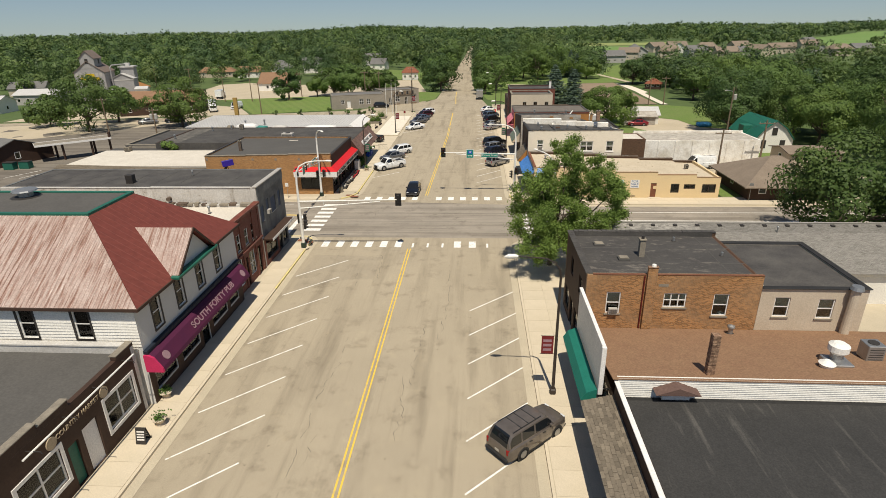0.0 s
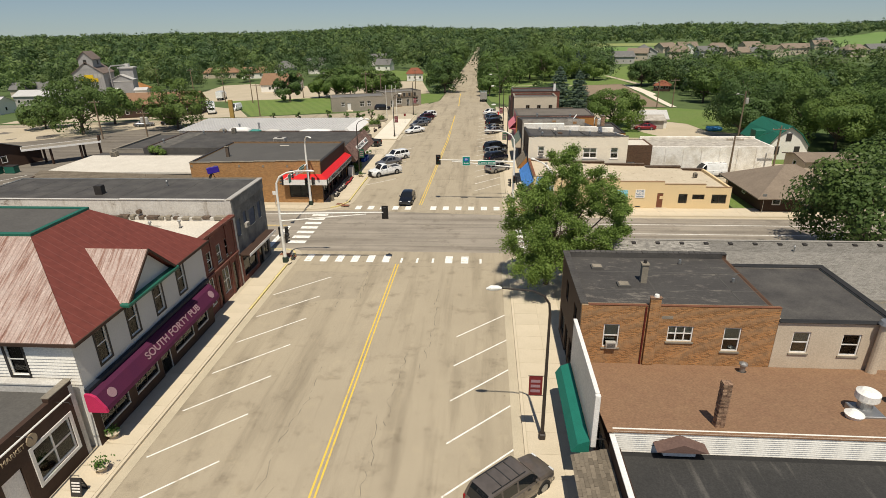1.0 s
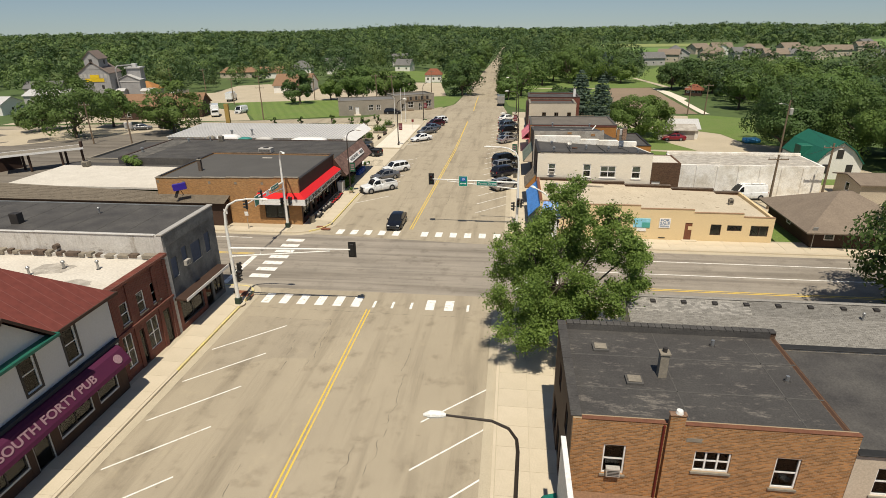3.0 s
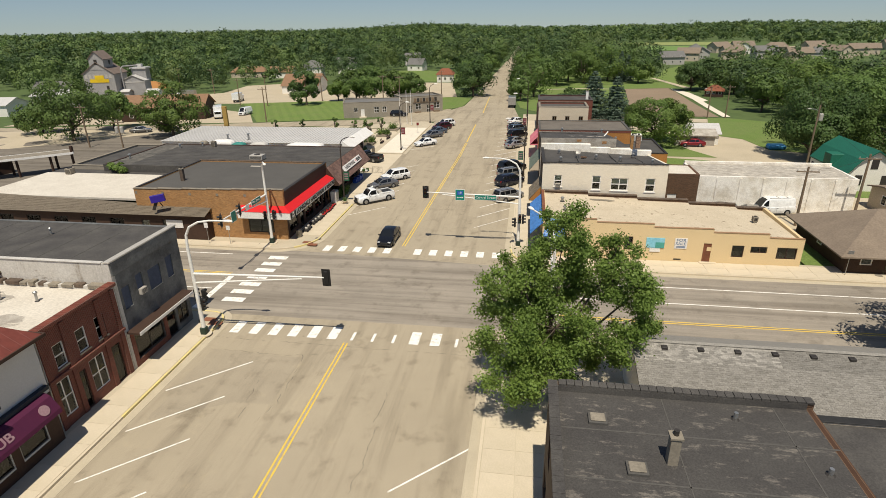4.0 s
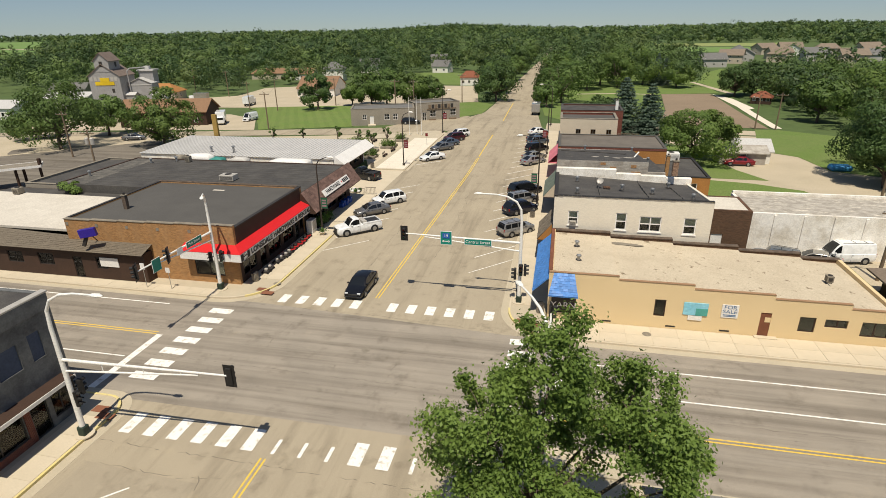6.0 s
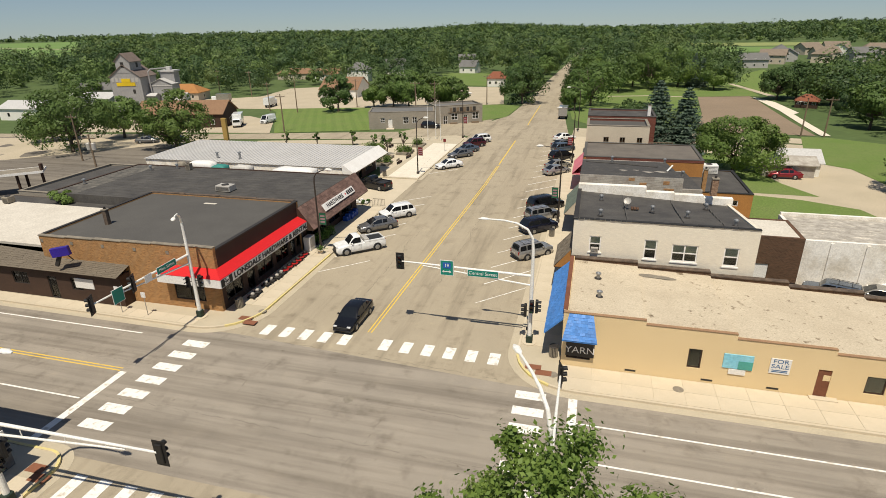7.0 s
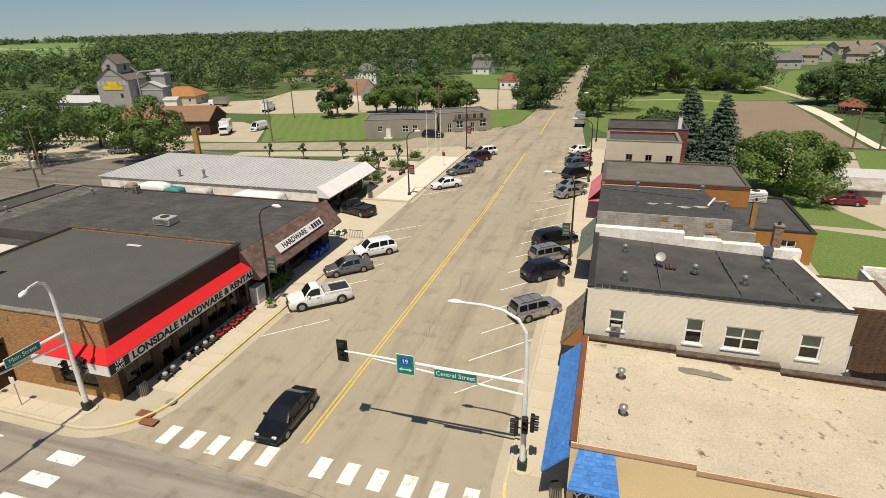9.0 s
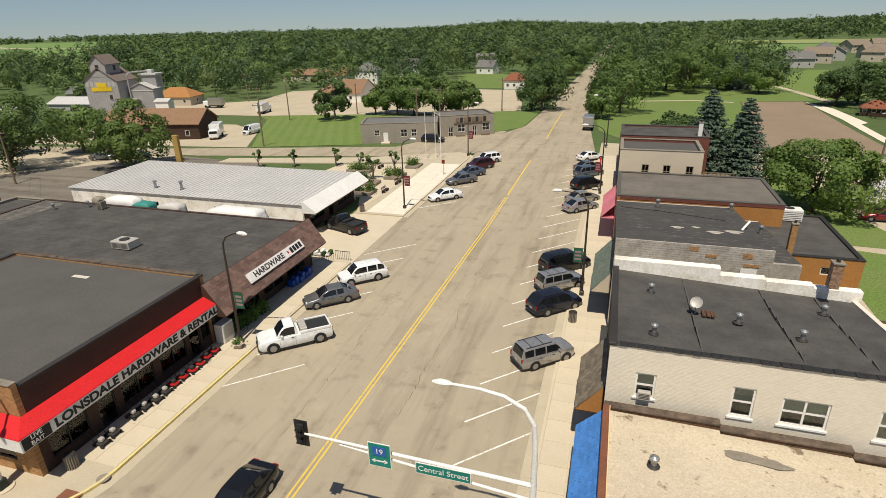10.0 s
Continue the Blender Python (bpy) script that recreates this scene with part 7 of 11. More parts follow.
for (nm, lab, m, y0, y1) in (("shake_canopy", "brown shake canopy over a shop front", M["shake_grey"], 84.4, 89.5), ("green_canopy", "grey-green sloping canopy over a shop front", M["stucco_grey"], 99.0, 106.5)):
    ob = thing(nm, lab, "canopy", (14.4, (y0 + y1) / 2, 2.6))
    slope_boards(ob, "shingle", (13.55, y0, 2.6), (13.55, y1, 2.6), (14.998, y0, 4.32), (14.998, y1, 4.32), 9, 16, m if m is M["shake_grey"] else mat("grey_green_shingle", (0.16, 0.19, 0.15), (0.12, 0.145, 0.115), random=0.1), pieces=True)
    for y in (y0, y1 - 0.08):
        bm = bmesh.new()
        v = [bm.verts.new((x, yy, z)) for yy in (y, y + 0.08) for x, z in ((13.57, 2.55), (14.94, 2.55), (14.94, 4.26))]
        bm.faces.new(v[:3]), bm.faces.new(v[5:2:-1])
        for i, j in ((0, 1), (1, 2), (2, 0)):
            bm.faces.new((v[i], v[j], v[j + 3], v[i + 3]))
        part("cheek", bm, M["orange_paint"] if y0 < 90 else M["stucco_grey"], ob)
    part("soffit", boxes((13.56, 14.999, y0, y1, 2.48, 2.54)), M["brown_dark"], ob)

# behind the cream building: a dark brick block and a long whitewashed wall
db = shell("dark_brick_block", "low dark brown brick block with a white door", "building", 29.02, 34.2, 89.5, 94.6, 4.85, M["brick_dark"], M["roof_white"], roof_drop=0.05, holes={"S": [(30.7, 31.8, 0.1, 2.3)]})
bm = bmesh.new()
face_box(bm, "S", 89.5, 30.72, 31.78, 0.1, 2.28, -0.08, 0.12)
part("door", bm, M["white"], db, "white painted door")
ww = shell("whitewashed_shed", "long whitewashed shed with patchy flat roof", "building", 34.22, 52.6, 90.4, 97.5, 4.45, M["whitewash"], M["roof_patchy"], roof_drop=0.02)
part("parapet", boxes((34.3, 52.6, 97.2, 97.5, 4.452, 4.75), bevel=0.02), M["whitewash"], ww, "white painted rear parapet")
for k in range(6):
    part("pilaster", boxes((36.5 + k * 2.7, 36.75 + k * 2.7, 90.3, 90.398, 0.1, 4.3)), M["whitewash"], ww)
# the row of shops further north
def sloped_shop(name, label, x0, x1, y0, y1, hs, hn, mats, roof, roof_label):
    """A shop whose flat roof falls from hs at its southern wall to hn at the northern one."""
    ob = thing(name, label, "shop", ((x0 + x1) / 2, (y0 + y1) / 2, 0))
    wall(ob, "S", y0, x0, x1, 0, hs + 0.03, mats["S"])
    wall(ob, "N", y1, x0, x1, 0, hn - 0.02, mats["N"])
    for side, xa, xb in (("W", x0, x0 + 0.3), ("E", x1 - 0.3, x1)):
        bm = bmesh.new()
        q = [(y0 + 0.3, 0), (y1 - 0.3, 0), (y1 - 0.3, hn - 0.2), (y0 + 0.3, hs - 0.2)]
        a, b = [bm.verts.new((xa, y, z)) for y, z in q], [bm.verts.new((xb, y, z)) for y, z in q]
        bm.faces.new(a), bm.faces.new(b[::-1])
        for i in range(4):
            j = (i + 1) % 4
            bm.faces.new((a[i], a[j], b[j], b[i]))
        part("wall", bm, mats[side], ob)
    bm = bmesh.new()
    q = [(x0 - 0.02, y0 + 0.302, hs), (x1 + 0.05, y0 + 0.302, hs), (x1 + 0.05, y1 - 0.302, hn), (x0 - 0.02, y1 - 0.302, hn)]
    v = [bm.verts.new(p) for p in q] + [bm.verts.new((p[0], p[1], p[2] - 0.2)) for p in q]
    for f in ((0, 1, 2, 3), (7, 6, 5, 4), (0, 4, 5, 1), (1, 5, 6, 2), (2, 6, 7, 3), (3, 7, 4, 0)):
        bm.faces.new([v[i] for i in f])
    part("roof", bm, roof, ob, roof_label)
    return ob


n2 = sloped_shop("black_roofed_shop", "old shop with weathered board side wall and black roof", FR, 25.2, 98, 113.8, 7.35, 5.5, {"S": M["grey_boards"], "N": M["grey_boards"], "W": M["brown_dark"], "E": M["grey_boards"]}, M["roof_worn"], "black tar roof with white repairs")
for k in range(24):
    part("board", boxes((15.02, 25.18, 97.955, 97.997, 3.4 + 0.17 * k, 3.555 + 0.17 * k)), M["grey_boards"], n2)
for a in ((19.9, 20.5, 7.0, 7.3), (21.0, 21.7, 6.6, 6.85), (23.3, 23.9, 6.75, 7.1), (23.4, 24.4, 6.15, 6.35)):
    part("bare_brick", boxes((a[0], a[1], 97.93, 97.953, a[2], a[3])), M["brick_orange"], n2, "patch of bare orange brick")
part("boarded_window", boxes((23.3, 24.3, 97.925, 97.953, 4.9, 6.0)), M["white"], n2, "pale boarded-up window")
bm = bmesh.new()
tube(bm, [(15.4, 110.6, 5.92), (18.5, 109.9, 6.0), (23.6, 107.4, 6.29)], [0.12, 0.14, 0.1], 6)
part("roof_fold", bm, M["roof_black"], n2, "raised fold in the roofing")
bm = bmesh.new()
for x, y, w in ((19.6, 103.4, 0.9), (21.0, 103.9, 0.6), (22.2, 102.6, 1.1), (23.6, 103.2, 1.2)):
    zz = 7.35 - (y - 98.3) * 1.85 / 15.2 + 0.012
    poly(bm, [(x + w * (0.5 + 0.2 * math.sin(3 * a)) * math.cos(a), y + 0.45 * w * math.sin(a), zz - 0.45 * w * math.sin(a) * 0.1217) for a in (math.tau * j / 11 for j in range(11))])
part("roof_repair", bm, M["roof_patchy"], n2, "pale sealant repairs on the roofing")
n1 = sloped_shop("rear_wing", "black-roofed rear wing with a grey board wall", 25.26, 27.4, 99.5, 113.0, 5.9, 4.6, {"S": M["grey_boards"], "N": M["grey_boards"], "W": M["grey_boards"], "E": M["grey_boards"]}, M["roof_worn"], "black tar roof")
oa = shell("orange_annex", "low orange painted annex with a black roof", "building", 27.5, 34.7, 108.6, 120.2, 3.2, M["orange_paint"], M["roof_black"], roof_drop=0.06, holes={"S": [(31.7, 33.2, 1.7, 2.4)]}, coping=M["black_rubber"])
window(oa, "S", 108.6, 31.7, 33.2, 1.7, 2.4, M["white"], bars=(2, 1))
roof_unit(31.3, 118.6, 3.15, 2.2, 1.3, 1.2, "pale air unit at the back of a black roof", M["pole_white"])
for x, y, z in ((18.6, 111.6, 5.75), (25.0, 112.9, 5.4), (26.6, 108.2, 5.05)):
    vent_pipe(x, y, z, 0.6, 0.13)
bm = bmesh.new()
tube(bm, [(24.3, 104.2, 6.6), (24.9, 104.9, 7.15)], 0.09, 8)
part("loose_pipe", bm, M["pole_white"], n2, "pale pipe leaning on the roof")
chimney(29.2, 108.9, 3.0, 5.9, 0.45, 0.45, M["brick_tan"], "slim tan brick chimney above a rear wing", cap=True)
n3 = shell("orange_shop", "low shop with orange painted side and grey roof", "shop", FR, 30.2, 116.1, 126, 5.3, {"S": M["orange_paint"], "N": M["orange_paint"], "W": M["pink_trim"], "E": M["orange_paint"]}, M["roof_dusty"], roof_drop=0.04, coping=M["roof_grey"])
part("fascia", boxes((FR + 0.3, 30.2, 116.06, 116.098, 4.98, 5.3)), M["brick_red"], n3, "dull red board under the roof edge")
pa = thing("pink_awning", "faded pink and red striped shop awning", "awning", (14.4, 120.5, 3))
slope_boards(pa, "slat", (13.6, 116.6, 2.7), (13.6, 124.6, 2.7), (14.93, 116.6, 4.1), (14.93, 124.6, 4.1), 2, 12, M["pink_trim"], pieces=True)
part("soffit", boxes((13.6, 14.9, 116.6, 124.6, 2.58, 2.68)), M["pink_trim"], pa)
c2w = [(17.6, 18.4, 4.3, 5.8), (20.0, 20.8, 4.3, 5.8), (22.5, 23.3, 4.3, 5.8)]
n4 = shell("tall_cream_shop", "two-storey cream rendered shop with three narrow windows", "shop", FR, 24.2, 128, 134.9, 7.5, {"S": M["render_beige"], "N": M["brick_red"], "W": M["brown_dark"], "E": M["render_beige"]}, M["roof_grey"], roof_drop=0.3, holes={"S": c2w}, coping=M["stone"])
for a in c2w:
    window(n4, "S", 128, *a, M["stone"], bars=(2, 2), sill=M["stone"])
n5 = shell("red_brick_shop", "two-storey dark red brick shop with black roof", "shop", FR, 25.6, 135, 143, 7.9, M["brick_red"], M["roof_black"], roof_drop=0.2, coping=M["roof_black"])
n6 = shell("far_shop", "low black-roofed shop beside spruce trees", "shop", FR, 24.6, 143.1, 156, 4.6, M["brown_dark"], M["roof_black"], roof_drop=0.1)
chimney(24.6, 137, 7.7, 9.4, 0.5, 0.5, M["white"], "white painted chimney on a black roof")
dk = thing("wooden_deck", "small weathered wooden roof deck with rails", "deck", (26, 128.5, 4))
for k in range(8):
    part("baluster", boxes((24.4 + k * 0.45, 24.48 + k * 0.45, 127.7, 127.78, 4.3, 5.2)), M["wood_pole"], dk)
part("rail", boxes((24.3, 27.7, 127.68, 127.8, 5.2, 5.28)), M["wood_pole"], dk)
part("deck_floor", boxes((24.3, 27.7, 127.65, 131, 4.15, 4.298)), M["wood_pole"], dk)
part("post", boxes((27.5, 27.65, 130.8, 130.95, 0, 4.15), (24.35, 24.5, 130.8, 130.95, 0, 4.15)), M["wood_pole"], dk)


# ---- trees ----
def leaf_mat(name, dark, light, trans=0.3, drift=0.07, fleck=0.3):
    """Leaves: a mild change from leaf to leaf and a slow one from tree to tree."""
    m = bpy.data.materials.new(name)
    m.use_nodes = True
    n, l = m.node_tree.nodes, m.node_tree.links
    b = n["Principled BSDF"]
    b.inputs["Roughness"].default_value, b.inputs["Specular IOR Level"].default_value = 0.55, 0.25
    geo, oi, mx, tc, no = n.new("ShaderNodeNewGeometry"), n.new("ShaderNodeObjectInfo"), n.new("ShaderNodeMix"), n.new("ShaderNodeTexCoord"), n.new("ShaderNodeTexNoise")
    mx.data_type = "RGBA"
    mx.inputs["A"].default_value, mx.inputs["B"].default_value = (*dark, 1), (*light, 1)
    no.inputs["Scale"].default_value, no.inputs["Detail"].default_value = drift, 2
    l.new(tc.outputs["Object"], no.inputs["Vector"])
    av, sp = n.new("ShaderNodeMath"), n.new("ShaderNodeMapRange")
    av.operation = "MULTIPLY_ADD"
    av.inputs[1].default_value = fleck
    sp.inputs["From Min"].default_value, sp.inputs["From Max"].default_value, sp.inputs["To Min"].default_value, sp.inputs["To Max"].default_value = 0.36, 0.64, 0.0, 1.0 - fleck
    l.new(no.outputs["Fac"], sp.inputs["Value"]), l.new(geo.outputs["Random Per Island"], av.inputs[0]), l.new(sp.outputs[0], av.inputs[2]), l.new(av.outputs[0], mx.inputs["Factor"])
    hs, mr = n.new("ShaderNodeHueSaturation"), n.new("ShaderNodeMapRange")
    mr.inputs["To Min"].default_value, mr.inputs["To Max"].default_value = 0.85, 1.2
    l.new(oi.outputs["Random"], mr.inputs["Value"]), l.new(mr.outputs[0], hs.inputs["Value"])
    l.new(mx.outputs["Result"], hs.inputs["Color"])
    l.new(hs.outputs["Color"], b.inputs["Base Color"])
    tr, mix = n.new("ShaderNodeBsdfTranslucent"), n.new("ShaderNodeMixShader")
    l.new(hs.outputs["Color"], tr.inputs["Color"])
    mix.inputs[0].default_value = trans
    l.new(b.outputs[0], mix.inputs[1]), l.new(tr.outputs[0], mix.inputs[2])
    l.new(mix.outputs[0], n["Material Output"].inputs["Surface"])
    return m


M["leaf"] = leaf_mat("broad_leaves", (0.07, 0.122, 0.03), (0.15, 0.215, 0.055))
M["leaf_bright"] = leaf_mat("light_broad_leaves", (0.092, 0.155, 0.034), (0.19, 0.262, 0.062), 0.34)
M["leaf_dark"] = leaf_mat("dark_broad_leaves", (0.048, 0.09, 0.026), (0.105, 0.158, 0.044))
M["leaf_grey"] = leaf_mat("grey_green_leaves", (0.12, 0.145, 0.07), (0.20, 0.225, 0.12))
M["leaf_corner"] = leaf_mat("sunlit_street_tree_leaves", (0.105, 0.17, 0.034), (0.225, 0.31, 0.07), 0.42, 0.4, 0.55)
M["needle"] = leaf_mat("blue_green_needles", (0.045, 0.078, 0.048), (0.12, 0.165, 0.115), 0.15)
M["bark"] = mat("grey_brown_bark", (0.13, 0.10, 0.075), (0.09, 0.07, 0.05), rough=0.95, big=3, fine=15, bump=0.6)
rng = np.random.default_rng(7)


def leaf_cards(centres, size, rng, out=None, spread=0.75):
    """Small leaf sprays, four corners each, at the centres; their faces lean along `out` where it is given, else any way."""
    n = len(centres)
    c = rng.normal(size=(n, 3))
    c /= np.linalg.norm(c, axis=1, keepdims=True)
    if out is not None:
        c = c * spread + out
        c /= np.linalg.norm(c, axis=1, keepdims=True)
    a = rng.normal(size=(n, 3))
    a -= c * (a * c).sum(1, keepdims=True)
    a /= np.linalg.norm(a, axis=1, keepdims=True)
    b = np.cross(c, a)
    s = size * rng.uniform(0.6, 1.3, size=(n, 1))
    pts = np.stack([centres - a * s * 0.6, centres - b * s * 0.36 - c * s * 0.1, centres + a * s * 0.6, centres + b * s * 0.36 - c * s * 0.1], 1)
    return pts.reshape(-1, 3)


def cards_mesh(name, pts, material):
    n = len(pts) // 4
    me = bpy.data.meshes.new(name)
    me.vertices.add(4 * n), me.loops.add(4 * n), me.polygons.add(n)
    me.vertices.foreach_set("co", pts.astype(np.float32).ravel())
    me.loops.foreach_set("vertex_index", np.arange(4 * n, dtype=np.int32))
    me.polygons.foreach_set("loop_start", np.arange(0, 4 * n, 4, dtype=np.int32))
    me.update(calc_edges=True)
    me.materials.append(material)
    return me


def crown_points(h, r, base, clumps, per, rng, spread=0.34, flat=0.85):
    """Leaf centres over an uneven crown between base and h: rounded boughs, each a dome of leaves with dark gaps between; and the way each leaf faces."""
    mid, half = base + (h - base) * 0.46, (h - base) * 0.54
    cs = []
    lean = rng.normal(size=(4, 3))
    bulge = rng.uniform(-0.24, 0.26, size=4)
    while len(cs) < clumps:
        v = rng.normal(size=3)
        v /= np.linalg.norm(v)
        if v[2] < -0.55 and rng.random() < 0.7:
            continue
        k = rng.uniform(0.62, 0.92) if rng.random() < 0.84 else rng.uniform(0.2, 0.6)
        k *= 1 + float((bulge * np.clip((lean @ v), 0, 1.4)).sum())
        kz = half * (0.86 if v[2] < 0 else 1.0)
        cs.append(np.array((v[0] * r * k, v[1] * r * k, mid + v[2] * kz * k)))
    out, face = [], []
    for c in cs:
        way = (c - np.array((0, 0, mid))) / np.array((r, r, half))
        rr = r * spread * rng.uniform(0.6, 1.2)
        u = rng.normal(size=(per, 3)) + way * 0.9 + np.array((0, 0, 0.35))
        u /= np.linalg.norm(u, axis=1, keepdims=True)
        out.append(c + u * rr * rng.uniform(0.62, 1.06, size=(per, 1)) * np.array((1, 1, flat)))
        face.append(u * 1.0 + way * 0.45)
    return np.array(cs), np.concatenate(out), np.concatenate(face)


def broad_tree(name, label, x, y, h, r, clumps=26, per=190, leaf=0.42, base=None, material=None, group="", rng=rng, z=None, loose=0.45):
    z = land(x, y) if z is None else z
    base, r = h * 0.22 if base is None else base, r * 1.14
    ob = thing(name, label, "tree", (x, y, z), group)
    cs, pts, face = crown_points(h, r, base, clumps, per, rng)
    bm = bmesh.new()
    tr = h * 0.022 + 0.06
    fork = max(base * 1.1, h * 0.24)
    bend = Vector((rng.uniform(-0.3, 0.3), rng.uniform(-0.3, 0.3), 0))
    tube(bm, [(0, 0, -0.1), (0.02, 0, 0.25), tuple(bend * 0.5 + Vector((0, 0, fork * 0.6))), tuple(bend + Vector((0, 0, fork))), tuple(bend * 1.2 + Vector((0, 0, h * 0.62)))], [tr * 1.5, tr * 1.1, tr, tr * 0.85, tr * 0.25], 9)
    for c in cs[:: max(1, len(cs) // 14)]:
        s = bend + Vector((0, 0, fork * rng.uniform(0.75, 1.25)))
        m = s.lerp(Vector(c), 0.5) + Vector((0, 0, -0.06 * h * rng.random()))
        tube(bm, [tuple(s), tuple(m), tuple(c)], [tr * 0.5, tr * 0.3, tr * 0.08], 5)
    trunk = part("trunk", bm, M["bark"], ob, smooth=True)
    trunk.matrix_parent_inverse = Matrix()
    crown = new("crown", cards_mesh("crown", leaf_cards(pts, leaf, rng, face, loose), material or M["leaf"]))
    crown.parent = ob
    return ob


def spruce(x, y, h, r, label, group=""):
    z = land(x, y)
    ob = thing("spruce", label, "tree", (x, y, z), group)
    bm = bmesh.new()
    tube(bm, [(0, 0, -0.1), (0, 0, h * 0.5), (0, 0, h * 0.97)], [0.2, 0.13, 0.03], 8)
    t = part("trunk", bm, M["bark"], ob)
    t.matrix_parent_inverse = Matrix()
    pts, face = [], []
    tiers = int(h * 2.1)
    for t in range(tiers):
        v = (t + 0.5 * rng.random()) / tiers
        zz = h * (0.04 + 0.95 * v)
        boughs = max(5, int(17 * (1 - v) + 5))
        for q in range(boughs):
            a = math.tau * (q + 0.5 * (t % 2)) / boughs + rng.uniform(-0.2, 0.2)
            reach = r * (1 - v) ** 0.8 * rng.uniform(0.72, 1.12) + 0.15
            m = 42
            u = rng.random(m) ** 0.62
            side = rng.normal(size=m) * (0.12 + 0.10 * reach * (1 - 0.6 * u))
            px, py = np.cos(a) * u * reach - np.sin(a) * side, np.sin(a) * u * reach + np.cos(a) * side
            pz = zz - 0.30 * u * reach + 0.20 * u * u * reach - np.abs(rng.normal(size=m)) * 0.14
            pts.append(np.stack([px, py, pz], 1))
            face.append(np.stack([np.cos(a) * 0.5 + 0 * u, np.sin(a) * 0.5 + 0 * u, 0.85 + 0 * u], 1))
    c = new("crown", cards_mesh("crown", leaf_cards(np.concatenate(pts), 0.34, rng, np.concatenate(face), 0.5), M["needle"]))
    c.parent = ob
    return ob


# the tree on the corner, close under the camera's way
def lobed_tree(x, y, lobes, rng):
    """A tree of several lobes, each (dx, dy, z, radius, half height, clumps)."""
    ob = thing("street_tree", "tall leafy green street tree on the corner pavement", "tree", (x, y, 0))
    bm = bmesh.new()
    tube(bm, [(0, 0, -0.1), (0.03, 0, 0.4), (0.1, 0.1, 1.8), (0.35, 0.1, 3.6), (0.8, 0.2, 6.5), (1.1, 0.3, 9.0)], [0.34, 0.25, 0.21, 0.18, 0.11, 0.03], 10)
    pts, face = [], []
    for dx, dy, zc, r, hh, n in lobes:
        dx, dy, zc, r, hh = dx * 1.22, dy * 1.1, zc * 1.1, r * 1.18, hh * 1.15
        s = Vector((0.3, 0.1, rng.uniform(2.2, 4.2)))
        e = Vector((dx, dy, zc))
        m = s.lerp(e, 0.5) + Vector((0, 0, -0.25))
        tube(bm, [tuple(s), tuple(m), tuple(e)], [0.11, 0.08, 0.03], 6)
        for k in range(int(n * 1.6)):
            v = rng.normal(size=3)
            v /= np.linalg.norm(v)
            c = np.array((dx, dy, zc)) + v * np.array((r, r, hh)) * rng.uniform(0.55, 1.15)
            if k % 3 == 0:
                tube(bm, [tuple(e), tuple(e.lerp(Vector(c), 0.6) + Vector((0, 0, 0.1))), tuple(c)], [0.035, 0.022, 0.008], 4)
            d = rng.normal(size=(360, 3)) * 0.5
            face.append(d * 0.7 + v * 0.3 + np.array((0, 0, 0.35)))
            pts.append(c + d * rng.uniform(0.38, 0.75) * np.array((1, 1, 0.9)))
    t = part("trunk", bm, M["bark"], ob, smooth=True)
    t.matrix_parent_inverse = Matrix()
    c = new("crown", cards_mesh("crown", leaf_cards(np.concatenate(pts), 0.15, rng, np.concatenate(face), 1.1), M["leaf_corner"]))
    c.parent = ob


lobed_tree(14.4, 50.0, [(0.8, 0.4, 9.2, 1.5, 1.9, 16), (-1.0, -0.2, 7.2, 1.8, 1.6, 16), (3.2, 0.6, 8.1, 1.7, 1.3, 14), (4.8, 0.4, 7.1, 1.5, 0.9, 11), (-1.4, -1.7, 4.5, 1.7, 1.5, 15), (0.6, -1.9, 5.5, 1.7, 1.6, 14),
                        (0.2, 1.8, 6.4, 1.8, 1.5, 14), (2.7, -1.4, 4.8, 1.7, 1.2, 12), (-0.9, -3.0, 3.2, 1.5, 1.1, 11), (1.6, -0.2, 3.4, 1.5, 0.9, 9), (4.6, -0.2, 5.5, 1.1, 0.7, 5), (-2.5, 0.6, 5.8, 1.1, 0.9, 6), (0.5, -2.9, 3.4, 1.5, 1.1, 10), (2.6, 1.6, 6.4, 1.5, 1.2, 8)], np.random.default_rng(21))
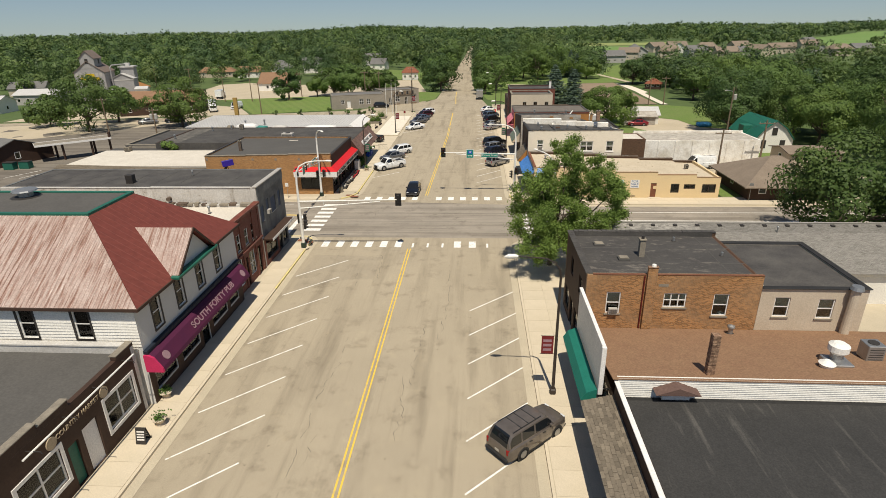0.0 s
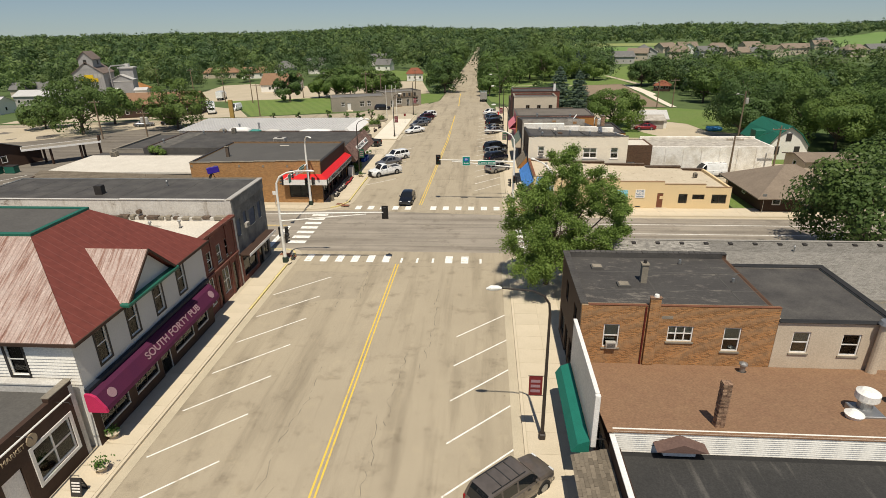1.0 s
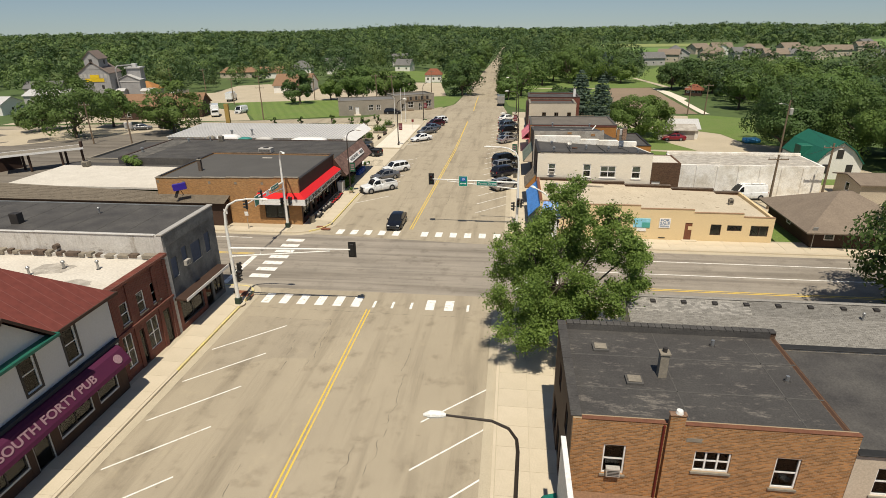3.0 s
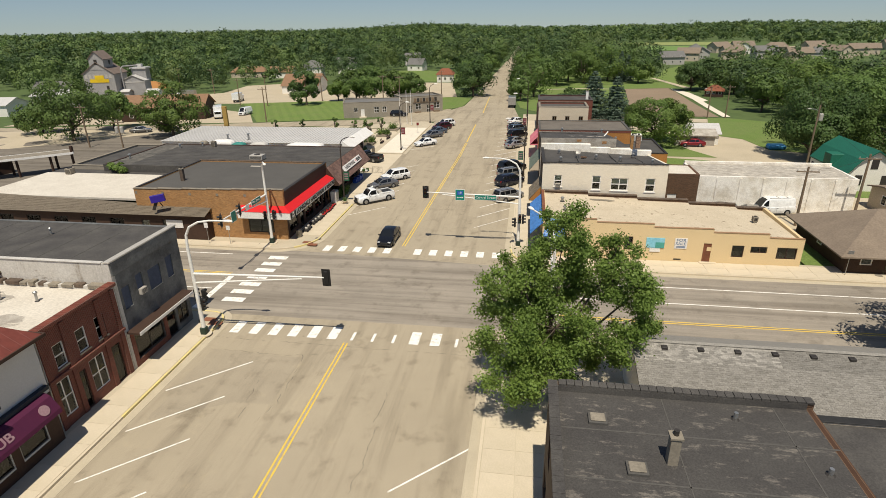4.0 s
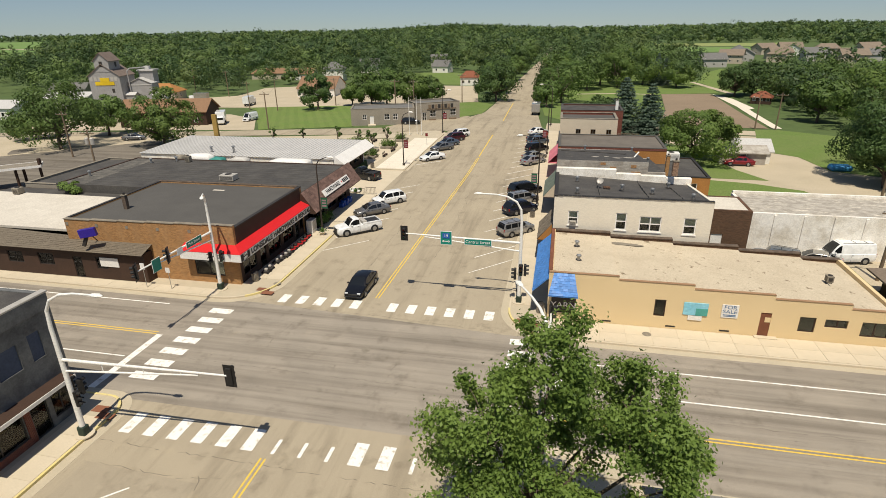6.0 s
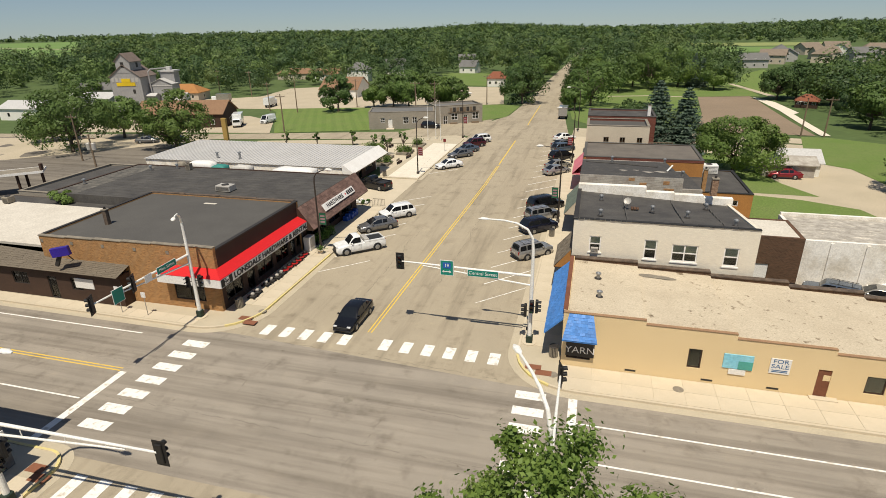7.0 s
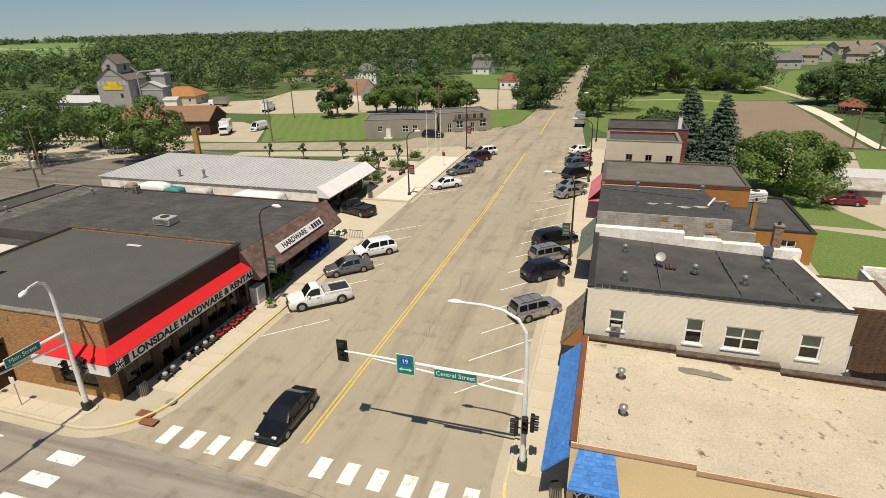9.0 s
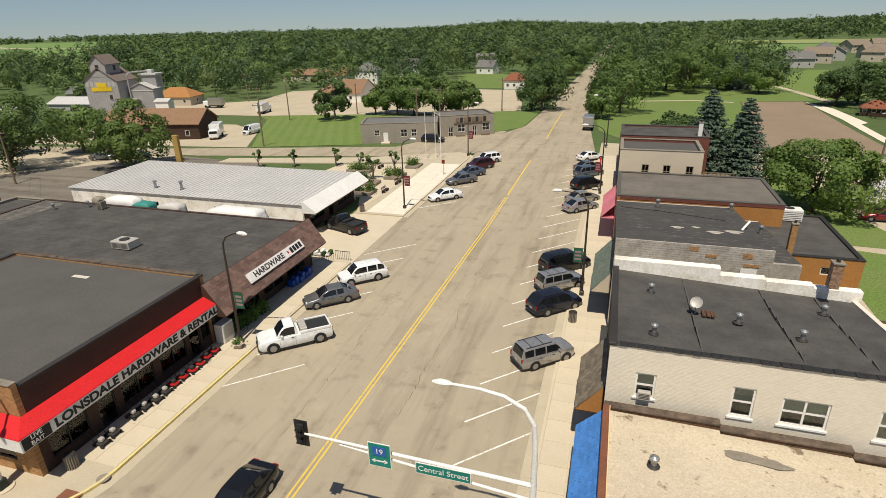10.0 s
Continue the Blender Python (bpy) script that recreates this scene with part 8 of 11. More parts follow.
near_trees = [
    (45.0, 55.8, 11.6, 5.9, "leaf"), (62.5, 47.5, 9.8, 5.0, "leaf_bright"), (57, 54.5, 11, 5.5, "leaf"), (64, 66, 11, 5.5, "leaf"), (78, 88, 12, 6.5, "leaf_dark"), (70, 76, 10.5, 5.0, "leaf_bright"),
    (82, 102, 12.5, 6.5, "leaf"), (92, 96, 13, 7.5, "leaf"), (88, 117, 12, 6.5, "leaf_dark"), (102, 90, 13, 7.5, "leaf_bright"), (64, 124, 12.5, 6, "leaf_dark"), (70, 133, 12, 6.5, "leaf"), (60, 119, 9, 4, "leaf_dark"), (74, 121, 10.5, 5, "leaf"),
    (78, 145, 12, 6.5, "leaf"), (37.4, 132.4, 8.0, 4.9, "leaf_bright"), (88, 157, 12, 7, "leaf"), (84, 172, 12, 6.5, "leaf_bright"), (76, 185, 10.5, 5.5, "leaf"), (106, 122, 13, 7.5, "leaf"), (98, 138, 12, 6.5, "leaf_dark"), (118, 108, 13, 7.5, "leaf"),
    (23.5, 151, 8.5, 3.6, "leaf_dark"), (-64.3, 132.2, 9.6, 5.2, "leaf_bright"), (-84.2, 126.6, 12.6, 7.2, "leaf"), (-87.5, 143.5, 9.5, 5.2, "leaf"), (79.5, 116, 12, 6.2, "leaf"), (72.5, 109, 9.5, 4.6, "leaf_bright"), (-103, 138.6, 6.4, 4.2, "leaf"), (-57.5, 193.5, 10.5, 3.9, "leaf_dark"),
    (-38.5, 203, 10, 5.2, "leaf"), (-31.5, 206, 10, 5.2, "leaf_bright"), (-45, 207, 9, 4.8, "leaf"), (-26.5, 210, 8.5, 4, "leaf"), (-50.5, 204.5, 7.5, 3.4, "leaf_bright"),
    (14.6, 217.5, 11.5, 7.4, "leaf"), (10.4, 206, 8.0, 3.8, "leaf"), (13, 238, 11.5, 6, "leaf"), (24, 262, 12, 7, "leaf"), (12, 266, 12, 6, "leaf_bright"), (-6.4, 220, 12.2, 6.2, "leaf_dark"), (-9, 244, 11, 5.2, "leaf"), (-11, 268, 12, 6, "leaf_dark"),
    (-8.8, 300, 12, 6, "leaf"), (13.5, 296, 11, 5.2, "leaf"), (14, 330, 11, 5.2, "leaf"), (-9, 335, 12, 6, "leaf_dark"), (-9, 372, 12, 6, "leaf"), (14, 368, 11, 5.2, "leaf"), (14, 410, 11, 5.2, "leaf"), (-8.5, 412, 12, 6, "leaf"),
    (36, 272, 13, 6.5, "leaf_bright"), (47, 283, 13.5, 7.5, "leaf_bright"), (58.5, 273, 9.5, 5.6, "leaf_bright"), (30, 282, 13, 7, "leaf"), (40, 290, 14, 7, "leaf"), (72, 243, 10, 5.0, "leaf_dark"), (79, 248, 11, 6, "leaf_dark"), (90, 246, 11, 6.5, "leaf"),
    (84, 233, 10, 5.5, "leaf"), (98, 236, 12, 7, "leaf"), (88, 214, 11, 6.5, "leaf"), (100, 205, 12, 7.5, "leaf"), (112, 190, 13, 8, "leaf"), (108, 226, 12, 7, "leaf_bright"), (112, 155, 13, 8, "leaf_dark"), (122, 140, 12, 7, "leaf"),
    (143, 266, 9, 5.2, "leaf_grey"), (155, 273, 9, 5.2, "leaf_grey"), (166, 280, 8.5, 5, "leaf_grey"), (130, 205, 12, 7.5, "leaf"), (142, 192, 12, 7.5, "leaf"), (134, 172, 13, 8, "leaf"), (152, 215, 12, 7, "leaf_dark"),
]
for x, y, h, r, m in near_trees:
    d = math.hypot(x - 13, y - min(max(y, 0), 58))
    broad_tree("tree", {"leaf_grey": "grey-green orchard tree in full leaf", "leaf": "full-crowned green summer tree", "leaf_bright": "light green leafy tree in full leaf", "leaf_dark": "dark green dense leafy tree"}[m] + (" beside the street" if abs(x) < 16 else " on open ground"),
               x, y, h, r, clumps=46 if d < 92 else 40, per=330 if d < 92 else 190 if d < 130 else 100, leaf=0.34 if d < 92 else 0.44 if d < 130 else 0.62, loose=0.65 if d < 92 else 0.5, base=h * (0.05 if x < -60 and d < 130 else 0.12), material=M[m], group="town trees")
spruce(27.0, 147.2, 12.9, 5.6, "tall blue-green spruce behind the shops", "spruces")
spruce(31.6, 146.0, 11.9, 4.8, "blue-green spruce behind the shops", "spruces")
spruce(52, 281, 13, 3.4, "blue-green spruce at the edge of the park", "spruces")
spruce(55.5, 284, 11, 3, "blue-green spruce at the edge of the park", "spruces")


def woods(name, label, spots, rng, material):
    """Many far trees as one mass of leaf sprays."""
    all_pts = []
    for x, y, h, r, clumps, per, leaf in spots:
        _, pts, face = crown_points(h, r, h * 0.1, clumps, per, rng, spread=0.46, flat=0.9)
        all_pts.append(leaf_cards(pts + np.array((x, y, land(x, y))), leaf, rng, face, 0.34))
    ob = new(name, cards_mesh(name, np.concatenate(all_pts), material))
    return tagged(ob, label, "woods", kind="stuff")


def inside(x, y, ring):
    odd = False
    for (xa, ya), (xb, yb) in zip(ring, ring[1:] + ring[:1]):
        if (ya > y) != (yb > y) and x < (xb - xa) * (y - ya) / (yb - ya) + xa:
            odd = not odd
    return odd


CLEAR = [
    [(-190, 90), (-3, 90), (-3, 262), (-20, 290), (-20, 343), (-62, 343), (-60, 285), (-72, 275), (-86, 262), (-104, 276), (-120, 266), (-114, 236), (-142, 230), (-152, 219), (-195, 216)],
    [(8, 90), (150, 60), (125, 130), (80, 140), (76, 215), (80, 228), (72, 240), (72, 260), (112, 292), (130, 350), (280, 340), (340, 420), (360, 560), (900, 600), (1000, 900), (620, 980), (380, 740), (330, 620), (250, 620), (262, 745), (82, 745), (64, 600), (86, 480), (82, 350), (68, 300), (66, 275), (8, 258)],
    [(-560, 610), (-1000, 560), (-1500, 900), (-1250, 1150), (-800, 930)],
    [(-350, 385), (-880, 880), (-1500, 900), (-1000, 400), (-430, 330)],
    [(118, 215), (180, 225), (210, 330), (130, 340)],
]
PLOTS = [(-94, 297, 9), (-87, 330, 9), (-133, 308, 11), (-113, 304, 9), (-51, 348, 8), (-62, 390, 8), (-76, 240, 12), (-138, 226, 10), (-145, 209, 12), (-166, 205, 14), (-205, 226, 12)]


def open_ground(x, y):
    """Where no far tree stands: the street, lots, lawns, house plots and fields."""
    if -8 < x < 8 and y < 340 or -5 < x < 6.5 and y < 900:
        return True
    if any(inside(x, y, ring) for ring in CLEAR):
        return True
    if any(abs(x - px) < r and -r * 1.7 < y - py < r for px, py, r in PLOTS):
        return True
    return math.hypot(x, y) > 700 and noise.noise((x / 330, y / 240, 6)) < -0.34


spots = {k: [] for k in range(5)}
wr = np.random.default_rng(3)
taken = {}
for ring0, ring1, n, clumps, per, leaf, h in ((150, 330, 1500, 15, 48, 0.72, 11.5), (330, 560, 2400, 12, 26, 1.15, 12), (560, 950, 3600, 8, 14, 2.0, 12), (950, 1600, 3000, 6, 13, 2.6, 11), (1600, 2600, 1500, 5, 10, 4.2, 11)):
    for _ in range(n):
        a = radians(wr.uniform(36, 152))
        d = math.sqrt(wr.uniform(ring0 ** 2, ring1 ** 2))
        x, y = 12 + d * math.cos(a), 30 + d * math.sin(a)
        hh = h * (wr.uniform(0.6, 1.0) if wr.random() < 0.5 else wr.uniform(0.95, 1.4))
        r = hh * wr.uniform(0.42, 0.58) * (1.0 if d < 560 else 1.25 if d < 950 else 1.7)
        k = int(wr.integers(0, 5))
        if open_ground(x, y):
            continue
        if d < 950:
            cell = (int(x // 16), int(y // 16))
            if any(math.hypot(x - px, y - py) < 0.76 * (r + pr) for i in (-1, 0, 1) for j in (-1, 0, 1) for px, py, pr in taken.get((cell[0] + i, cell[1] + j), ())):
                continue
            taken.setdefault(cell, []).append((x, y, r))
        spots[k].append((x, y, hh, r, clumps, per, leaf))
M["wood_mid"] = leaf_mat("woodland_leaves", (0.045, 0.080, 0.023), (0.098, 0.142, 0.042), 0.1, 0.14, 0.3)
M["wood_dark"] = leaf_mat("dark_woodland_leaves", (0.029, 0.056, 0.018), (0.066, 0.101, 0.032), 0.1, 0.14, 0.3)
M["wood_olive"] = leaf_mat("olive_woodland_leaves", (0.056, 0.086, 0.024), (0.112, 0.148, 0.042), 0.1, 0.14, 0.3)
M["wood_deep"] = leaf_mat("deep_green_woodland_leaves", (0.034, 0.067, 0.023), (0.076, 0.120, 0.040), 0.1, 0.14, 0.3)
M["wood_light"] = leaf_mat("light_woodland_leaves", (0.064, 0.106, 0.027), (0.124, 0.174, 0.048), 0.1, 0.14, 0.3)
for k, m, lab in ((0, "wood_mid", "dense green summer woods round the town"), (1, "wood_dark", "dark green woods round the town"), (2, "wood_light", "light green tree crowns among the woods"),
                  (3, "wood_olive", "olive green tree crowns among the woods"), (4, "wood_deep", "deep green tree crowns among the woods")):
    woods("woods", lab, spots[k], wr, M[m])


# ---- street furniture ----
M["signal"] = mat("black_signal_housing", (0.022, 0.021, 0.02), rough=0.5, bump=0)
M["lens_red"] = mat("dim_red_lens", (0.16, 0.012, 0.01), rough=0.2, bump=0)
M["lens_amber"] = mat("dim_amber_lens", (0.16, 0.08, 0.01), rough=0.2, bump=0)
M["lens_green"] = mat("dim_green_lens", (0.01, 0.12, 0.06), rough=0.2, bump=0)
M["base_green"] = mat("dark_green_pole_base", (0.03, 0.05, 0.035), rough=0.6, bump=0.05)
M["banner_red"] = mat("dark_red_banner", (0.18, 0.02, 0.02), (0.14, 0.018, 0.018), rough=0.8, bump=0.02)
M["banner_green"] = mat("green_banner", (0.02, 0.12, 0.06), (0.015, 0.09, 0.045), rough=0.8, bump=0.02)
M["terracotta"] = mat("red_tactile_paver", (0.27, 0.11, 0.06), rough=0.9, fine=20)
M["plant"] = leaf_mat("planter_leaves", (0.05, 0.11, 0.02), (0.14, 0.24, 0.05))


def along(a, b):
    """A pose at a with its x axis towards b, kept upright."""
    d = (Vector(b) - Vector(a)).normalized()
    up = Vector((0, 0, 1))
    y = up.cross(d).normalized()
    m = Matrix((d, y, d.cross(y))).transposed().to_4x4()
    m.translation = a
    return m


def signal_head(name, parent, at, face, n=3, plate=True):
    """A traffic signal: its housing, three hooded lenses and a backplate. face: the way it looks, in degrees from +x."""
    m = pose(*at, 0, 0, face)
    hh = 0.34 * n
    bm = boxes((-0.1, 0.1, -0.16, 0.16, -hh / 2, hh / 2), bevel=0.03)
    if plate:
        box(bm, -0.02, 0.0, -0.32, 0.32, -hh / 2 - 0.16, hh / 2 + 0.16)
    bmesh.ops.transform(bm, matrix=m, verts=bm.verts)
    head = part(name, bm, M["signal"], parent, "black traffic signal head")
    for k, mm in enumerate(("lens_red", "lens_amber", "lens_green")[:n]):
        z = hh / 2 - 0.17 - 0.34 * k
        bm = bmesh.new()
        tube(bm, [(0.101, 0, z), (0.112, 0, z)], 0.12, 14)
        bmesh.ops.transform(bm, matrix=m, verts=bm.verts)
        part("lens", bm, M[mm], head)
        bm = bmesh.new()
        for j in range(9):
            a0, a1 = math.pi * (j - 0.5) / 8 - 0.1, math.pi * (j + 0.5) / 8 - 0.1
            q = [(0.1, 0.135 * math.cos(a), z + 0.135 * math.sin(a)) for a in (a0, a1)] + [(0.32, 0.13 * math.cos(a), z + 0.13 * math.sin(a)) for a in (a1, a0)]
            poly(bm, q)
        bmesh.ops.remove_doubles(bm, verts=bm.verts, dist=0.0005)
        bmesh.ops.solidify(bm, geom=list(bm.faces), thickness=0.012)
        bmesh.ops.transform(bm, matrix=m, verts=bm.verts)
        part("visor", bm, M["signal"], head)
    return head


def signal_mast(base, arm_dir, arm_len, arm_z, lamp_dir, label, heads=(), pole_heads=(), lamp_len=3.2):
    """A signal pole with a trussed mast arm, a curved lamp arm on top, heads and a base."""
    x, y, z = base
    ob = thing("traffic_signal", label, "traffic signal", base, "traffic signals")
    d, ld = Vector((math.cos(radians(arm_dir)), math.sin(radians(arm_dir)), 0)), Vector((math.cos(radians(lamp_dir)), math.sin(radians(lamp_dir)), 0))
    b = Vector(base)
    part("pole_base", boxes((x - 0.24, x + 0.24, y - 0.24, y + 0.24, z - 0.01, z + 0.62), bevel=0.05), M["base_green"], ob, "dark green square pole base")
    bm = bmesh.new()
    tube(bm, [(x, y, z - 0.02), (x, y, z + 0.05)], 0.55, 20)
    part("footing", bm, M["concrete"], ob, "round concrete footing")
    bm = bmesh.new()
    tube(bm, [tuple(b + Vector((0, 0, q))) for q in (0.6, 4, 7.2)], [0.17, 0.14, 0.11], 12)
    part("pole", bm, M["pole_white"], ob)
    bm = bmesh.new()
    pts = [b + Vector((0, 0, 7.2)), b + Vector((0, 0, 8.3)) + ld * 0.08, b + Vector((0, 0, 8.95)) + ld * 0.45, b + Vector((0, 0, 9.35)) + ld * 1.2, b + Vector((0, 0, 9.5)) + ld * 2.1, b + Vector((0, 0, 9.52)) + ld * lamp_len]
    tube(bm, [tuple(p) for p in pts], [0.11, 0.095, 0.085, 0.075, 0.065, 0.055], 10)
    arm = part("lamp_arm", bm, M["pole_white"], ob)
    m = along(tuple(pts[-1]), tuple(pts[-1] + ld))
    bm = bmesh.new()
    tube(bm, [(-0.05, 0, 0), (0.12, 0, 0.02), (0.45, 0, 0.02), (0.72, 0, -0.02)], [0.06, 0.14, 0.17, 0.06], 10)
    for v in bm.verts:
        v.co.z *= 0.6
    bmesh.ops.transform(bm, matrix=m, verts=bm.verts)
    part("lamp_head", bm, M["pole_white"], arm)
    tip = b + d * arm_len
    for z0, z1, r0, r1 in ((arm_z, arm_z + 0.25, 0.1, 0.055), (arm_z - 0.75, arm_z + 0.05, 0.07, 0.045)):
        bm = bmesh.new()
        end = b + d * arm_len * (1.0 if z0 == arm_z else 0.82)
        tube(bm, [(x, y, z + z0), (*(b + (end - b) * 0.5).xy, z + (z0 + z1) / 2), (end.x, end.y, z + z1)], [r0, (r0 + r1) / 2, r1], 10)
        part("mast_arm", bm, M["pole_white"], ob)
    for k in (0.25, 0.5, 0.72):
        p = b + d * arm_len * k
        bm = bmesh.new()
        tube(bm, [(p.x, p.y, z + arm_z - 0.75 + 0.8 * k / 0.82), (p.x, p.y, z + arm_z + 0.25 * k)], 0.025, 6)
        part("arm_strut", bm, M["pole_white"], ob)
    for frac, face in heads:
        p = b + d * arm_len * frac
        signal_head("signal_head", ob, (p.x, p.y, z + arm_z + 0.25 * frac), face)
    for dx, dy, zz, face in pole_heads:
        signal_head("signal_head", ob, (x + dx, y + dy, z + zz), face, plate=False)
        bm = bmesh.new()
        tube(bm, [(x, y, z + zz), (x + dx, y + dy, z + zz)], 0.03, 6)
        part("bracket", bm, M["signal"], ob)
    part("push_button", boxes((x - 0.28, x - 0.18, y - 0.06, y + 0.06, z + 1.0, z + 1.25)), M["signal"], ob)
    return ob


def road_sign(parent, at, side, w, h, material, name="road_sign", label="", edge=True):
    s = {"S": (0, -1), "E": (1, 0)}[side]
    x, y, z = at
    if side == "S":
        a, b = (x - w / 2, x + w / 2, y - 0.015, y + 0.015, z - h / 2, z + h / 2), (x - w / 2 - 0.03, x + w / 2 + 0.03, y - 0.012, y + 0.022, z - h / 2 - 0.03, z + h / 2 + 0.03)
    else:
        a, b = (x - 0.015, x + 0.015, y - w / 2, y + w / 2, z - h / 2, z + h / 2), (x - 0.022, x + 0.012, y - w / 2 - 0.03, y + w / 2 + 0.03, z - h / 2 - 0.03, z + h / 2 + 0.03)
    sg = part(name, boxes(a, bevel=0.008), material, parent, label)
    if edge:
        part("border", boxes(b, bevel=0.008), M["white"], sg)
    return sg


ne = signal_mast((12.55, 75.4, 0.15), 180, 9.95, 5.45, 180, "pale traffic signal mast with road signs and street lamp", heads=[(1.0, 270)], pole_heads=[(0.1, -0.4, 3.2, 270), (-0.4, 0.1, 2.6, 180), (0.42, 0.1, 3.0, 0)])
s1 = road_sign(ne, (6.3, 75.2, 5.72), "S", 0.95, 1.15, M["sign_green"], label="green route sign with blue shield and arrow")
part("shield", boxes((6.0, 6.6, 75.165, 75.18, 5.7, 6.15), bevel=0.004), M["sign_blue"], s1, "blue route shield")
letters("19", s1, 0.36, facing("S", 6.3, 75.16, 5.92), M["white"], depth=0.004)
part("arrow", boxes((6.08, 6.52, 75.168, 75.18, 5.40, 5.46)), M["white"], s1)
for sx in (-1, 1):
    bm = bmesh.new()
    v = [bm.verts.new((6.3 + sx * a, yy, 5.43 + b)) for yy in (75.168, 75.18) for a, b in ((0.36, 0), (0.2, 0.11), (0.2, -0.11))]
    bm.faces.new(v[:3]), bm.faces.new(v[5:2:-1])
    for i, j in ((0, 1), (1, 2), (2, 0)):
        bm.faces.new((v[i], v[j], v[j + 3], v[i + 3]))
    part("arrow_head", bm, M["white"], s1)
s2 = road_sign(ne, (9.0, 75.2, 5.5), "S", 2.25, 0.5, M["sign_green"], label="green street name sign with white letters")
letters("Central Street", s2, 0.36, facing("S", 9.0, 75.18, 5.5), M["white"], depth=0.004)
sw_ = signal_mast((-11.4, 54.0, 0.15), 0, 10.5, 5.2, 0, "pale traffic signal mast with street lamp over the crossing", heads=[(1.0, 90)], pole_heads=[(-0.3, 0.35, 3.2, 90), (0.35, 0.35, 3.2, 90), (0.42, -0.1, 2.7, 0)])
nw = signal_mast((-14.45, 73.2, 0.15), -90, 9.3, 5.6, -58, "pale traffic signal mast over the western leg", heads=[(1.0, 200), (0.62, 200)], pole_heads=[(0.5, 0.1, 3.3, 0), (-0.2, -0.4, 3.3, 270)], lamp_len=2.6)
s3 = road_sign(nw, (-14.3, 70.6, 5.85), "E", 2.0, 0.5, M["sign_green"], label="green street name sign with white letters")
letters("Main Street", s3, 0.34, facing("E", -14.28, 70.6, 5.85), M["white"], depth=0.004)
road_sign(nw, (-14.3, 65.9, 5.75), "E", 0.9, 1.0, M["sign_green"], label="green route sign")
road_sign(nw, (-14.3, 68.7, 5.75), "E", 0.7, 0.6, M["white"], label="white lane control sign", edge=False)
se = signal_mast((15.3, 55.9, 0.15), 90, 7.4, 5.5, 118, "pale traffic signal mast over the eastern leg", heads=[(1.0, 20)], pole_heads=[(0.1, 0.4, 3.2, 90)], lamp_len=3.4)


def cobra(x, y, side, h, label, banner=None, material=None, arm=2.6, z=0.15):
    """A tall street lamp with a curved arm; side +1 reaches east, -1 west. banner: its material."""
    ob = thing("street_lamp", label, "street lamp", (x, y, z), "street lamps")
    mm = material or M["pole_brown"]
    part("pole_base", boxes((x - 0.19, x + 0.19, y - 0.19, y + 0.19, z - 0.01, z + 0.4), bevel=0.06), mm, ob)
    bm = bmesh.new()
    tube(bm, [(x, y, z + 0.39), (x, y, z + h * 0.5), (x, y, z + h - 0.9)], [0.11, 0.09, 0.07], 10)
    part("pole", bm, mm, ob)
    bm = bmesh.new()
    pts = [(x, y, z + h - 0.9), (x + side * 0.06, y, z + h - 0.35), (x + side * 0.35, y, z + h + 0.1), (x + side * 0.95, y, z + h + 0.38), (x + side * arm, y, z + h + 0.5)]
    tube(bm, pts, [0.07, 0.062, 0.055, 0.05, 0.04], 8)
    a = part("lamp_arm", bm, mm, ob)
    bm = bmesh.new()
    tube(bm, [(x + side * (arm - 0.05), y, z + h + 0.5), (x + side * (arm + 0.12), y, z + h + 0.51), (x + side * (arm + 0.5), y, z + h + 0.49), (x + side * (arm + 0.75), y, z + h + 0.45)], [0.06, 0.13, 0.15, 0.05], 10)
    part("lamp_head", bm, M["pole_white"], a, "pale lamp head")
    if banner:
        bn = part("banner", boxes((x + side * 0.16 if side > 0 else x - 0.9, x + 0.9 if side > 0 else x - 0.16, y - 0.012, y + 0.012, z + 3.0, z + 4.25)), banner, ob, "cloth banner with pale printing")
        for k in range(3):
            part("print_bar", boxes((bn_x0(x, side) + 0.1, bn_x0(x, side) + 0.62, y - 0.017, y - 0.0125, z + 3.2 + 0.32 * k, z + 3.38 + 0.32 * k)), M["letter_pink"], bn)
        for zz in (2.98, 4.27):
            bm = bmesh.new()
            tube(bm, [(x, y, z + zz), (x + side * 0.95, y, z + zz)], 0.02, 6)
            part("banner_rod", bm, mm, ob)
    return ob


def bn_x0(x, side):
    return x + 0.16 if side > 0 else x - 0.9


cobra(12.15, 29.3, -1, 9.1, "dark bronze street lamp with a red banner", M["banner_red"])
cobra(12.75, 103.0, -1, 8.6, "dark bronze street lamp with a green banner", M["banner_green"], arm=2.2)
cobra(12.95, 134.0, -1, 8.6, "dark bronze street lamp with a red banner", M["banner_red"], arm=2.2)
cobra(12.8, 165.0, -1, 8.6, "dark bronze street lamp beside the far lawn", None, arm=2.2)
cobra(-11.1, 88.7, 1, 8.4, "dark bronze street lamp with a green banner", M["banner_green"], arm=1.4)
cobra(-10.6, 122.0, 1, 8.4, "dark bronze street lamp with a red banner", M["banner_red"], arm=1.2)
cobra(-10.2, 152.5, 1, 8.6, "dark bronze street lamp with a red banner", M["banner_red"], arm=1.2)


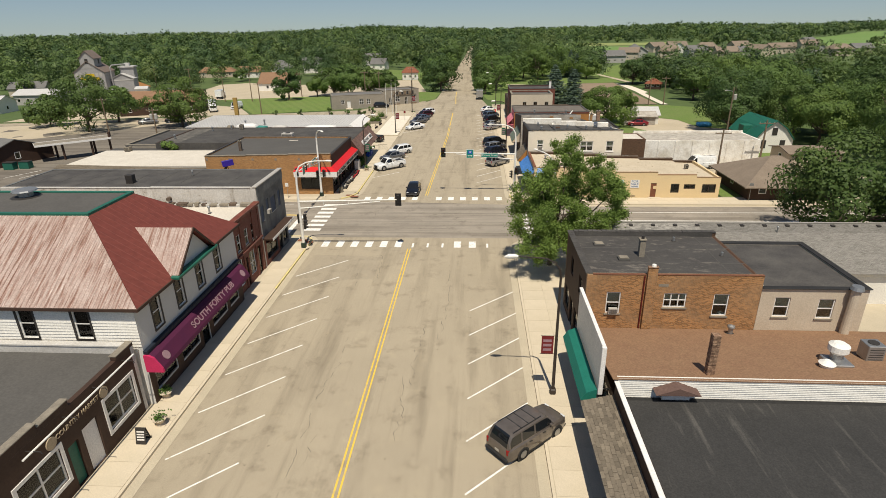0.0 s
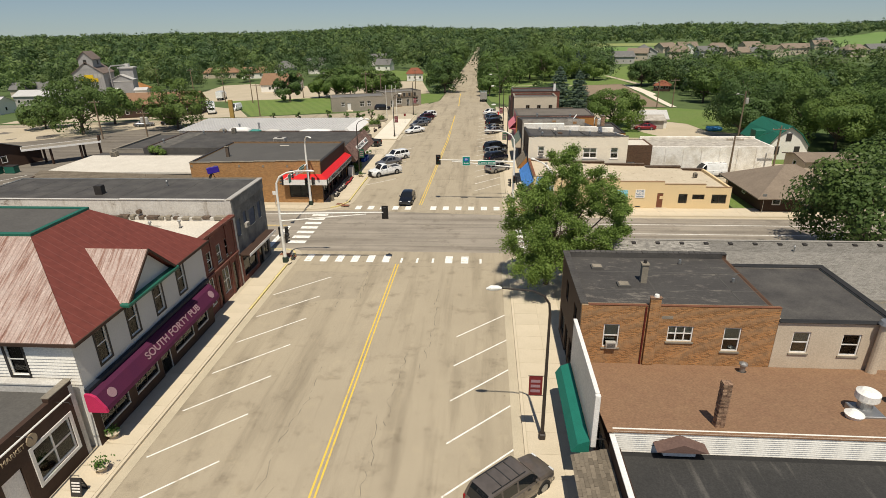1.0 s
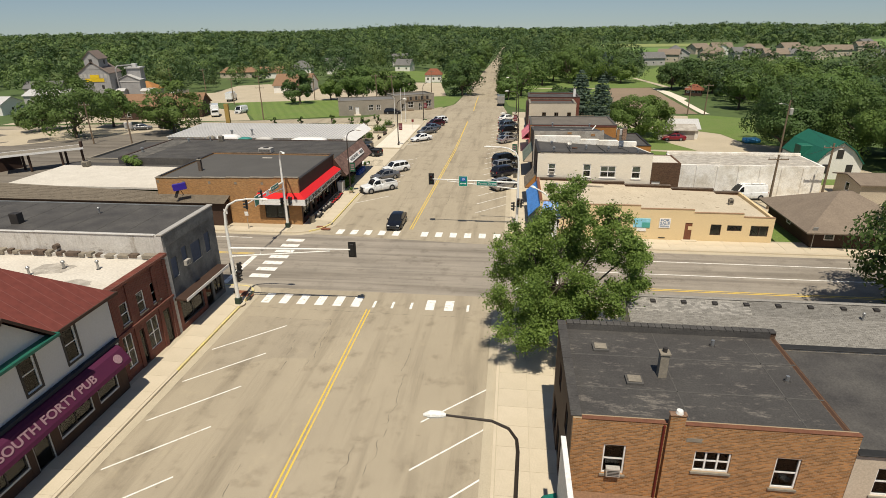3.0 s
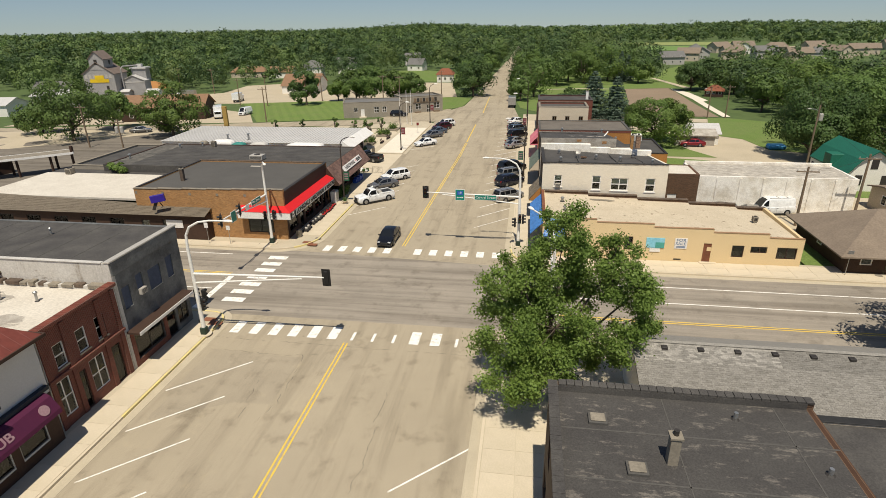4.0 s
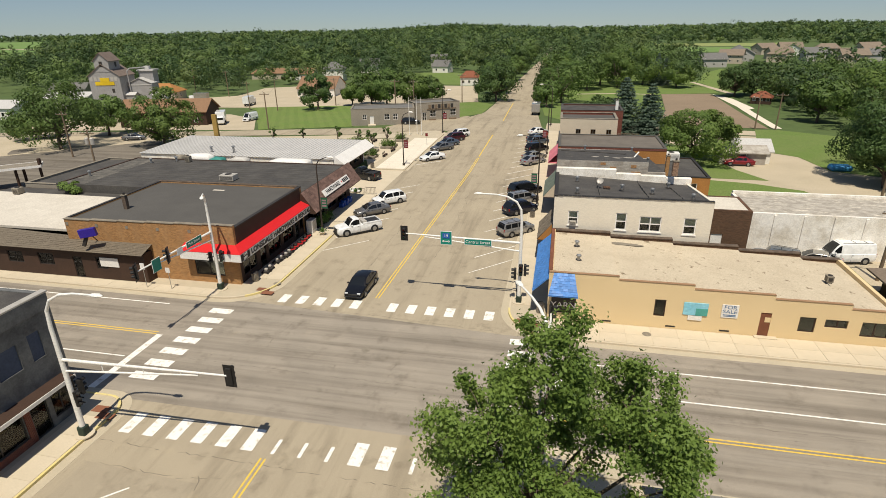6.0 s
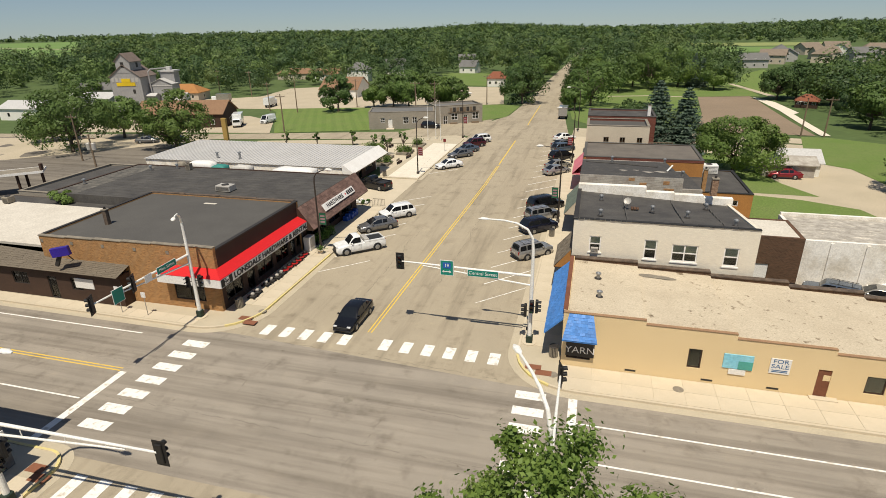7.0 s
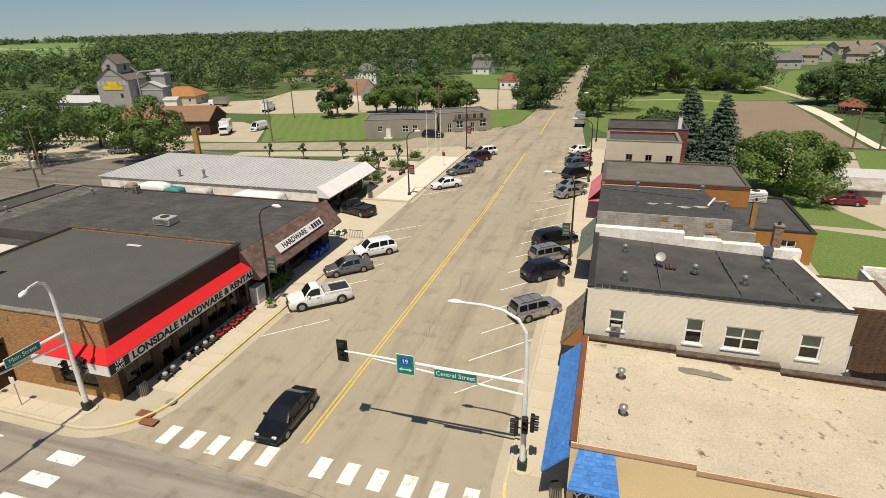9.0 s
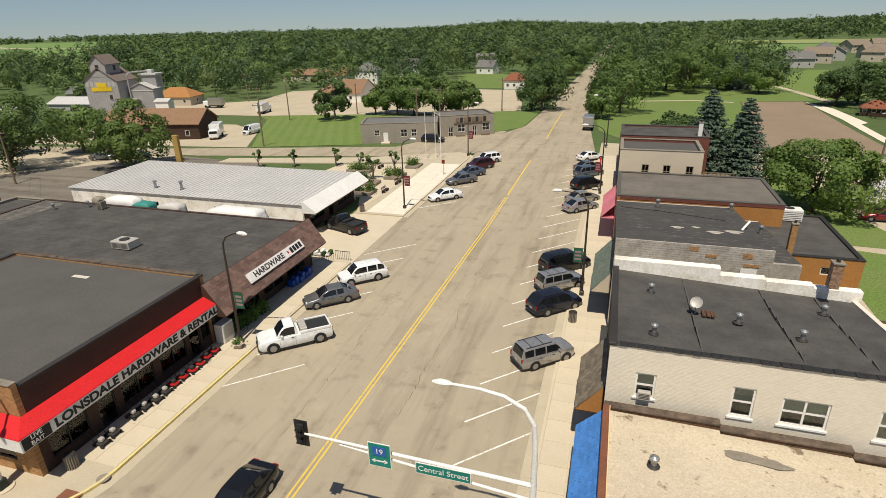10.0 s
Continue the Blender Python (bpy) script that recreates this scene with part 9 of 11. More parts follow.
def utility_pole(x, y, h, label, cross=True, lamp=False, tanks=0):
    z = land(x, y)
    ob = thing("utility_pole", label, "utility pole", (x, y, z), "utility poles")
    bm = bmesh.new()
    tube(bm, [(x, y, z - 0.2), (x, y, z + h)], [0.17, 0.11], 9)
    part("pole", bm, M["wood_pole"], ob)
    if cross:
        part("crossarm", boxes((x - 1.2, x + 1.2, y - 0.16, y - 0.05, z + h - 0.6, z + h - 0.48)), M["wood_pole"], ob)
        for k in range(4):
            bm = bmesh.new()
            tube(bm, [(x - 1.1 + 0.73 * k, y - 0.1, z + h - 0.48), (x - 1.1 + 0.73 * k, y - 0.1, z + h - 0.3)], 0.05, 7)
            part("insulator", bm, M["ac_metal"], ob)
    for k in range(tanks):
        bm = bmesh.new()
        xx = x + (-0.45 if k % 2 else 0.45)
        tube(bm, [(xx, y, z + h - 2.3), (xx, y, z + h - 2.2), (xx, y, z + h - 1.3), (xx, y, z + h - 1.2)], [0.2, 0.3, 0.3, 0.2], 12)
        part("transformer", bm, M["ac_metal"], ob, "grey transformer can")
    if lamp:
        bm = bmesh.new()
        tube(bm, [(x, y, z + h - 0.9), (x - 0.5, y, z + h - 0.6), (x - 1.2, y, z + h - 0.55)], 0.03, 6)
        part("lamp_arm", bm, M["steel"], ob)
        bm = bmesh.new()
        tube(bm, [(x - 1.1, y, z + h - 0.55), (x - 1.3, y, z + h - 0.5), (x - 1.65, y, z + h - 0.58)], [0.06, 0.13, 0.05], 8)
        part("lamp_head", bm, M["ac_metal"], ob)
    return ob


poles = [(-54.3, 103.5, 8.5, 2, False), (51.8, 88.2, 8.0, 0, False), (55.5, 110, 10.5, 1, True), (-69.5, 190.8, 9.5, 0, False), (-52.5, 153.6, 8.5, 0, False), (-80, 193, 8.5, 0, False), (-26.5, 172, 10, 0, False), (-23, 177, 9.5, 0, False),
         (-56.4, 205, 8.5, 0, False), (-17.1, 216.4, 9, 0, False), (57.8, 169.8, 7.5, 0, True), (62.2, 170.2, 8, 0, False), (44.4, 85.6, 7.0, 0, False), (-75, 120, 8.5, 0, False), (-46, 214, 9, 0, False), (-110, 230, 9.5, 0, False), (-128, 236, 9.5, 0, False)]
for x, y, h, tanks, lamp in poles:
    utility_pole(x, y, h, "weathered wooden utility pole" + (" with transformer cans" if tanks else " with a lamp" if lamp else " with a crossarm"), not lamp, lamp, tanks)


def wire(a, b, sag=0.5):
    bm = bmesh.new()
    a, b = Vector(a), Vector(b)
    tube(bm, [tuple(a.lerp(b, k / 10) - Vector((0, 0, 4 * sag * (k / 10) * (1 - k / 10)))) for k in range(11)], 0.014, 4)
    single("overhead_wire", bm, M["signal"], "thin black sagging overhead wire", "wire", "overhead wires")


for dx in (-1.1, 1.1):
    wire((-54.3 + dx, 103.4, 8.2), (-75 + dx, 119.9, 8.2)), wire((-52.5 + dx, 153.5, 8.0), (-69.5 + dx, 190.7, 7.5)), wire((-69.5 + dx, 190.7, 7.5), (-110 + dx, 229.9, 6.6)), wire((-26.5 + dx, 171.9, 9.4), (-23 + dx, 176.9, 8.6))
wire((51.8, 88.2, 7.6), (55.5, 110, 9.8)), wire((55.5, 110, 9.9), (62.2, 170.2, 6.9), 1.2), wire((44.4, 85.6, 6.8), (51.8, 88.2, 7.7)), wire((15.1, 25.6, 3.9), (17.2, 25.2, 3.4), 0.05)


def bin_(x, y, label="dark slatted round litter bin"):
    ob = thing("litter_bin", label, "litter bin", (x, y, 0.15), "litter bins")
    bm = bmesh.new()
    tube(bm, [(x, y, 0.15), (x, y, 0.95)], [0.24, 0.28], 16)
    part("drum", bm, M["trim_dark"], ob)
    for k in range(16):
        a = math.tau * k / 16
        cx, cy = x + 0.285 * math.cos(a), y + 0.285 * math.sin(a)
        part("slat", boxes((cx - 0.03, cx + 0.03, cy - 0.03, cy + 0.03, 0.16, 0.98)), M["stone"], ob)
    bm = bmesh.new()
    tube(bm, [(x, y, 0.981), (x, y, 1.04)], [0.33, 0.28], 16)
    part("rim", bm, M["trim_dark"], ob)


def planter(x, y, label="round stone planter with small flowers"):
    ob = thing("planter", label, "planter", (x, y, 0.15), "planters")
    bm = bmesh.new()
    tube(bm, [(x, y, 0.15), (x, y, 0.22), (x, y, 0.3), (x, y, 0.58), (x, y, 0.6)], [0.3, 0.26, 0.22, 0.42, 0.38], 16)
    part("bowl", bm, M["stucco_grey"], ob)
    c = rng.normal(size=(160, 3)) * np.array((0.2, 0.2, 0.12)) + np.array((x, y, 0.72))
    pl = new("foliage", cards_mesh("foliage", leaf_cards(c, 0.13, rng), M["plant"]))
    pl.parent, pl.matrix_parent_inverse = ob, Matrix.Translation((-x, -y, -0.15))


bin_(-12.2, 75.4), bin_(14.45, 73.9), bin_(-15.4, 119.6), bin_(12.4, 98.2)
planter(-10.8, 88.0), planter(-11.9, 25.4), planter(-12.9, 28.0), planter(12.3, 110.5)
ab = thing("sandwich_board", "small black folding sandwich board on the pavement", "sign", (-12.1, 23.9, 0.15))
for s in (-1, 1):
    b = part("board", boxes((-0.3, 0.3, -0.015, 0.015, 0, 1.0)), M["trim_dark"], ab)
    b.data.transform(pose(-12.1, 23.9 + s * 0.28, 0.15, s * 15, 0, 0))
    for k in range(4):
        t = part("text_bar", boxes((-0.22, 0.22, -0.022, -0.016, 0.25 + 0.16 * k, 0.33 + 0.16 * k)), M["white"], b)
        t.data.transform(pose(-12.1, 23.9 + s * 0.28, 0.15, s * 15, 0, 0))
for x, y in ((-10.6, 73.8), (13.2, 72.2), (-12.2, 56.2)):
    for dx, dy in ((0, 0), (0.75, -0.55)):
        single("tactile_paver", boxes((x + dx - 0.55, x + dx + 0.55, y + dy - 0.3, y + dy + 0.3, 0.14, 0.160)), M["terracotta"], "red-brown tactile paving plate at a kerb ramp", "paving plate", "tactile plates", "structure")
for x, y in ((14.6, 71.6), (-9.9, 75.2), (-12.0, 86), (-8, 92), (2, 66), (22.6, 71.8), (46, 71.6)):
    bm = bmesh.new()
    tube(bm, [(x, y, 0.0 if abs(x) < 9 else 0.14), (x, y, 0.012 if abs(x) < 9 else 0.158)], 0.34, 18)
    single("manhole_cover", bm, M["stone"], "round rusty iron manhole cover", "manhole cover", "manhole covers", "structure")
hy = thing("fire_hydrant", "red fire hydrant on the pavement", "hydrant", (12.3, 152.5, 0.15))
bm = bmesh.new()
tube(bm, [(12.3, 152.5, 0.15), (12.3, 152.5, 0.3), (12.3, 152.5, 0.75), (12.3, 152.5, 0.9)], [0.18, 0.12, 0.13, 0.04], 12)
part("barrel", bm, M["red_cloth"], hy)
for s in (-1, 1):
    bm = bmesh.new()
    tube(bm, [(12.3, 152.5, 0.6), (12.3 + 0.24 * s, 152.5, 0.6)], 0.07, 10)
    part("outlet", bm, M["red_cloth"], hy)


def post_sign(x, y, h, w, hh, material, label):
    ob = thing("sign_post", label, "road sign", (x, y, 0.1), "sign posts")
    bm = bmesh.new()
    tube(bm, [(x, y, 0.08), (x, y, h)], 0.03, 6)
    part("post", bm, M["steel"], ob)
    part("plate", boxes((x - w / 2, x + w / 2, y - 0.055, y - 0.034, h - hh, h), bevel=0.006), material, ob)


post_sign(-21.5, 72.3, 2.6, 0.45, 0.6, M["white"], "small white parking sign on a steel post")
post_sign(-19.0, 72.4, 2.3, 0.45, 0.5, M["white"], "small white notice on a steel post")
post_sign(43.0, 71.4, 2.6, 0.5, 0.5, M["steel"], "steel sign post seen edge on")
post_sign(-10.6, 139, 2.5, 0.5, 0.6, M["banner_red"], "small red sign on a post")
vp = thing("neon_sign", "violet arrow sign box on a bent arm over a low roof", "sign", (-29.6, 73.6, 3.4))
bm = bmesh.new()
tube(bm, [(-29.6, 74.6, 3.2), (-29.6, 73.4, 5.0)], 0.05, 8)
part("arm", bm, M["trim_dark"], vp)
b = part("sign_box", boxes((-0.75, 0.75, -0.2, 0.2, -0.4, 0.4), bevel=0.03), M["sign_purple"], vp, "violet sign box")
b.data.transform(pose(-29.0, 72.9, 5.0, 0, -8, 20))
b = part("sign_arrow", boxes((-0.16, 0.16, -0.12, 0.12, -0.9, 0.1), bevel=0.03), M["trim_dark"], vp, "dark pointed lower arm")
b.data.transform(pose(-29.3, 72.9, 4.5, 0, 25, 20))
vp.location.x += 1.9
# lawn mowers and tillers lined up before the hardware shop
mower_red = mat("red_mower_enamel", (0.45, 0.02, 0.02), rough=0.35, bump=0)
for k in range(13):
    y = 77.2 + k * 0.82
    if 78.4 < y < 79.3:
        continue
    x = -12.1 + random.uniform(-0.12, 0.12)
    mm = mower_red if k > 6 else M["trim_dark"]
    ob = thing("lawn_mower", ("red" if k > 6 else "black") + " walk-behind lawn mower for sale on the pavement", "lawn mower", (x, y, 0.16), "mowers on show")
    part("deck", boxes((x - 0.35, x + 0.3, y - 0.26, y + 0.26, 0.26, 0.42), bevel=0.05), mm, ob)
    part("engine", boxes((x - 0.15, x + 0.15, y - 0.14, y + 0.14, 0.422, 0.66), bevel=0.05), M["trim_dark"] if k > 6 else M["ac_metal"], ob)
    for dx in (-0.28, 0.26):
        for dy in (-0.29, 0.29):
            bm = bmesh.new()
            tube(bm, [(x + dx, y + dy - 0.03, 0.28), (x + dx, y + dy + 0.03, 0.28)], 0.12, 10)
            part("wheel", bm, M["signal"], ob)
    bm = bmesh.new()
    tube(bm, [(x - 0.3, y - 0.2, 0.4), (x - 0.75, y - 0.2, 1.05), (x - 0.78, y + 0.2, 1.08), (x - 0.3, y + 0.2, 0.4)], 0.018, 6)
    part("handle", bm, M["trim_dark"], ob)
# goods before the canopy shop
for k in range(7):
    x, y = -12.4 + random.uniform(-0.2, 0.2), 98.2 + k * 0.5
    single("storage_tub", boxes((x - 0.3, x + 0.3, y - 0.22, y + 0.22, 0.15, 0.75 + 0.2 * (k % 2)), bevel=0.05), mat("blue_plastic", (0.02, 0.09, 0.42), rough=0.4, bump=0), "stacked blue plastic storage tub for sale", "tub", "blue tubs")
for k in range(8):
    x, y = -12.3 + random.uniform(-0.3, 0.3), 90.2 + k * 0.45
    ob = thing("potted_plant", "leafy green potted plant on the pavement", "plant", (x, y, 0.15), "plants for sale")
    bm = bmesh.new()
    tube(bm, [(x, y, 0.15), (x, y, 0.42)], [0.13, 0.18], 10)
    part("pot", bm, M["trim_dark"], ob)
    c = rng.normal(size=(220, 3)) * np.array((0.22, 0.22, 0.25)) + np.array((x, y, 0.8))
    pl = new("leaves", cards_mesh("leaves", leaf_cards(c, 0.16, rng), M["plant"]))
    pl.parent, pl.matrix_parent_inverse = ob, Matrix.Translation((-x, -y, -0.15))
for x0, y0 in ((-13.0, 104.2), (-11.6, 105.0)):
    ob = thing("metal_railing", "black metal railing round garden goods", "railing", (x0, y0, 0.1), "railings")
    for k in range(9):
        part("baluster", boxes((x0 + k * 0.2, x0 + k * 0.2 + 0.025, y0, y0 + 0.025, 0.1, 1.0)), M["signal"], ob)
    part("rail", boxes((x0, x0 + 1.65, y0 - 0.005, y0 + 0.03, 1.0, 1.05)), M["signal"], ob)
for k in range(10):
    x, y = -14.6 + 0.45 * (k % 5), 105.6 + 0.6 * (k // 5)
    single("bagged_soil", boxes((x - 0.2, x + 0.2, y - 0.27, y + 0.27, 0.1, 0.35 + 0.15 * (k % 2)), bevel=0.06), M["plant"] if k % 3 == 0 else M["white"], "plump bag of garden soil in a stack", "bag", "garden bags")
ib = thing("ice_chest", "white outdoor ice chest with dark doors", "ice chest", (-12.4, 88.9, 0.15))
part("body", boxes((-12.85, -12.1, 88.2, 89.4, 0.15, 1.7), bevel=0.03), M["white"], ib)
part("door", boxes((-12.098, -12.07, 88.3, 89.3, 0.5, 1.55), bevel=0.01), M["ac_metal"], ib)
# the little plaza
flat("pavement", [(-32, 125.5), (-18.5, 125.5), (-16.3, 120), (-15.3, 140), (-18, 145.6), (-30, 142.5)], 0.02, M["concrete"], "pale paved plaza with planting beds", "plaza")
for x, y, w, d in ((-19.5, 127.5, 4.5, 2.4), (-21, 132, 5.0, 2.2), (-17.6, 136.5, 2.6, 3.4), (-24.5, 138.5, 4.0, 2.0), (-16.9, 143.2, 2.2, 2.6)):
    ob = thing("planting_bed", "raised stone planting bed full of shrubs", "planting bed", (x, y, 0.02), "planting beds")
    for a in ((x - w / 2, x + w / 2, y - d / 2, y - d / 2 + 0.3), (x - w / 2, x + w / 2, y + d / 2 - 0.3, y + d / 2), (x - w / 2, x - w / 2 + 0.3, y - d / 2 + 0.302, y + d / 2 - 0.302), (x + w / 2 - 0.3, x + w / 2, y - d / 2 + 0.302, y + d / 2 - 0.302)):
        part("edging", boxes((*a, 0.02, 0.5), bevel=0.04), M["stone"], ob)
    part("earth", boxes((x - w / 2 + 0.3, x + w / 2 - 0.3, y - d / 2 + 0.3, y + d / 2 - 0.3, 0.02, 0.42)), M["soil"], ob)
    for k in range(int(w * d * 0.8)):
        c = np.array((x + random.uniform(-0.4, 0.4) * w, y + random.uniform(-0.36, 0.36) * d, 0.75)) + rng.normal(size=(240, 3)) * np.array((0.33, 0.33, 0.28 + 0.2 * random.random()))
        pl = new("shrub", cards_mesh("shrub", leaf_cards(c, 0.2, rng), M["leaf_dark"] if k % 2 else M["leaf_bright"]))
        pl.parent, pl.matrix_parent_inverse = ob, Matrix.Translation((-x, -y, -0.02))
for x, y, h in ((-20.5, 134.5, 4.2), (-30, 141, 3.4), (-37, 139.5, 3.2), (-25.5, 141, 3.0), (-18.8, 139.6, 3.6), (-43, 138, 3.0)):
    broad_tree("young_tree", "slim young tree in the plaza planting", x, y, h, h * 0.24, clumps=8, per=60, leaf=0.28, base=h * 0.3, material=M["leaf"], group="young trees")
for x, y in ((-14.0, 148.6), (-15.2, 149.4), (-16.6, 148.4)):
    fp = thing("flag_pole", "tall white flag pole in the plaza", "flag pole", (x, y, 0.02), "flag poles")
    bm = bmesh.new()
    tube(bm, [(x, y, 0), (x, y, 8.0)], [0.07, 0.04], 10)
    part("pole", bm, M["pole_white"], fp)
    bm = bmesh.new()
    tube(bm, [(x, y, 8.0), (x, y, 8.08), (x, y, 8.16)], [0.03, 0.08, 0.02], 10)
    part("finial", bm, M["steel"], fp)
    bm = bmesh.new()
    tube(bm, [(x, y, 0.0), (x, y, 0.3)], [0.3, 0.25], 12)
    part("base", bm, M["concrete"], fp)
for x, y in ((-15.8, 128.5), (-15.6, 133), (-22, 141.5)):
    bn = thing("bench", "dark metal slatted bench on the plaza", "bench", (x, y, 0.02), "benches")
    for k in range(4):
        part("seat_slat", boxes((x - 0.35 + 0.12 * k, x - 0.26 + 0.12 * k, y - 0.8, y + 0.8, 0.45, 0.48)), M["brown_dark"], bn)
    for k in range(3):
        part("back_slat", boxes((x - 0.42, x - 0.39, y - 0.8, y + 0.8, 0.55 + 0.13 * k, 0.63 + 0.13 * k)), M["brown_dark"], bn)
    for dy in (-0.7, 0.7):
        part("leg", boxes((x - 0.42, x + 0.1, y + dy - 0.03, y + dy + 0.03, 0.02, 0.449)), M["signal"], bn)
gs = thing("pylon_sign", "tall mustard sign pylon behind the white building", "pylon", (-47.3, 125.2, 0))
part("pylon", boxes((-47.75, -46.85, 124.95, 125.5, 0, 7.6), bevel=0.05), mat("mustard_boards", (0.34, 0.22, 0.06), (0.28, 0.18, 0.05), rough=0.8), gs)
part("pylon_base", boxes((-48.0, -46.6, 124.7, 125.8, 0, 0.4), bevel=0.05), M["stone"], gs)


# ---- vehicles ----
def car_paint(name, col, rough=0.25, metal=0.3):
    m = mat(name, col, tuple(c * 0.9 for c in col), rough=rough, metal=metal, big=1.0, fine=3, bump=0)
    b = m.node_tree.nodes["Principled BSDF"]
    b.inputs["Coat Weight"].default_value, b.inputs["Coat Roughness"].default_value = 0.6, 0.08
    return m


M["tyre"] = mat("black_tyre", (0.018, 0.018, 0.018), rough=0.85, bump=0.1)
M["rim"] = mat("silver_wheel_rim", (0.45, 0.45, 0.45), rough=0.35, metal=0.8, bump=0)
M["car_glass"] = mat("tinted_car_glass", (0.012, 0.014, 0.016), rough=0.04, spec=0.6, bump=0)
M["tail"] = mat("red_tail_lamp", (0.30, 0.01, 0.01), rough=0.2, bump=0)
M["head"] = mat("clear_head_lamp", (0.65, 0.66, 0.66), rough=0.15, bump=0)
M["plastic"] = mat("dark_bumper_plastic", (0.03, 0.03, 0.03), rough=0.6, bump=0.02)

SHAPES = {  # length, width, height, wheelbase, wheel radius, belt, hood and tail heights, screen base, roof front, roof rear, rear glass base (from the front, as shares of the length)
    "sedan": (4.6, 1.80, 1.45, 2.7, 0.32, 0.93, 0.80, 0.97, 0.25, 0.43, 0.71, 0.91),
    "suv": (4.5, 1.82, 1.68, 2.62, 0.36, 1.05, 0.98, 1.05, 0.22, 0.37, 0.87, 0.975),
    "boxy": (4.3, 1.78, 1.66, 2.5, 0.35, 1.06, 1.02, 1.06, 0.27, 0.37, 0.94, 0.985),
    "large_suv": (4.85, 1.92, 1.84, 2.8, 0.38, 1.14, 1.07, 1.14, 0.25, 0.36, 0.92, 0.985),
    "pickup": (5.4, 1.95, 1.88, 3.4, 0.40, 1.16, 1.10, 1.16, 0.25, 0.36, 0.49, 0.53),
    "van": (4.9, 1.9, 2.1, 3.0, 0.35, 1.15, 1.0, 1.15, 0.12, 0.26, 0.96, 0.99),
}


def soften(ob, angle=38):
    """Smooth shading, with the hard edges kept."""
    ob.data.shade_smooth()
    ob.data.set_sharp_from_angle(angle=radians(angle))
    return ob


def car(kind, x, y, heading, paint, label, z=0.0, rack=False, low=None):
    L, W, H, wb, wr, belt, hood, tail, s0, s1, s2, s3 = SHAPES[kind]
    z += land(x, y)
    name = {"sedan": "sedan_car", "suv": "suv_car", "boxy": "suv_car", "large_suv": "suv_car", "pickup": "pickup_truck", "van": "van"}[kind]
    ob = thing(name, label, "pickup" if kind == "pickup" else "van" if kind == "van" else "car", (x, y, z), "parked vehicles")
    ob.rotation_euler = (0, 0, radians(heading))
    g = 0.2

    def add(nm, bm, m, parent=None, lab="", smooth=False):
        o = part(nm, bm, m, parent or ob, lab, smooth)
        o.matrix_parent_inverse = Matrix()
        return o
    X = lambda u: L / 2 - u * L
    # body: a loft of rounded sections from nose to tail
    cab_end = s3
    st = [(0.0, 0.36, hood - 0.28, 0.74), (0.015, 0.26, hood - 0.14, 0.86), (0.06, 0.22, hood - 0.05, 0.94), (0.16, g, hood, 0.985), (s0, g, belt - 0.02, 1.0), (0.5, g, belt, 1.0)]
    if kind == "pickup":
        st += [(s3, g, belt, 1.0), (0.6, g, belt, 1.0), (0.97, 0.3, belt, 0.985), (0.995, 0.36, belt - 0.02, 0.96)]
    elif kind == "sedan":
        st += [(s2, g, belt, 1.0), (s3, g + 0.02, tail, 0.97), (0.97, 0.26, tail - 0.03, 0.92), (0.995, 0.34, tail - 0.18, 0.84), (1.0, 0.4, tail - 0.3, 0.78)]
    else:
        st += [(0.8, g, belt, 1.0), (0.95, 0.25, belt, 0.97), (0.99, 0.32, belt - 0.02, 0.93), (1.0, 0.4, belt - 0.15, 0.88)]
    bm = bmesh.new()
    rings = []
    for u, zb, zt, w in st:
        hw = W / 2 * w
        sec = [(-hw * 0.9, zb), (-hw, zb + 0.14), (-hw, zb + (zt - zb) * 0.62), (-hw * 0.965, zt - 0.09), (-hw * 0.86, zt), (0, zt + 0.025)]
        sec += [(-a, b) for a, b in sec[-2::-1]]
        rings.append([bm.verts.new((X(u), yy, zz)) for yy, zz in sec])
    for a, b in zip(rings, rings[1:]):
        for k in range(len(a)):
            j = (k + 1) % len(a)
            bm.faces.new((a[k], a[j], b[j], b[k]))
    bm.faces.new(rings[0]), bm.faces.new(rings[-1][::-1])
    soften(add("body", bm, paint))
    # cabin: a loft along the car with a curved roofline; glass and panels are cut from its faces
    hw0, hw1 = W / 2 * 0.93, W / 2 * (0.72 if kind == "sedan" else 0.79)
    zb, zt = belt - 0.04, H
    pil = {"sedan": (0.58,), "pickup": (), "van": (0.3,)}.get(kind, (0.56, 0.77))
    us = [(s0, 0.03), (s0 * 0.66 + s1 * 0.34, 0.40), (s0 * 0.33 + s1 * 0.67, 0.72), (s1, 0.93), (s1 + 0.035, 0.975)]
    for p in pil:
        us += [(p - 0.012, 1.0), (p + 0.012, 1.0)]
    us += [(s2 - 0.05, 0.985), (s2, 0.95), (s2 * 0.5 + s3 * 0.5, 0.58 if kind == "sedan" else 0.62), (s3, 0.04)]
    rings = []
    for u, f in us:
        z = zb + (zt - zb) * f
        w1 = hw0 + (hw1 - hw0) * f
        taper = 1.0 - 0.06 * max(0.0, (u - s1) / (1 - s1))
        sec = [(hw0, zb), (hw0 + (w1 - hw0) * 0.12, zb + (z - zb) * 0.10), (hw0 + (w1 - hw0) * 0.86, zb + (z - zb) * 0.86), (w1 * 0.97, zb + (z - zb) * 0.95), (w1 * 0.80, z), (w1 * 0.4, z + 0.018 * f), (0, z + 0.025 * f)]
        sec = [(a * taper, b) for a, b in sec]
        rings.append([(X(u), a, b) for a, b in sec] + [(X(u), -a, b) for a, b in sec[-2::-1]])
    groups = {}
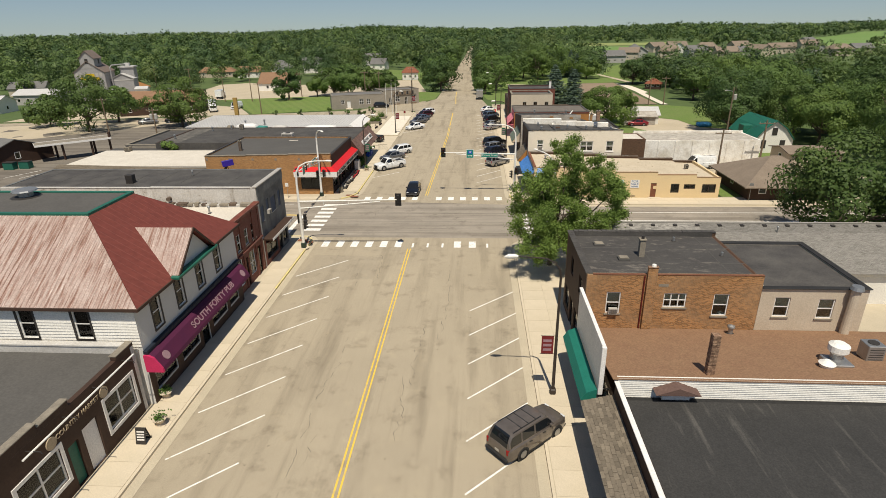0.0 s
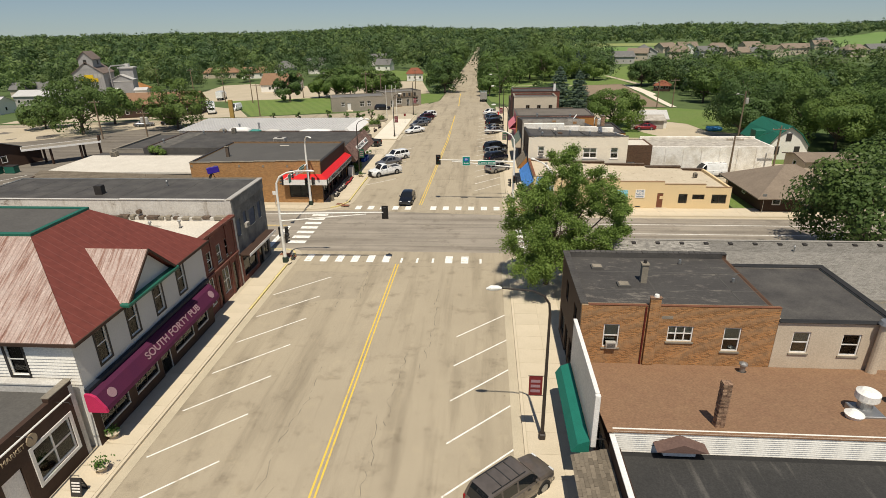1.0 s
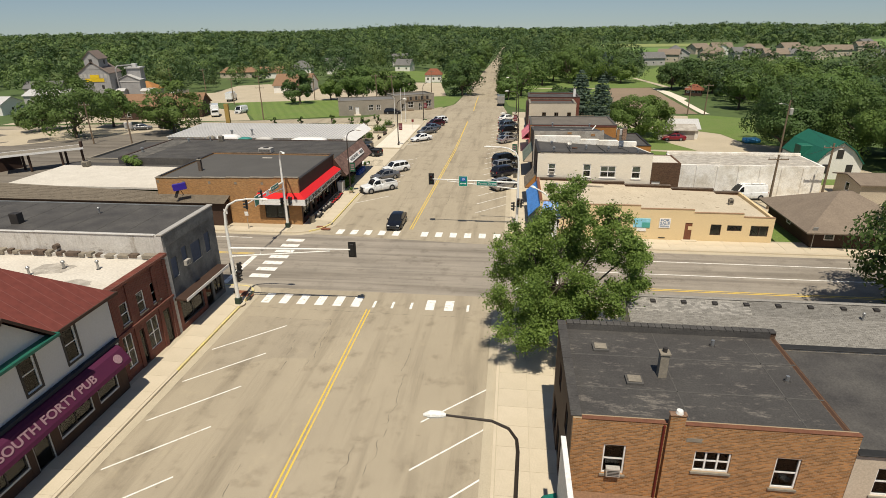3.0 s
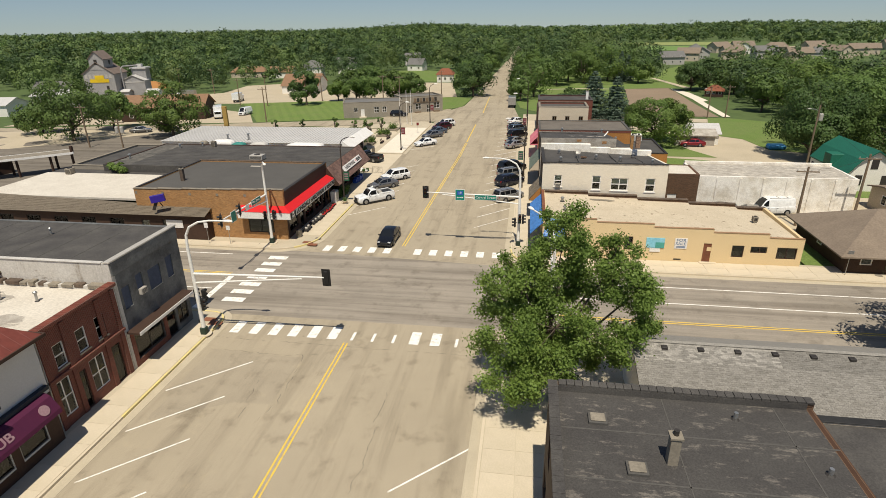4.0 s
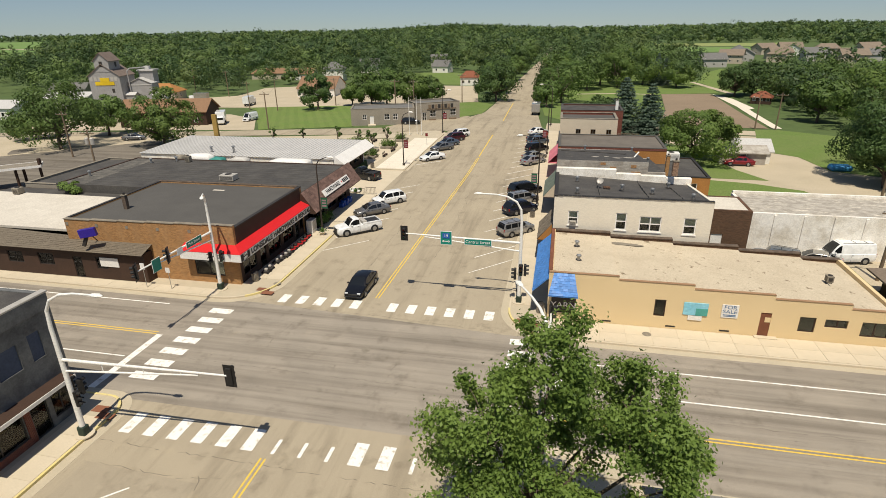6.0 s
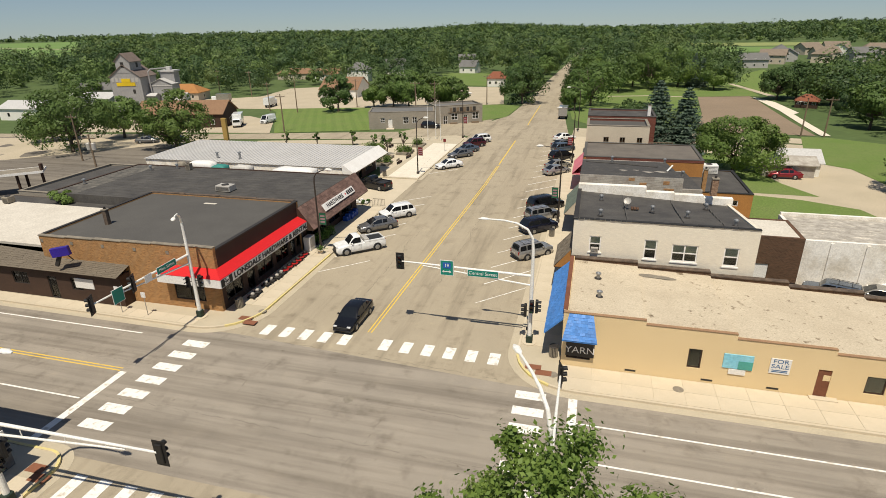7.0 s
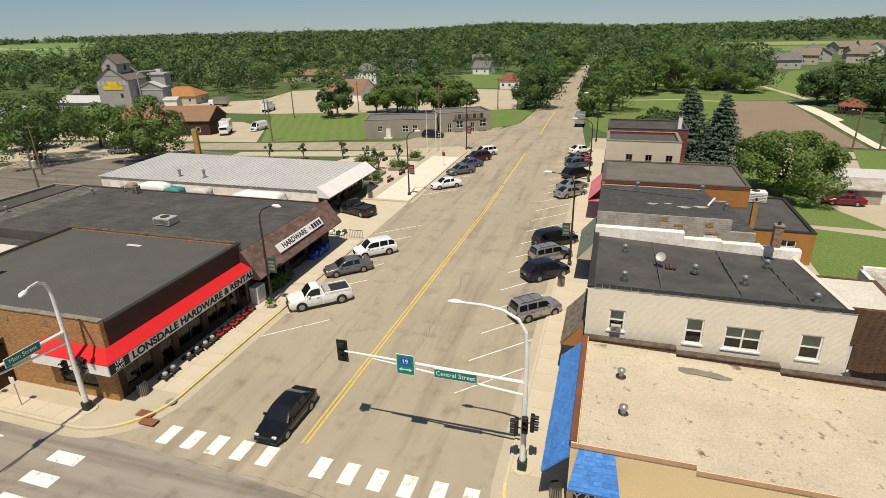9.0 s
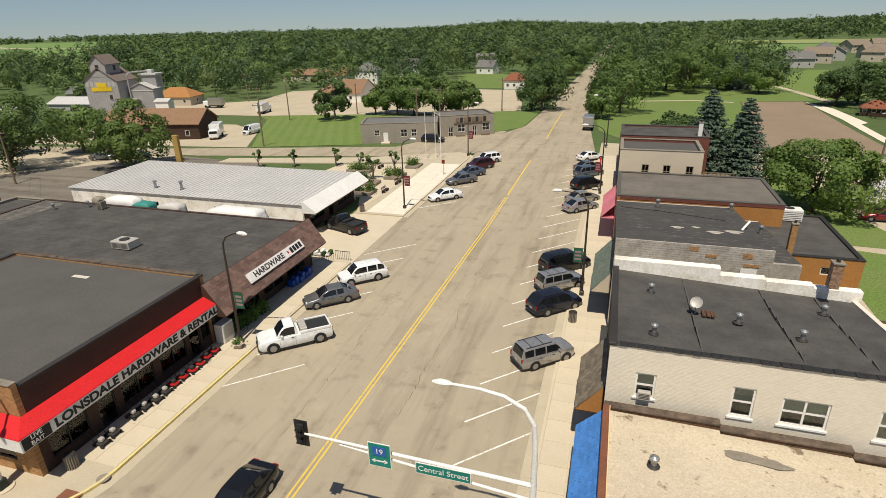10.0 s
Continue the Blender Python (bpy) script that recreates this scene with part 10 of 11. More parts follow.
    for i, (ra, rb) in enumerate(zip(rings, rings[1:])):
        u0, u1 = us[i][0], us[i + 1][0]
        for k in range(12):
            kk = min(k, 11 - k)
            key = "cabin"
            side_ = 0 if k < 6 else 1
            if kk == 1 and u1 - u0 > 0.03 and u0 >= s0 * 0.66 + s1 * 0.34 - 0.001 and (u1 <= s2 + 0.001 or kind not in ("sedan", "pickup")) and not (kind == "van" and u0 > 0.3) and u1 < s3:
                key = ("side_window", side_, sum(u0 > p for p in pil))
            elif kk >= 4 and u1 <= s1 + 0.001:
                key = ("windscreen", 0, 0)
            elif kk >= 4 and u0 >= s2 - 0.001 and kind != "van":
                key = ("rear_window", 0, 0)
            groups.setdefault(key, []).append((ra[k], ra[k + 1], rb[k + 1], rb[k]))
    cabin = None
    for key in ["cabin"] + [q for q in groups if q != "cabin"]:
        bm, seen = bmesh.new(), {}
        for f in groups[key]:
            vs = []
            for p in f:
                at = tuple(round(c, 4) for c in p)
                if at not in seen:
                    seen[at] = bm.verts.new(p)
                vs.append(seen[at])
            bm.faces.new(vs)
        if key == "cabin":
            cabin = soften(add("cabin", bm, paint))
        else:
            soften(add(key[0], bm, M["car_glass"], cabin))
    # wheels
    for sx in (wb / 2, -wb / 2):
        cx = sx + (0.02 * L if kind != "pickup" else 0.0)
        for sy in (-1, 1):
            yo = sy * (W / 2 - 0.1)
            bm = bmesh.new()
            tube(bm, [(cx, sy * (W / 2 - 0.02), wr), (cx, sy * (W / 2 + 0.006), wr)], wr * 1.18, 20)
            add("wheel_arch", bm, M["plastic"])
            bm = bmesh.new()
            tube(bm, [(cx, yo - sy * 0.1, wr), (cx, yo + sy * 0.08, wr), (cx, yo + sy * 0.125, wr)], [wr, wr, wr * 0.9], 20)
            wh = add("wheel", bm, M["tyre"])
            bm = bmesh.new()
            tube(bm, [(cx, yo + sy * 0.126, wr), (cx, yo + sy * 0.14, wr)], [wr * 0.64, wr * 0.58], 18)
            add("rim", bm, M["rim"], wh)
            bm = bmesh.new()
            for k in range(5):
                a = math.tau * k / 5
                poly(bm, [(cx + wr * (0.2 * math.cos(a) + 0.36 * math.cos(a + q)), yo + sy * 0.143, wr * (1 + 0.2 * math.sin(a) + 0.36 * math.sin(a + q))) for q in (0.25, 0.6, -0.6, -0.25)][:3])
            add("spokes_gap", bm, M["plastic"], wh)
    # lamps, bumpers, mirrors, plate
    for sy in (-1, 1):
        add("head_lamp", boxes(*[(X(0.045), X(0.008), min(sy * 0.42, sy * 0.72) * W / 1.8, max(sy * 0.42, sy * 0.72) * W / 1.8, hood - 0.24, hood - 0.1)], bevel=0.02), M["head"])
        if kind == "pickup" or kind in ("suv", "boxy", "large_suv", "van"):
            add("tail_lamp", boxes((X(1.0) - 0.015, X(0.965), min(sy * 0.72, sy * 0.88) * W / 2, max(sy * 0.72, sy * 0.88) * W / 2, belt - 0.36, belt - 0.04), bevel=0.015), M["tail"])
        else:
            add("tail_lamp", boxes((X(1.0) - 0.01, X(0.97), min(sy * 0.5, sy * 0.84) * W / 2, max(sy * 0.5, sy * 0.84) * W / 2, tail - 0.26, tail - 0.1), bevel=0.015), M["tail"])
        add("mirror", boxes((X(s0 + 0.075), X(s0 + 0.045), min(sy * 0.9, sy * 1.1) * W / 2, max(sy * 0.9, sy * 1.1) * W / 2, belt + 0.0, belt + 0.15), bevel=0.03), paint)
        add("side_sill", boxes((-wb / 2 + wr * 1.2, wb / 2 - wr * 1.15, min(sy * 0.93, sy * 1.005) * W / 2, max(sy * 0.93, sy * 1.005) * W / 2, g - 0.02, g + 0.13), bevel=0.02), M["plastic"] if low is None else low)
        for u in ((s0 + 0.17, s0 + 0.4) if kind != "pickup" else (s0 + 0.2,)):
            add("door_handle", boxes((X(u) - 0.1, X(u) + 0.1, min(sy * 0.99, sy * 1.012) * W / 2, max(sy * 0.99, sy * 1.012) * W / 2, belt - 0.2, belt - 0.16)), M["plastic"])
        for u in ((s0 + 0.03, 0.5, 0.72) if kind != "pickup" else (s0 + 0.03, s2)):
            add("door_seam", boxes((X(u) - 0.006, X(u) + 0.006, min(sy * 0.995, sy * 1.004) * W / 2, max(sy * 0.995, sy * 1.004) * W / 2, g + 0.12, belt - 0.1)), M["plastic"])
    add("grille", boxes((X(0.02), X(-0.002), -W * 0.24, W * 0.24, 0.42, hood - 0.18), bevel=0.02), M["plastic"])
    add("bumper", boxes((X(0.035), X(-0.012), -W * 0.42, W * 0.42, 0.26, 0.42), bevel=0.04), M["plastic"] if kind in ("large_suv", "boxy", "pickup") else paint)
    add("bumper", boxes((X(1.012), X(0.97), -W * 0.43, W * 0.43, 0.32, 0.5), bevel=0.04), M["plastic"] if kind in ("large_suv", "boxy", "pickup") else paint)
    add("number_plate", boxes((X(1.0) - 0.02, X(0.99), -0.15, 0.15, 0.62, 0.76)), M["ac_metal"])
    if kind == "pickup":
        bed = bmesh.new()
        x0, x1 = X(0.965), X(s3 + 0.03)
        box(bed, x0, x1, -W / 2 * 0.84, W / 2 * 0.84, belt - 0.012, belt + 0.034)
        add("bed_liner", bed, M["plastic"], lab="black open load bed")
        for a in ((x0 - 0.06, x1, -W / 2 * 0.97, -W / 2 * 0.84), (x0 - 0.06, x1, W / 2 * 0.84, W / 2 * 0.97), (x0 - 0.08, x0, -W / 2 * 0.83, W / 2 * 0.83)):
            add("bed_wall", boxes((*a, belt - 0.05, belt + 0.14), bevel=0.02), paint)
        add("tool_box", boxes((x1 - 0.55, x1 - 0.04, -W / 2 * 0.82, W / 2 * 0.82, belt + 0.035, belt + 0.3), bevel=0.03), M["ac_metal"] if paint is not P["black"] else M["plastic"], lab="cross-bed tool box")
    if rack or kind in ("boxy", "large_suv"):
        for sy in (-1, 1):
            add("roof_rail", boxes((X(s2 - 0.04), X(s1 + 0.06), sy * hw1 * 0.8 - 0.02, sy * hw1 * 0.8 + 0.02, zt + 0.03, zt + 0.07), bevel=0.01), M["plastic"])
        for u in (0.5, 0.62, 0.74) if kind == "large_suv" else (0.58, 0.8):
            add("roof_bar", boxes((X(u) - 0.025, X(u) + 0.025, -hw1 * 0.78, hw1 * 0.78, zt + 0.005, zt + 0.03)), M["plastic"])
    return ob


P = {"white": car_paint("white_car_paint", (0.78, 0.78, 0.76), metal=0.0), "black": car_paint("black_car_paint", (0.012, 0.012, 0.014)), "navy": car_paint("dark_navy_paint", (0.014, 0.016, 0.03)),
     "silver": car_paint("silver_paint", (0.42, 0.41, 0.40), metal=0.6), "grey": car_paint("mid_grey_paint", (0.19, 0.185, 0.18), metal=0.5), "taupe": car_paint("pewter_brown_paint", (0.16, 0.135, 0.115), metal=0.4),
     "maroon": car_paint("maroon_paint", (0.07, 0.014, 0.02)), "blue": car_paint("slate_blue_paint", (0.12, 0.15, 0.19), metal=0.5), "red": car_paint("dark_red_paint", (0.22, 0.015, 0.02)), "pale": car_paint("pale_gold_paint", (0.36, 0.34, 0.30), metal=0.5)}
car("large_suv", 10.15, 25.05, 42, P["taupe"], "pewter-brown large SUV parked at the kerb with roof rack", rack=True)
car("sedan", -1.75, 75.7, -91, P["black"], "black rounded sedan waiting at the crosswalk")
car("pickup", -7.3, 90.1, -139, P["white"], "white single-cab pickup parked at the kerb")
car("sedan", -7.75, 96.7, -138, P["grey"], "grey sedan with raised boot spoiler parked at the kerb")
car("suv", -6.95, 101.4, -137, P["white"], "white compact SUV with dark windows parked at the kerb")
car("pickup", -14.6, 113.3, 160, P["black"], "black pickup parked on the driveway apron")
car("sedan", -6.85, 127.4, -138, P["white"], "white sedan parked beside the plaza")
car("sedan", -6.8, 135.6, -137, P["grey"], "dark grey sedan parked beside the plaza")
car("sedan", -6.5, 139.9, -137, P["blue"], "slate blue sedan parked beside the plaza")
car("suv", -6.2, 144.8, -138, P["maroon"], "maroon SUV parked beside the plaza")
car("suv", -5.9, 149.0, -138, P["white"], "white SUV parked beside the plaza")
car("boxy", 10.85, 92.5, 41, P["silver"], "silver boxy SUV parked at the kerb")
car("suv", 10.75, 100.2, 41, P["navy"], "dark navy SUV parked at the kerb", rack=True)
car("boxy", 10.75, 104.3, 40, P["silver"], "silver SUV with dark glass parked at the kerb")
car("large_suv", 10.8, 108.4, 40, P["black"], "black large SUV parked at the kerb")
car("sedan", 10.9, 126.8, 42, P["silver"], "silver sedan parked at the kerb")
car("sedan", 10.9, 130.3, 42, P["pale"], "pale silver sedan parked at the kerb")
car("suv", 11.0, 137.0, 41, P["black"], "black hatchback SUV parked at the kerb")
car("suv", 10.9, 143.4, 41, P["blue"], "slate grey SUV parked at the kerb")
car("sedan", 10.6, 147.2, 41, P["grey"], "dark grey car parked at the kerb")
car("sedan", 10.5, 154.3, 40, P["white"], "small white car parked at the kerb")
car("suv", -20.5, 164.2, 5, P["black"], "black SUV parked by the long grey building")
car("sedan", 44.2, 130.6, 178, P["red"], "dark red car parked beside a small shed")
car("boxy", 36.6, 88.3, 158, P["blue"], "slate grey SUV parked behind the tan shop")
car("sedan", 33.2, 87.3, 150, P["black"], "dark car parked behind the tan shop")
car("sedan", 40.2, 88.5, 162, P["pale"], "pale car parked behind the tan shop")
car("van", 43.4, 90.0, 190, P["white"], "white work van with ladder rack", rack=True)
car("sedan", 33.0, 157.5, 178, P["pale"], "pale car parked on the gravel beyond the shops")
car("sedan", -70, 139.5, 20, P["black"], "black car parked under a shade tree")
car("sedan", -76, 137.6, 25, P["grey"], "grey car parked under a shade tree")
car("suv", -82, 163.2, 80, P["grey"], "dark car parked by the brown building")
car("van", -65.6, 168.3, -95, P["white"], "small white camper van on the forecourt")


def box_truck(x, y, heading, z, label, body=None):
    ob = thing("box_truck", label, "truck", (x, y, z), "trucks")
    ob.rotation_euler = (0, 0, radians(heading))

    def add(nm, bm, m, lab=""):
        o = part(nm, bm, m, ob, lab)
        o.matrix_parent_inverse = Matrix()
    add("cargo_box", boxes((-3.6, 1.2, -1.1, 1.1, 0.9, 3.1), bevel=0.05), body or P["white"])
    add("cab", boxes((1.3, 3.2, -1.0, 1.0, 0.5, 2.2), bevel=0.2), P["white"])
    add("windscreen", boxes((3.0, 3.215, -0.8, 0.8, 1.4, 2.0), bevel=0.02), M["car_glass"])
    add("chassis", boxes((-3.5, 3.0, -0.5, 0.5, 0.5, 0.88)), M["plastic"])
    for sx in (-2.2, 2.2):
        for sy in (-1, 1):
            bm = bmesh.new()
            tube(bm, [(sx, sy * 0.72, 0.45), (sx, sy * 1.02, 0.45)], 0.45, 16)
            add("wheel", bm, M["tyre"])


box_truck(-70.2, 162, -62, land(-70.2, 162), "white step van parked on the pale forecourt")
box_truck(-86.5, 204.5, 100, land(-86.5, 204.5), "white box truck parked on the gravel lot")
box_truck(8.3, 188, 90, land(8.3, 188), "white flatbed truck parked at the far kerb", P["silver"])
box_truck(-112, 214, 185, land(-112, 214), "tan tank truck parked on the gravel lot", P["pale"])


# ---- houses and sheds further off ----
M["roof_tan"] = mat("tan_shingle_roof", (0.24, 0.19, 0.14), (0.18, 0.14, 0.105), rough=0.92, big=0.6, fine=6, bump=0.4)
M["roof_orange"] = mat("orange_brown_roof", (0.38, 0.18, 0.06), (0.32, 0.15, 0.05), rough=0.9, big=0.5, fine=5)
M["roof_weathered"] = mat("weathered_brown_grey_shingles", (0.20, 0.155, 0.13), (0.15, 0.115, 0.095), rough=0.92, big=0.5, fine=5)
M["roof_redbrown"] = mat("red_brown_shingle_roof", (0.24, 0.085, 0.045), (0.19, 0.07, 0.04), rough=0.9, big=0.5, fine=5)
M["roof_green"] = mat("green_metal_roof", (0.02, 0.14, 0.09), (0.018, 0.11, 0.075), rough=0.5, big=0.4, fine=5, bump=0.05)
M["elev_tin"] = mat("grey_tin_siding", (0.36, 0.35, 0.34), (0.28, 0.27, 0.265), rough=0.7, metal=0.2, big=0.3, fine=3)
M["roof_slate"] = mat("grey_shingle_roof", (0.17, 0.165, 0.155), (0.13, 0.125, 0.118), rough=0.92, big=0.6, fine=5)
M["house_grey"] = mat("grey_house_siding", (0.42, 0.40, 0.37), (0.36, 0.34, 0.31), rough=0.8, big=0.5, fine=6)
M["house_tan"] = mat("tan_house_siding", (0.50, 0.43, 0.33), (0.44, 0.375, 0.29), rough=0.8, big=0.5, fine=6)
M["sign_yellow"] = mat("yellow_painted_sign", (0.75, 0.52, 0.02), rough=0.7, bump=0)


def house(name, label, x, y, w, d, h, rise, wallm, roofm, turn=0, windows=3, hip=0.0, category="house", eave=0.4, z=None, storeys=1):
    """A house with a pitched roof along its length w; hip draws the ridge's ends in."""
    z = land(x, y) if z is None else z
    ob = thing(name, label, category, (x, y, z), "")
    ob.rotation_euler = (0, 0, radians(turn))

    def add(nm, bm, m, parent=None, lab=""):
        o = part(nm, bm, m, parent or ob, lab)
        o.matrix_parent_inverse = Matrix()
        return o
    holes = []
    for s in range(storeys):
        for k in range(windows):
            u = -w / 2 + w * (k + 0.5) / windows
            holes.append((u - 0.5, u + 0.5, 1.0 + 2.7 * s, 2.2 + 2.7 * s))
    side = [(-0.5, 0.5, 1.0 + 2.7 * s, 2.2 + 2.7 * s) for s in range(storeys)]
    for sd, at, u0, u1, hs in (("S", -d / 2, -w / 2, w / 2, holes), ("N", d / 2, -w / 2, w / 2, holes), ("W", -w / 2, -d / 2 + 0.3, d / 2 - 0.3, side), ("E", w / 2, -d / 2 + 0.3, d / 2 - 0.3, side)):
        bm = bmesh.new()
        wall_bm(bm, sd, at, u0, u1, -0.3, h, hs, 0.3)
        add("wall", bm, wallm)
        if sd == "N":
            continue
        for a in hs:
            bm = bmesh.new()
            for q in ((a[0], a[0] + 0.08, a[2], a[3]), (a[1] - 0.08, a[1], a[2], a[3]), (a[0] + 0.08, a[1] - 0.08, a[2], a[2] + 0.08), (a[0] + 0.08, a[1] - 0.08, a[3] - 0.08, a[3])):
                face_box(bm, sd, at, *q, 0.02, 0.12)
            f = add("window", bm, M["white"])
            bm = bmesh.new()
            face_box(bm, sd, at, a[0] + 0.04, a[1] - 0.04, a[2] + 0.04, a[3] - 0.04, -0.05, 0.06)
            add("pane", bm, M["glass"], f)
    e = eave
    r0, r1 = -w / 2 - e + hip, w / 2 + e - hip
    zr = h + rise
    drop = e * rise / (d / 2)
    for s in (-1, 1):
        bm = bmesh.new()
        q = [(-w / 2 - e, s * (d / 2 + e), h - drop + 0.02), (w / 2 + e, s * (d / 2 + e), h - drop + 0.02), (r1, 0, zr), (r0, 0, zr)]
        v = [bm.verts.new(p) for p in q] + [bm.verts.new((p[0], p[1], p[2] + 0.14)) for p in q]
        for f in ((0, 1, 2, 3), (7, 6, 5, 4), (0, 4, 5, 1), (1, 5, 6, 2), (2, 6, 7, 3), (3, 7, 4, 0)):
            bm.faces.new([v[i] for i in f])
        add("roof", bm, roofm)
    for s in (-1, 1):
        bm = bmesh.new()
        if hip:
            xe = s * (w / 2 + e)
            q = [(xe, -d / 2 - e, h - drop + 0.02), (xe, d / 2 + e, h - drop + 0.02), (r1 if s > 0 else r0, 0, zr)]
            v = [bm.verts.new(p) for p in q] + [bm.verts.new((p[0], p[1], p[2] + 0.14)) for p in q]
            bm.faces.new(v[:3]), bm.faces.new(v[5:2:-1])
            for i, j in ((0, 1), (1, 2), (2, 0)):
                bm.faces.new((v[i], v[j], v[j + 3], v[i + 3]))
            add("roof", bm, roofm)
        else:
            xe = s * w / 2
            v = [bm.verts.new((xe - s * t, yy, zz)) for t in (0, 0.3) for yy, zz in ((-d / 2, h), (d / 2, h), (0, zr - 0.03))]
            bm.faces.new(v[:3]), bm.faces.new(v[5:2:-1])
            for i, j in ((0, 1), (1, 2), (2, 0)):
                bm.faces.new((v[i], v[j], v[j + 3], v[i + 3]))
            add("gable", bm, wallm)
    return ob


# the grain elevator and its annex
ex, ey = -145.0, 203.0
ez = land(ex, ey)
el = thing("grain_elevator", "tall grey tin-clad grain elevator with a faded yellow sign", "grain elevator", (ex, ey, ez))


def gable_block(parent, x0, x1, y0, y1, z0, z1, rise, wallm, roofm, over=0.4, axis="y"):
    bm = bmesh.new()
    box(bm, x0, x1, y0, y1, z0, z1)
    xm, ym = (x0 + x1) / 2, (y0 + y1) / 2
    if axis == "y":
        v = [bm.verts.new(p) for p in ((x0, y0, z1 + 0.002), (x1, y0, z1 + 0.002), (xm, y0, z1 + rise), (x0, y1, z1 + 0.002), (x1, y1, z1 + 0.002), (xm, y1, z1 + rise))]
    else:
        v = [bm.verts.new(p) for p in ((x0, y0, z1 + 0.002), (x0, y1, z1 + 0.002), (x0, ym, z1 + rise), (x1, y0, z1 + 0.002), (x1, y1, z1 + 0.002), (x1, ym, z1 + rise))]
    bm.faces.new(v[:3]), bm.faces.new(v[5:2:-1])
    for i, j in ((0, 1), (1, 2), (2, 0)):
        bm.faces.new((v[i], v[j], v[j + 3], v[i + 3]))
    part("wall", bm, wallm, parent)
    half = (x1 - x0) / 2 if axis == "y" else (y1 - y0) / 2
    k = rise / half
    for s in (-1, 1):
        bm = bmesh.new()
        if axis == "y":
            q = [(xm + s * (half + over), y0 - over, z1 - over * k + 0.03), (xm + s * (half + over), y1 + over, z1 - over * k + 0.03), (xm, y1 + over, z1 + rise + 0.03), (xm, y0 - over, z1 + rise + 0.03)]
        else:
            q = [(x0 - over, ym + s * (half + over), z1 - over * k + 0.03), (x1 + over, ym + s * (half + over), z1 - over * k + 0.03), (x1 + over, ym, z1 + rise + 0.03), (x0 - over, ym, z1 + rise + 0.03)]
        v = [bm.verts.new(p) for p in q] + [bm.verts.new((p[0], p[1], p[2] + 0.15)) for p in q]
        for f in ((0, 1, 2, 3), (7, 6, 5, 4), (0, 4, 5, 1), (1, 5, 6, 2), (2, 6, 7, 3), (3, 7, 4, 0)):
            bm.faces.new([v[i] for i in f])
        part("roof", bm, roofm, parent)


gable_block(el, ex - 5.4, ex + 5.4, ey, ey + 11, ez - 5.0, ez + 9.3, 3.9, M["elev_tin"], M["roof_weathered"])
gable_block(el, ex - 2.3, ex + 2.7, ey - 0.08, ey + 7.5, ez + 10.6, ez + 14.5, 2.5, M["elev_tin"], M["roof_weathered"])
part("sign_board", boxes((ex - 3.3, ex + 3.3, ey - 0.16, ey - 0.02, ez + 6.2, ez + 7.4)), M["sign_yellow"], el, "faded yellow sign board")
part("sign_board", boxes((ex - 1.4, ex + 1.8, ey - 0.16, ey - 0.02, ez + 7.42, ez + 8.7)), M["sign_yellow"], el, "faded yellow sign board")
for k in range(7):
    part("faded_letter", boxes((ex - 4.9 + 1.42 * k, ex - 3.95 + 1.42 * k, ey - 0.06, ey - 0.01, ez + 7.6, ez + 9.0)), M["house_grey"], el)
for k in range(15):
    part("tin_rib", boxes((ex - 5.36 + k * 0.76, ex - 5.30 + k * 0.76, ey - 0.035, ey - 0.002, ez - 4.6, ez + 9.2)), M["elev_tin"], el)
for z0 in (ez + 12.4,):
    part("window", boxes((ex - 0.5, ex + 0.6, ey - 0.14, ey - 0.075, z0, z0 + 1.8)), M["trim_dark"], el, "dark upper window")
for z0 in (ez + 3.6,):
    part("window", boxes((ex + 2.0, ex + 2.9, ey - 0.05, ey - 0.004, z0, z0 + 1.4)), M["trim_dark"], el, "dark lower window")
part("window", boxes((ex + 2.705, ex + 2.76, ey + 4, ey + 5.2, ez + 12.2, ez + 13.8)), M["trim_dark"], el, "dark upper window")
a2 = thing("grain_annex", "grey tin-clad grain annex with pipes and stepped roofs", "grain elevator", (ex + 14, ey + 4, ez))
gable_block(a2, ex + 8.8, ex + 18.6, ey + 3, ey + 10, ez - 6.6, ez + 6.8, 2.2, M["elev_tin"], M["metal_white"])
part("eave_band", boxes((ex + 8.6, ex + 18.8, ey + 2.85, ey + 2.97, ez + 5.9, ez + 6.3)), M["metal_white"], a2, "pale band below the gable")
part("tower", boxes((ex + 12.2, ex + 18.4, ey + 7, ey + 12, ez + 6, ez + 11.6), bevel=0.05), M["elev_tin"], a2)
part("tower_roof", boxes((ex + 11.7, ex + 18.9, ey + 6.5, ey + 12.5, ez + 11.6, ez + 12.2)), M["metal_white"], a2)
part("tower_top", boxes((ex + 14.2, ex + 16.4, ey + 8.5, ey + 10.5, ez + 12.2, ez + 13.6), bevel=0.1), M["metal_white"], a2)
bm = bmesh.new()
tube(bm, [(ex + 9.6, ey + 2.4, ez - 6.4), (ex + 9.6, ey + 2.4, ez + 12), (ex + 10.3, ey + 3.2, ez + 13.0), (ex + 14.5, ey + 8.6, ez + 13.1)], 0.3, 8)
part("spout", bm, M["elev_tin"], a2)
gable_block(a2, ex + 8.0, ex + 12.6, ey - 1.2, ey + 2.6, ez - 6.6, ez + 2.4, 0.8, M["elev_tin"], M["metal_white"], axis="x")
gable_block(a2, ex + 18.9, ex + 24.2, ey + 2.0, ey + 6.5, ez - 6.6, ez + 1.9, 0.9, M["siding_white"], M["metal_white"], axis="x")

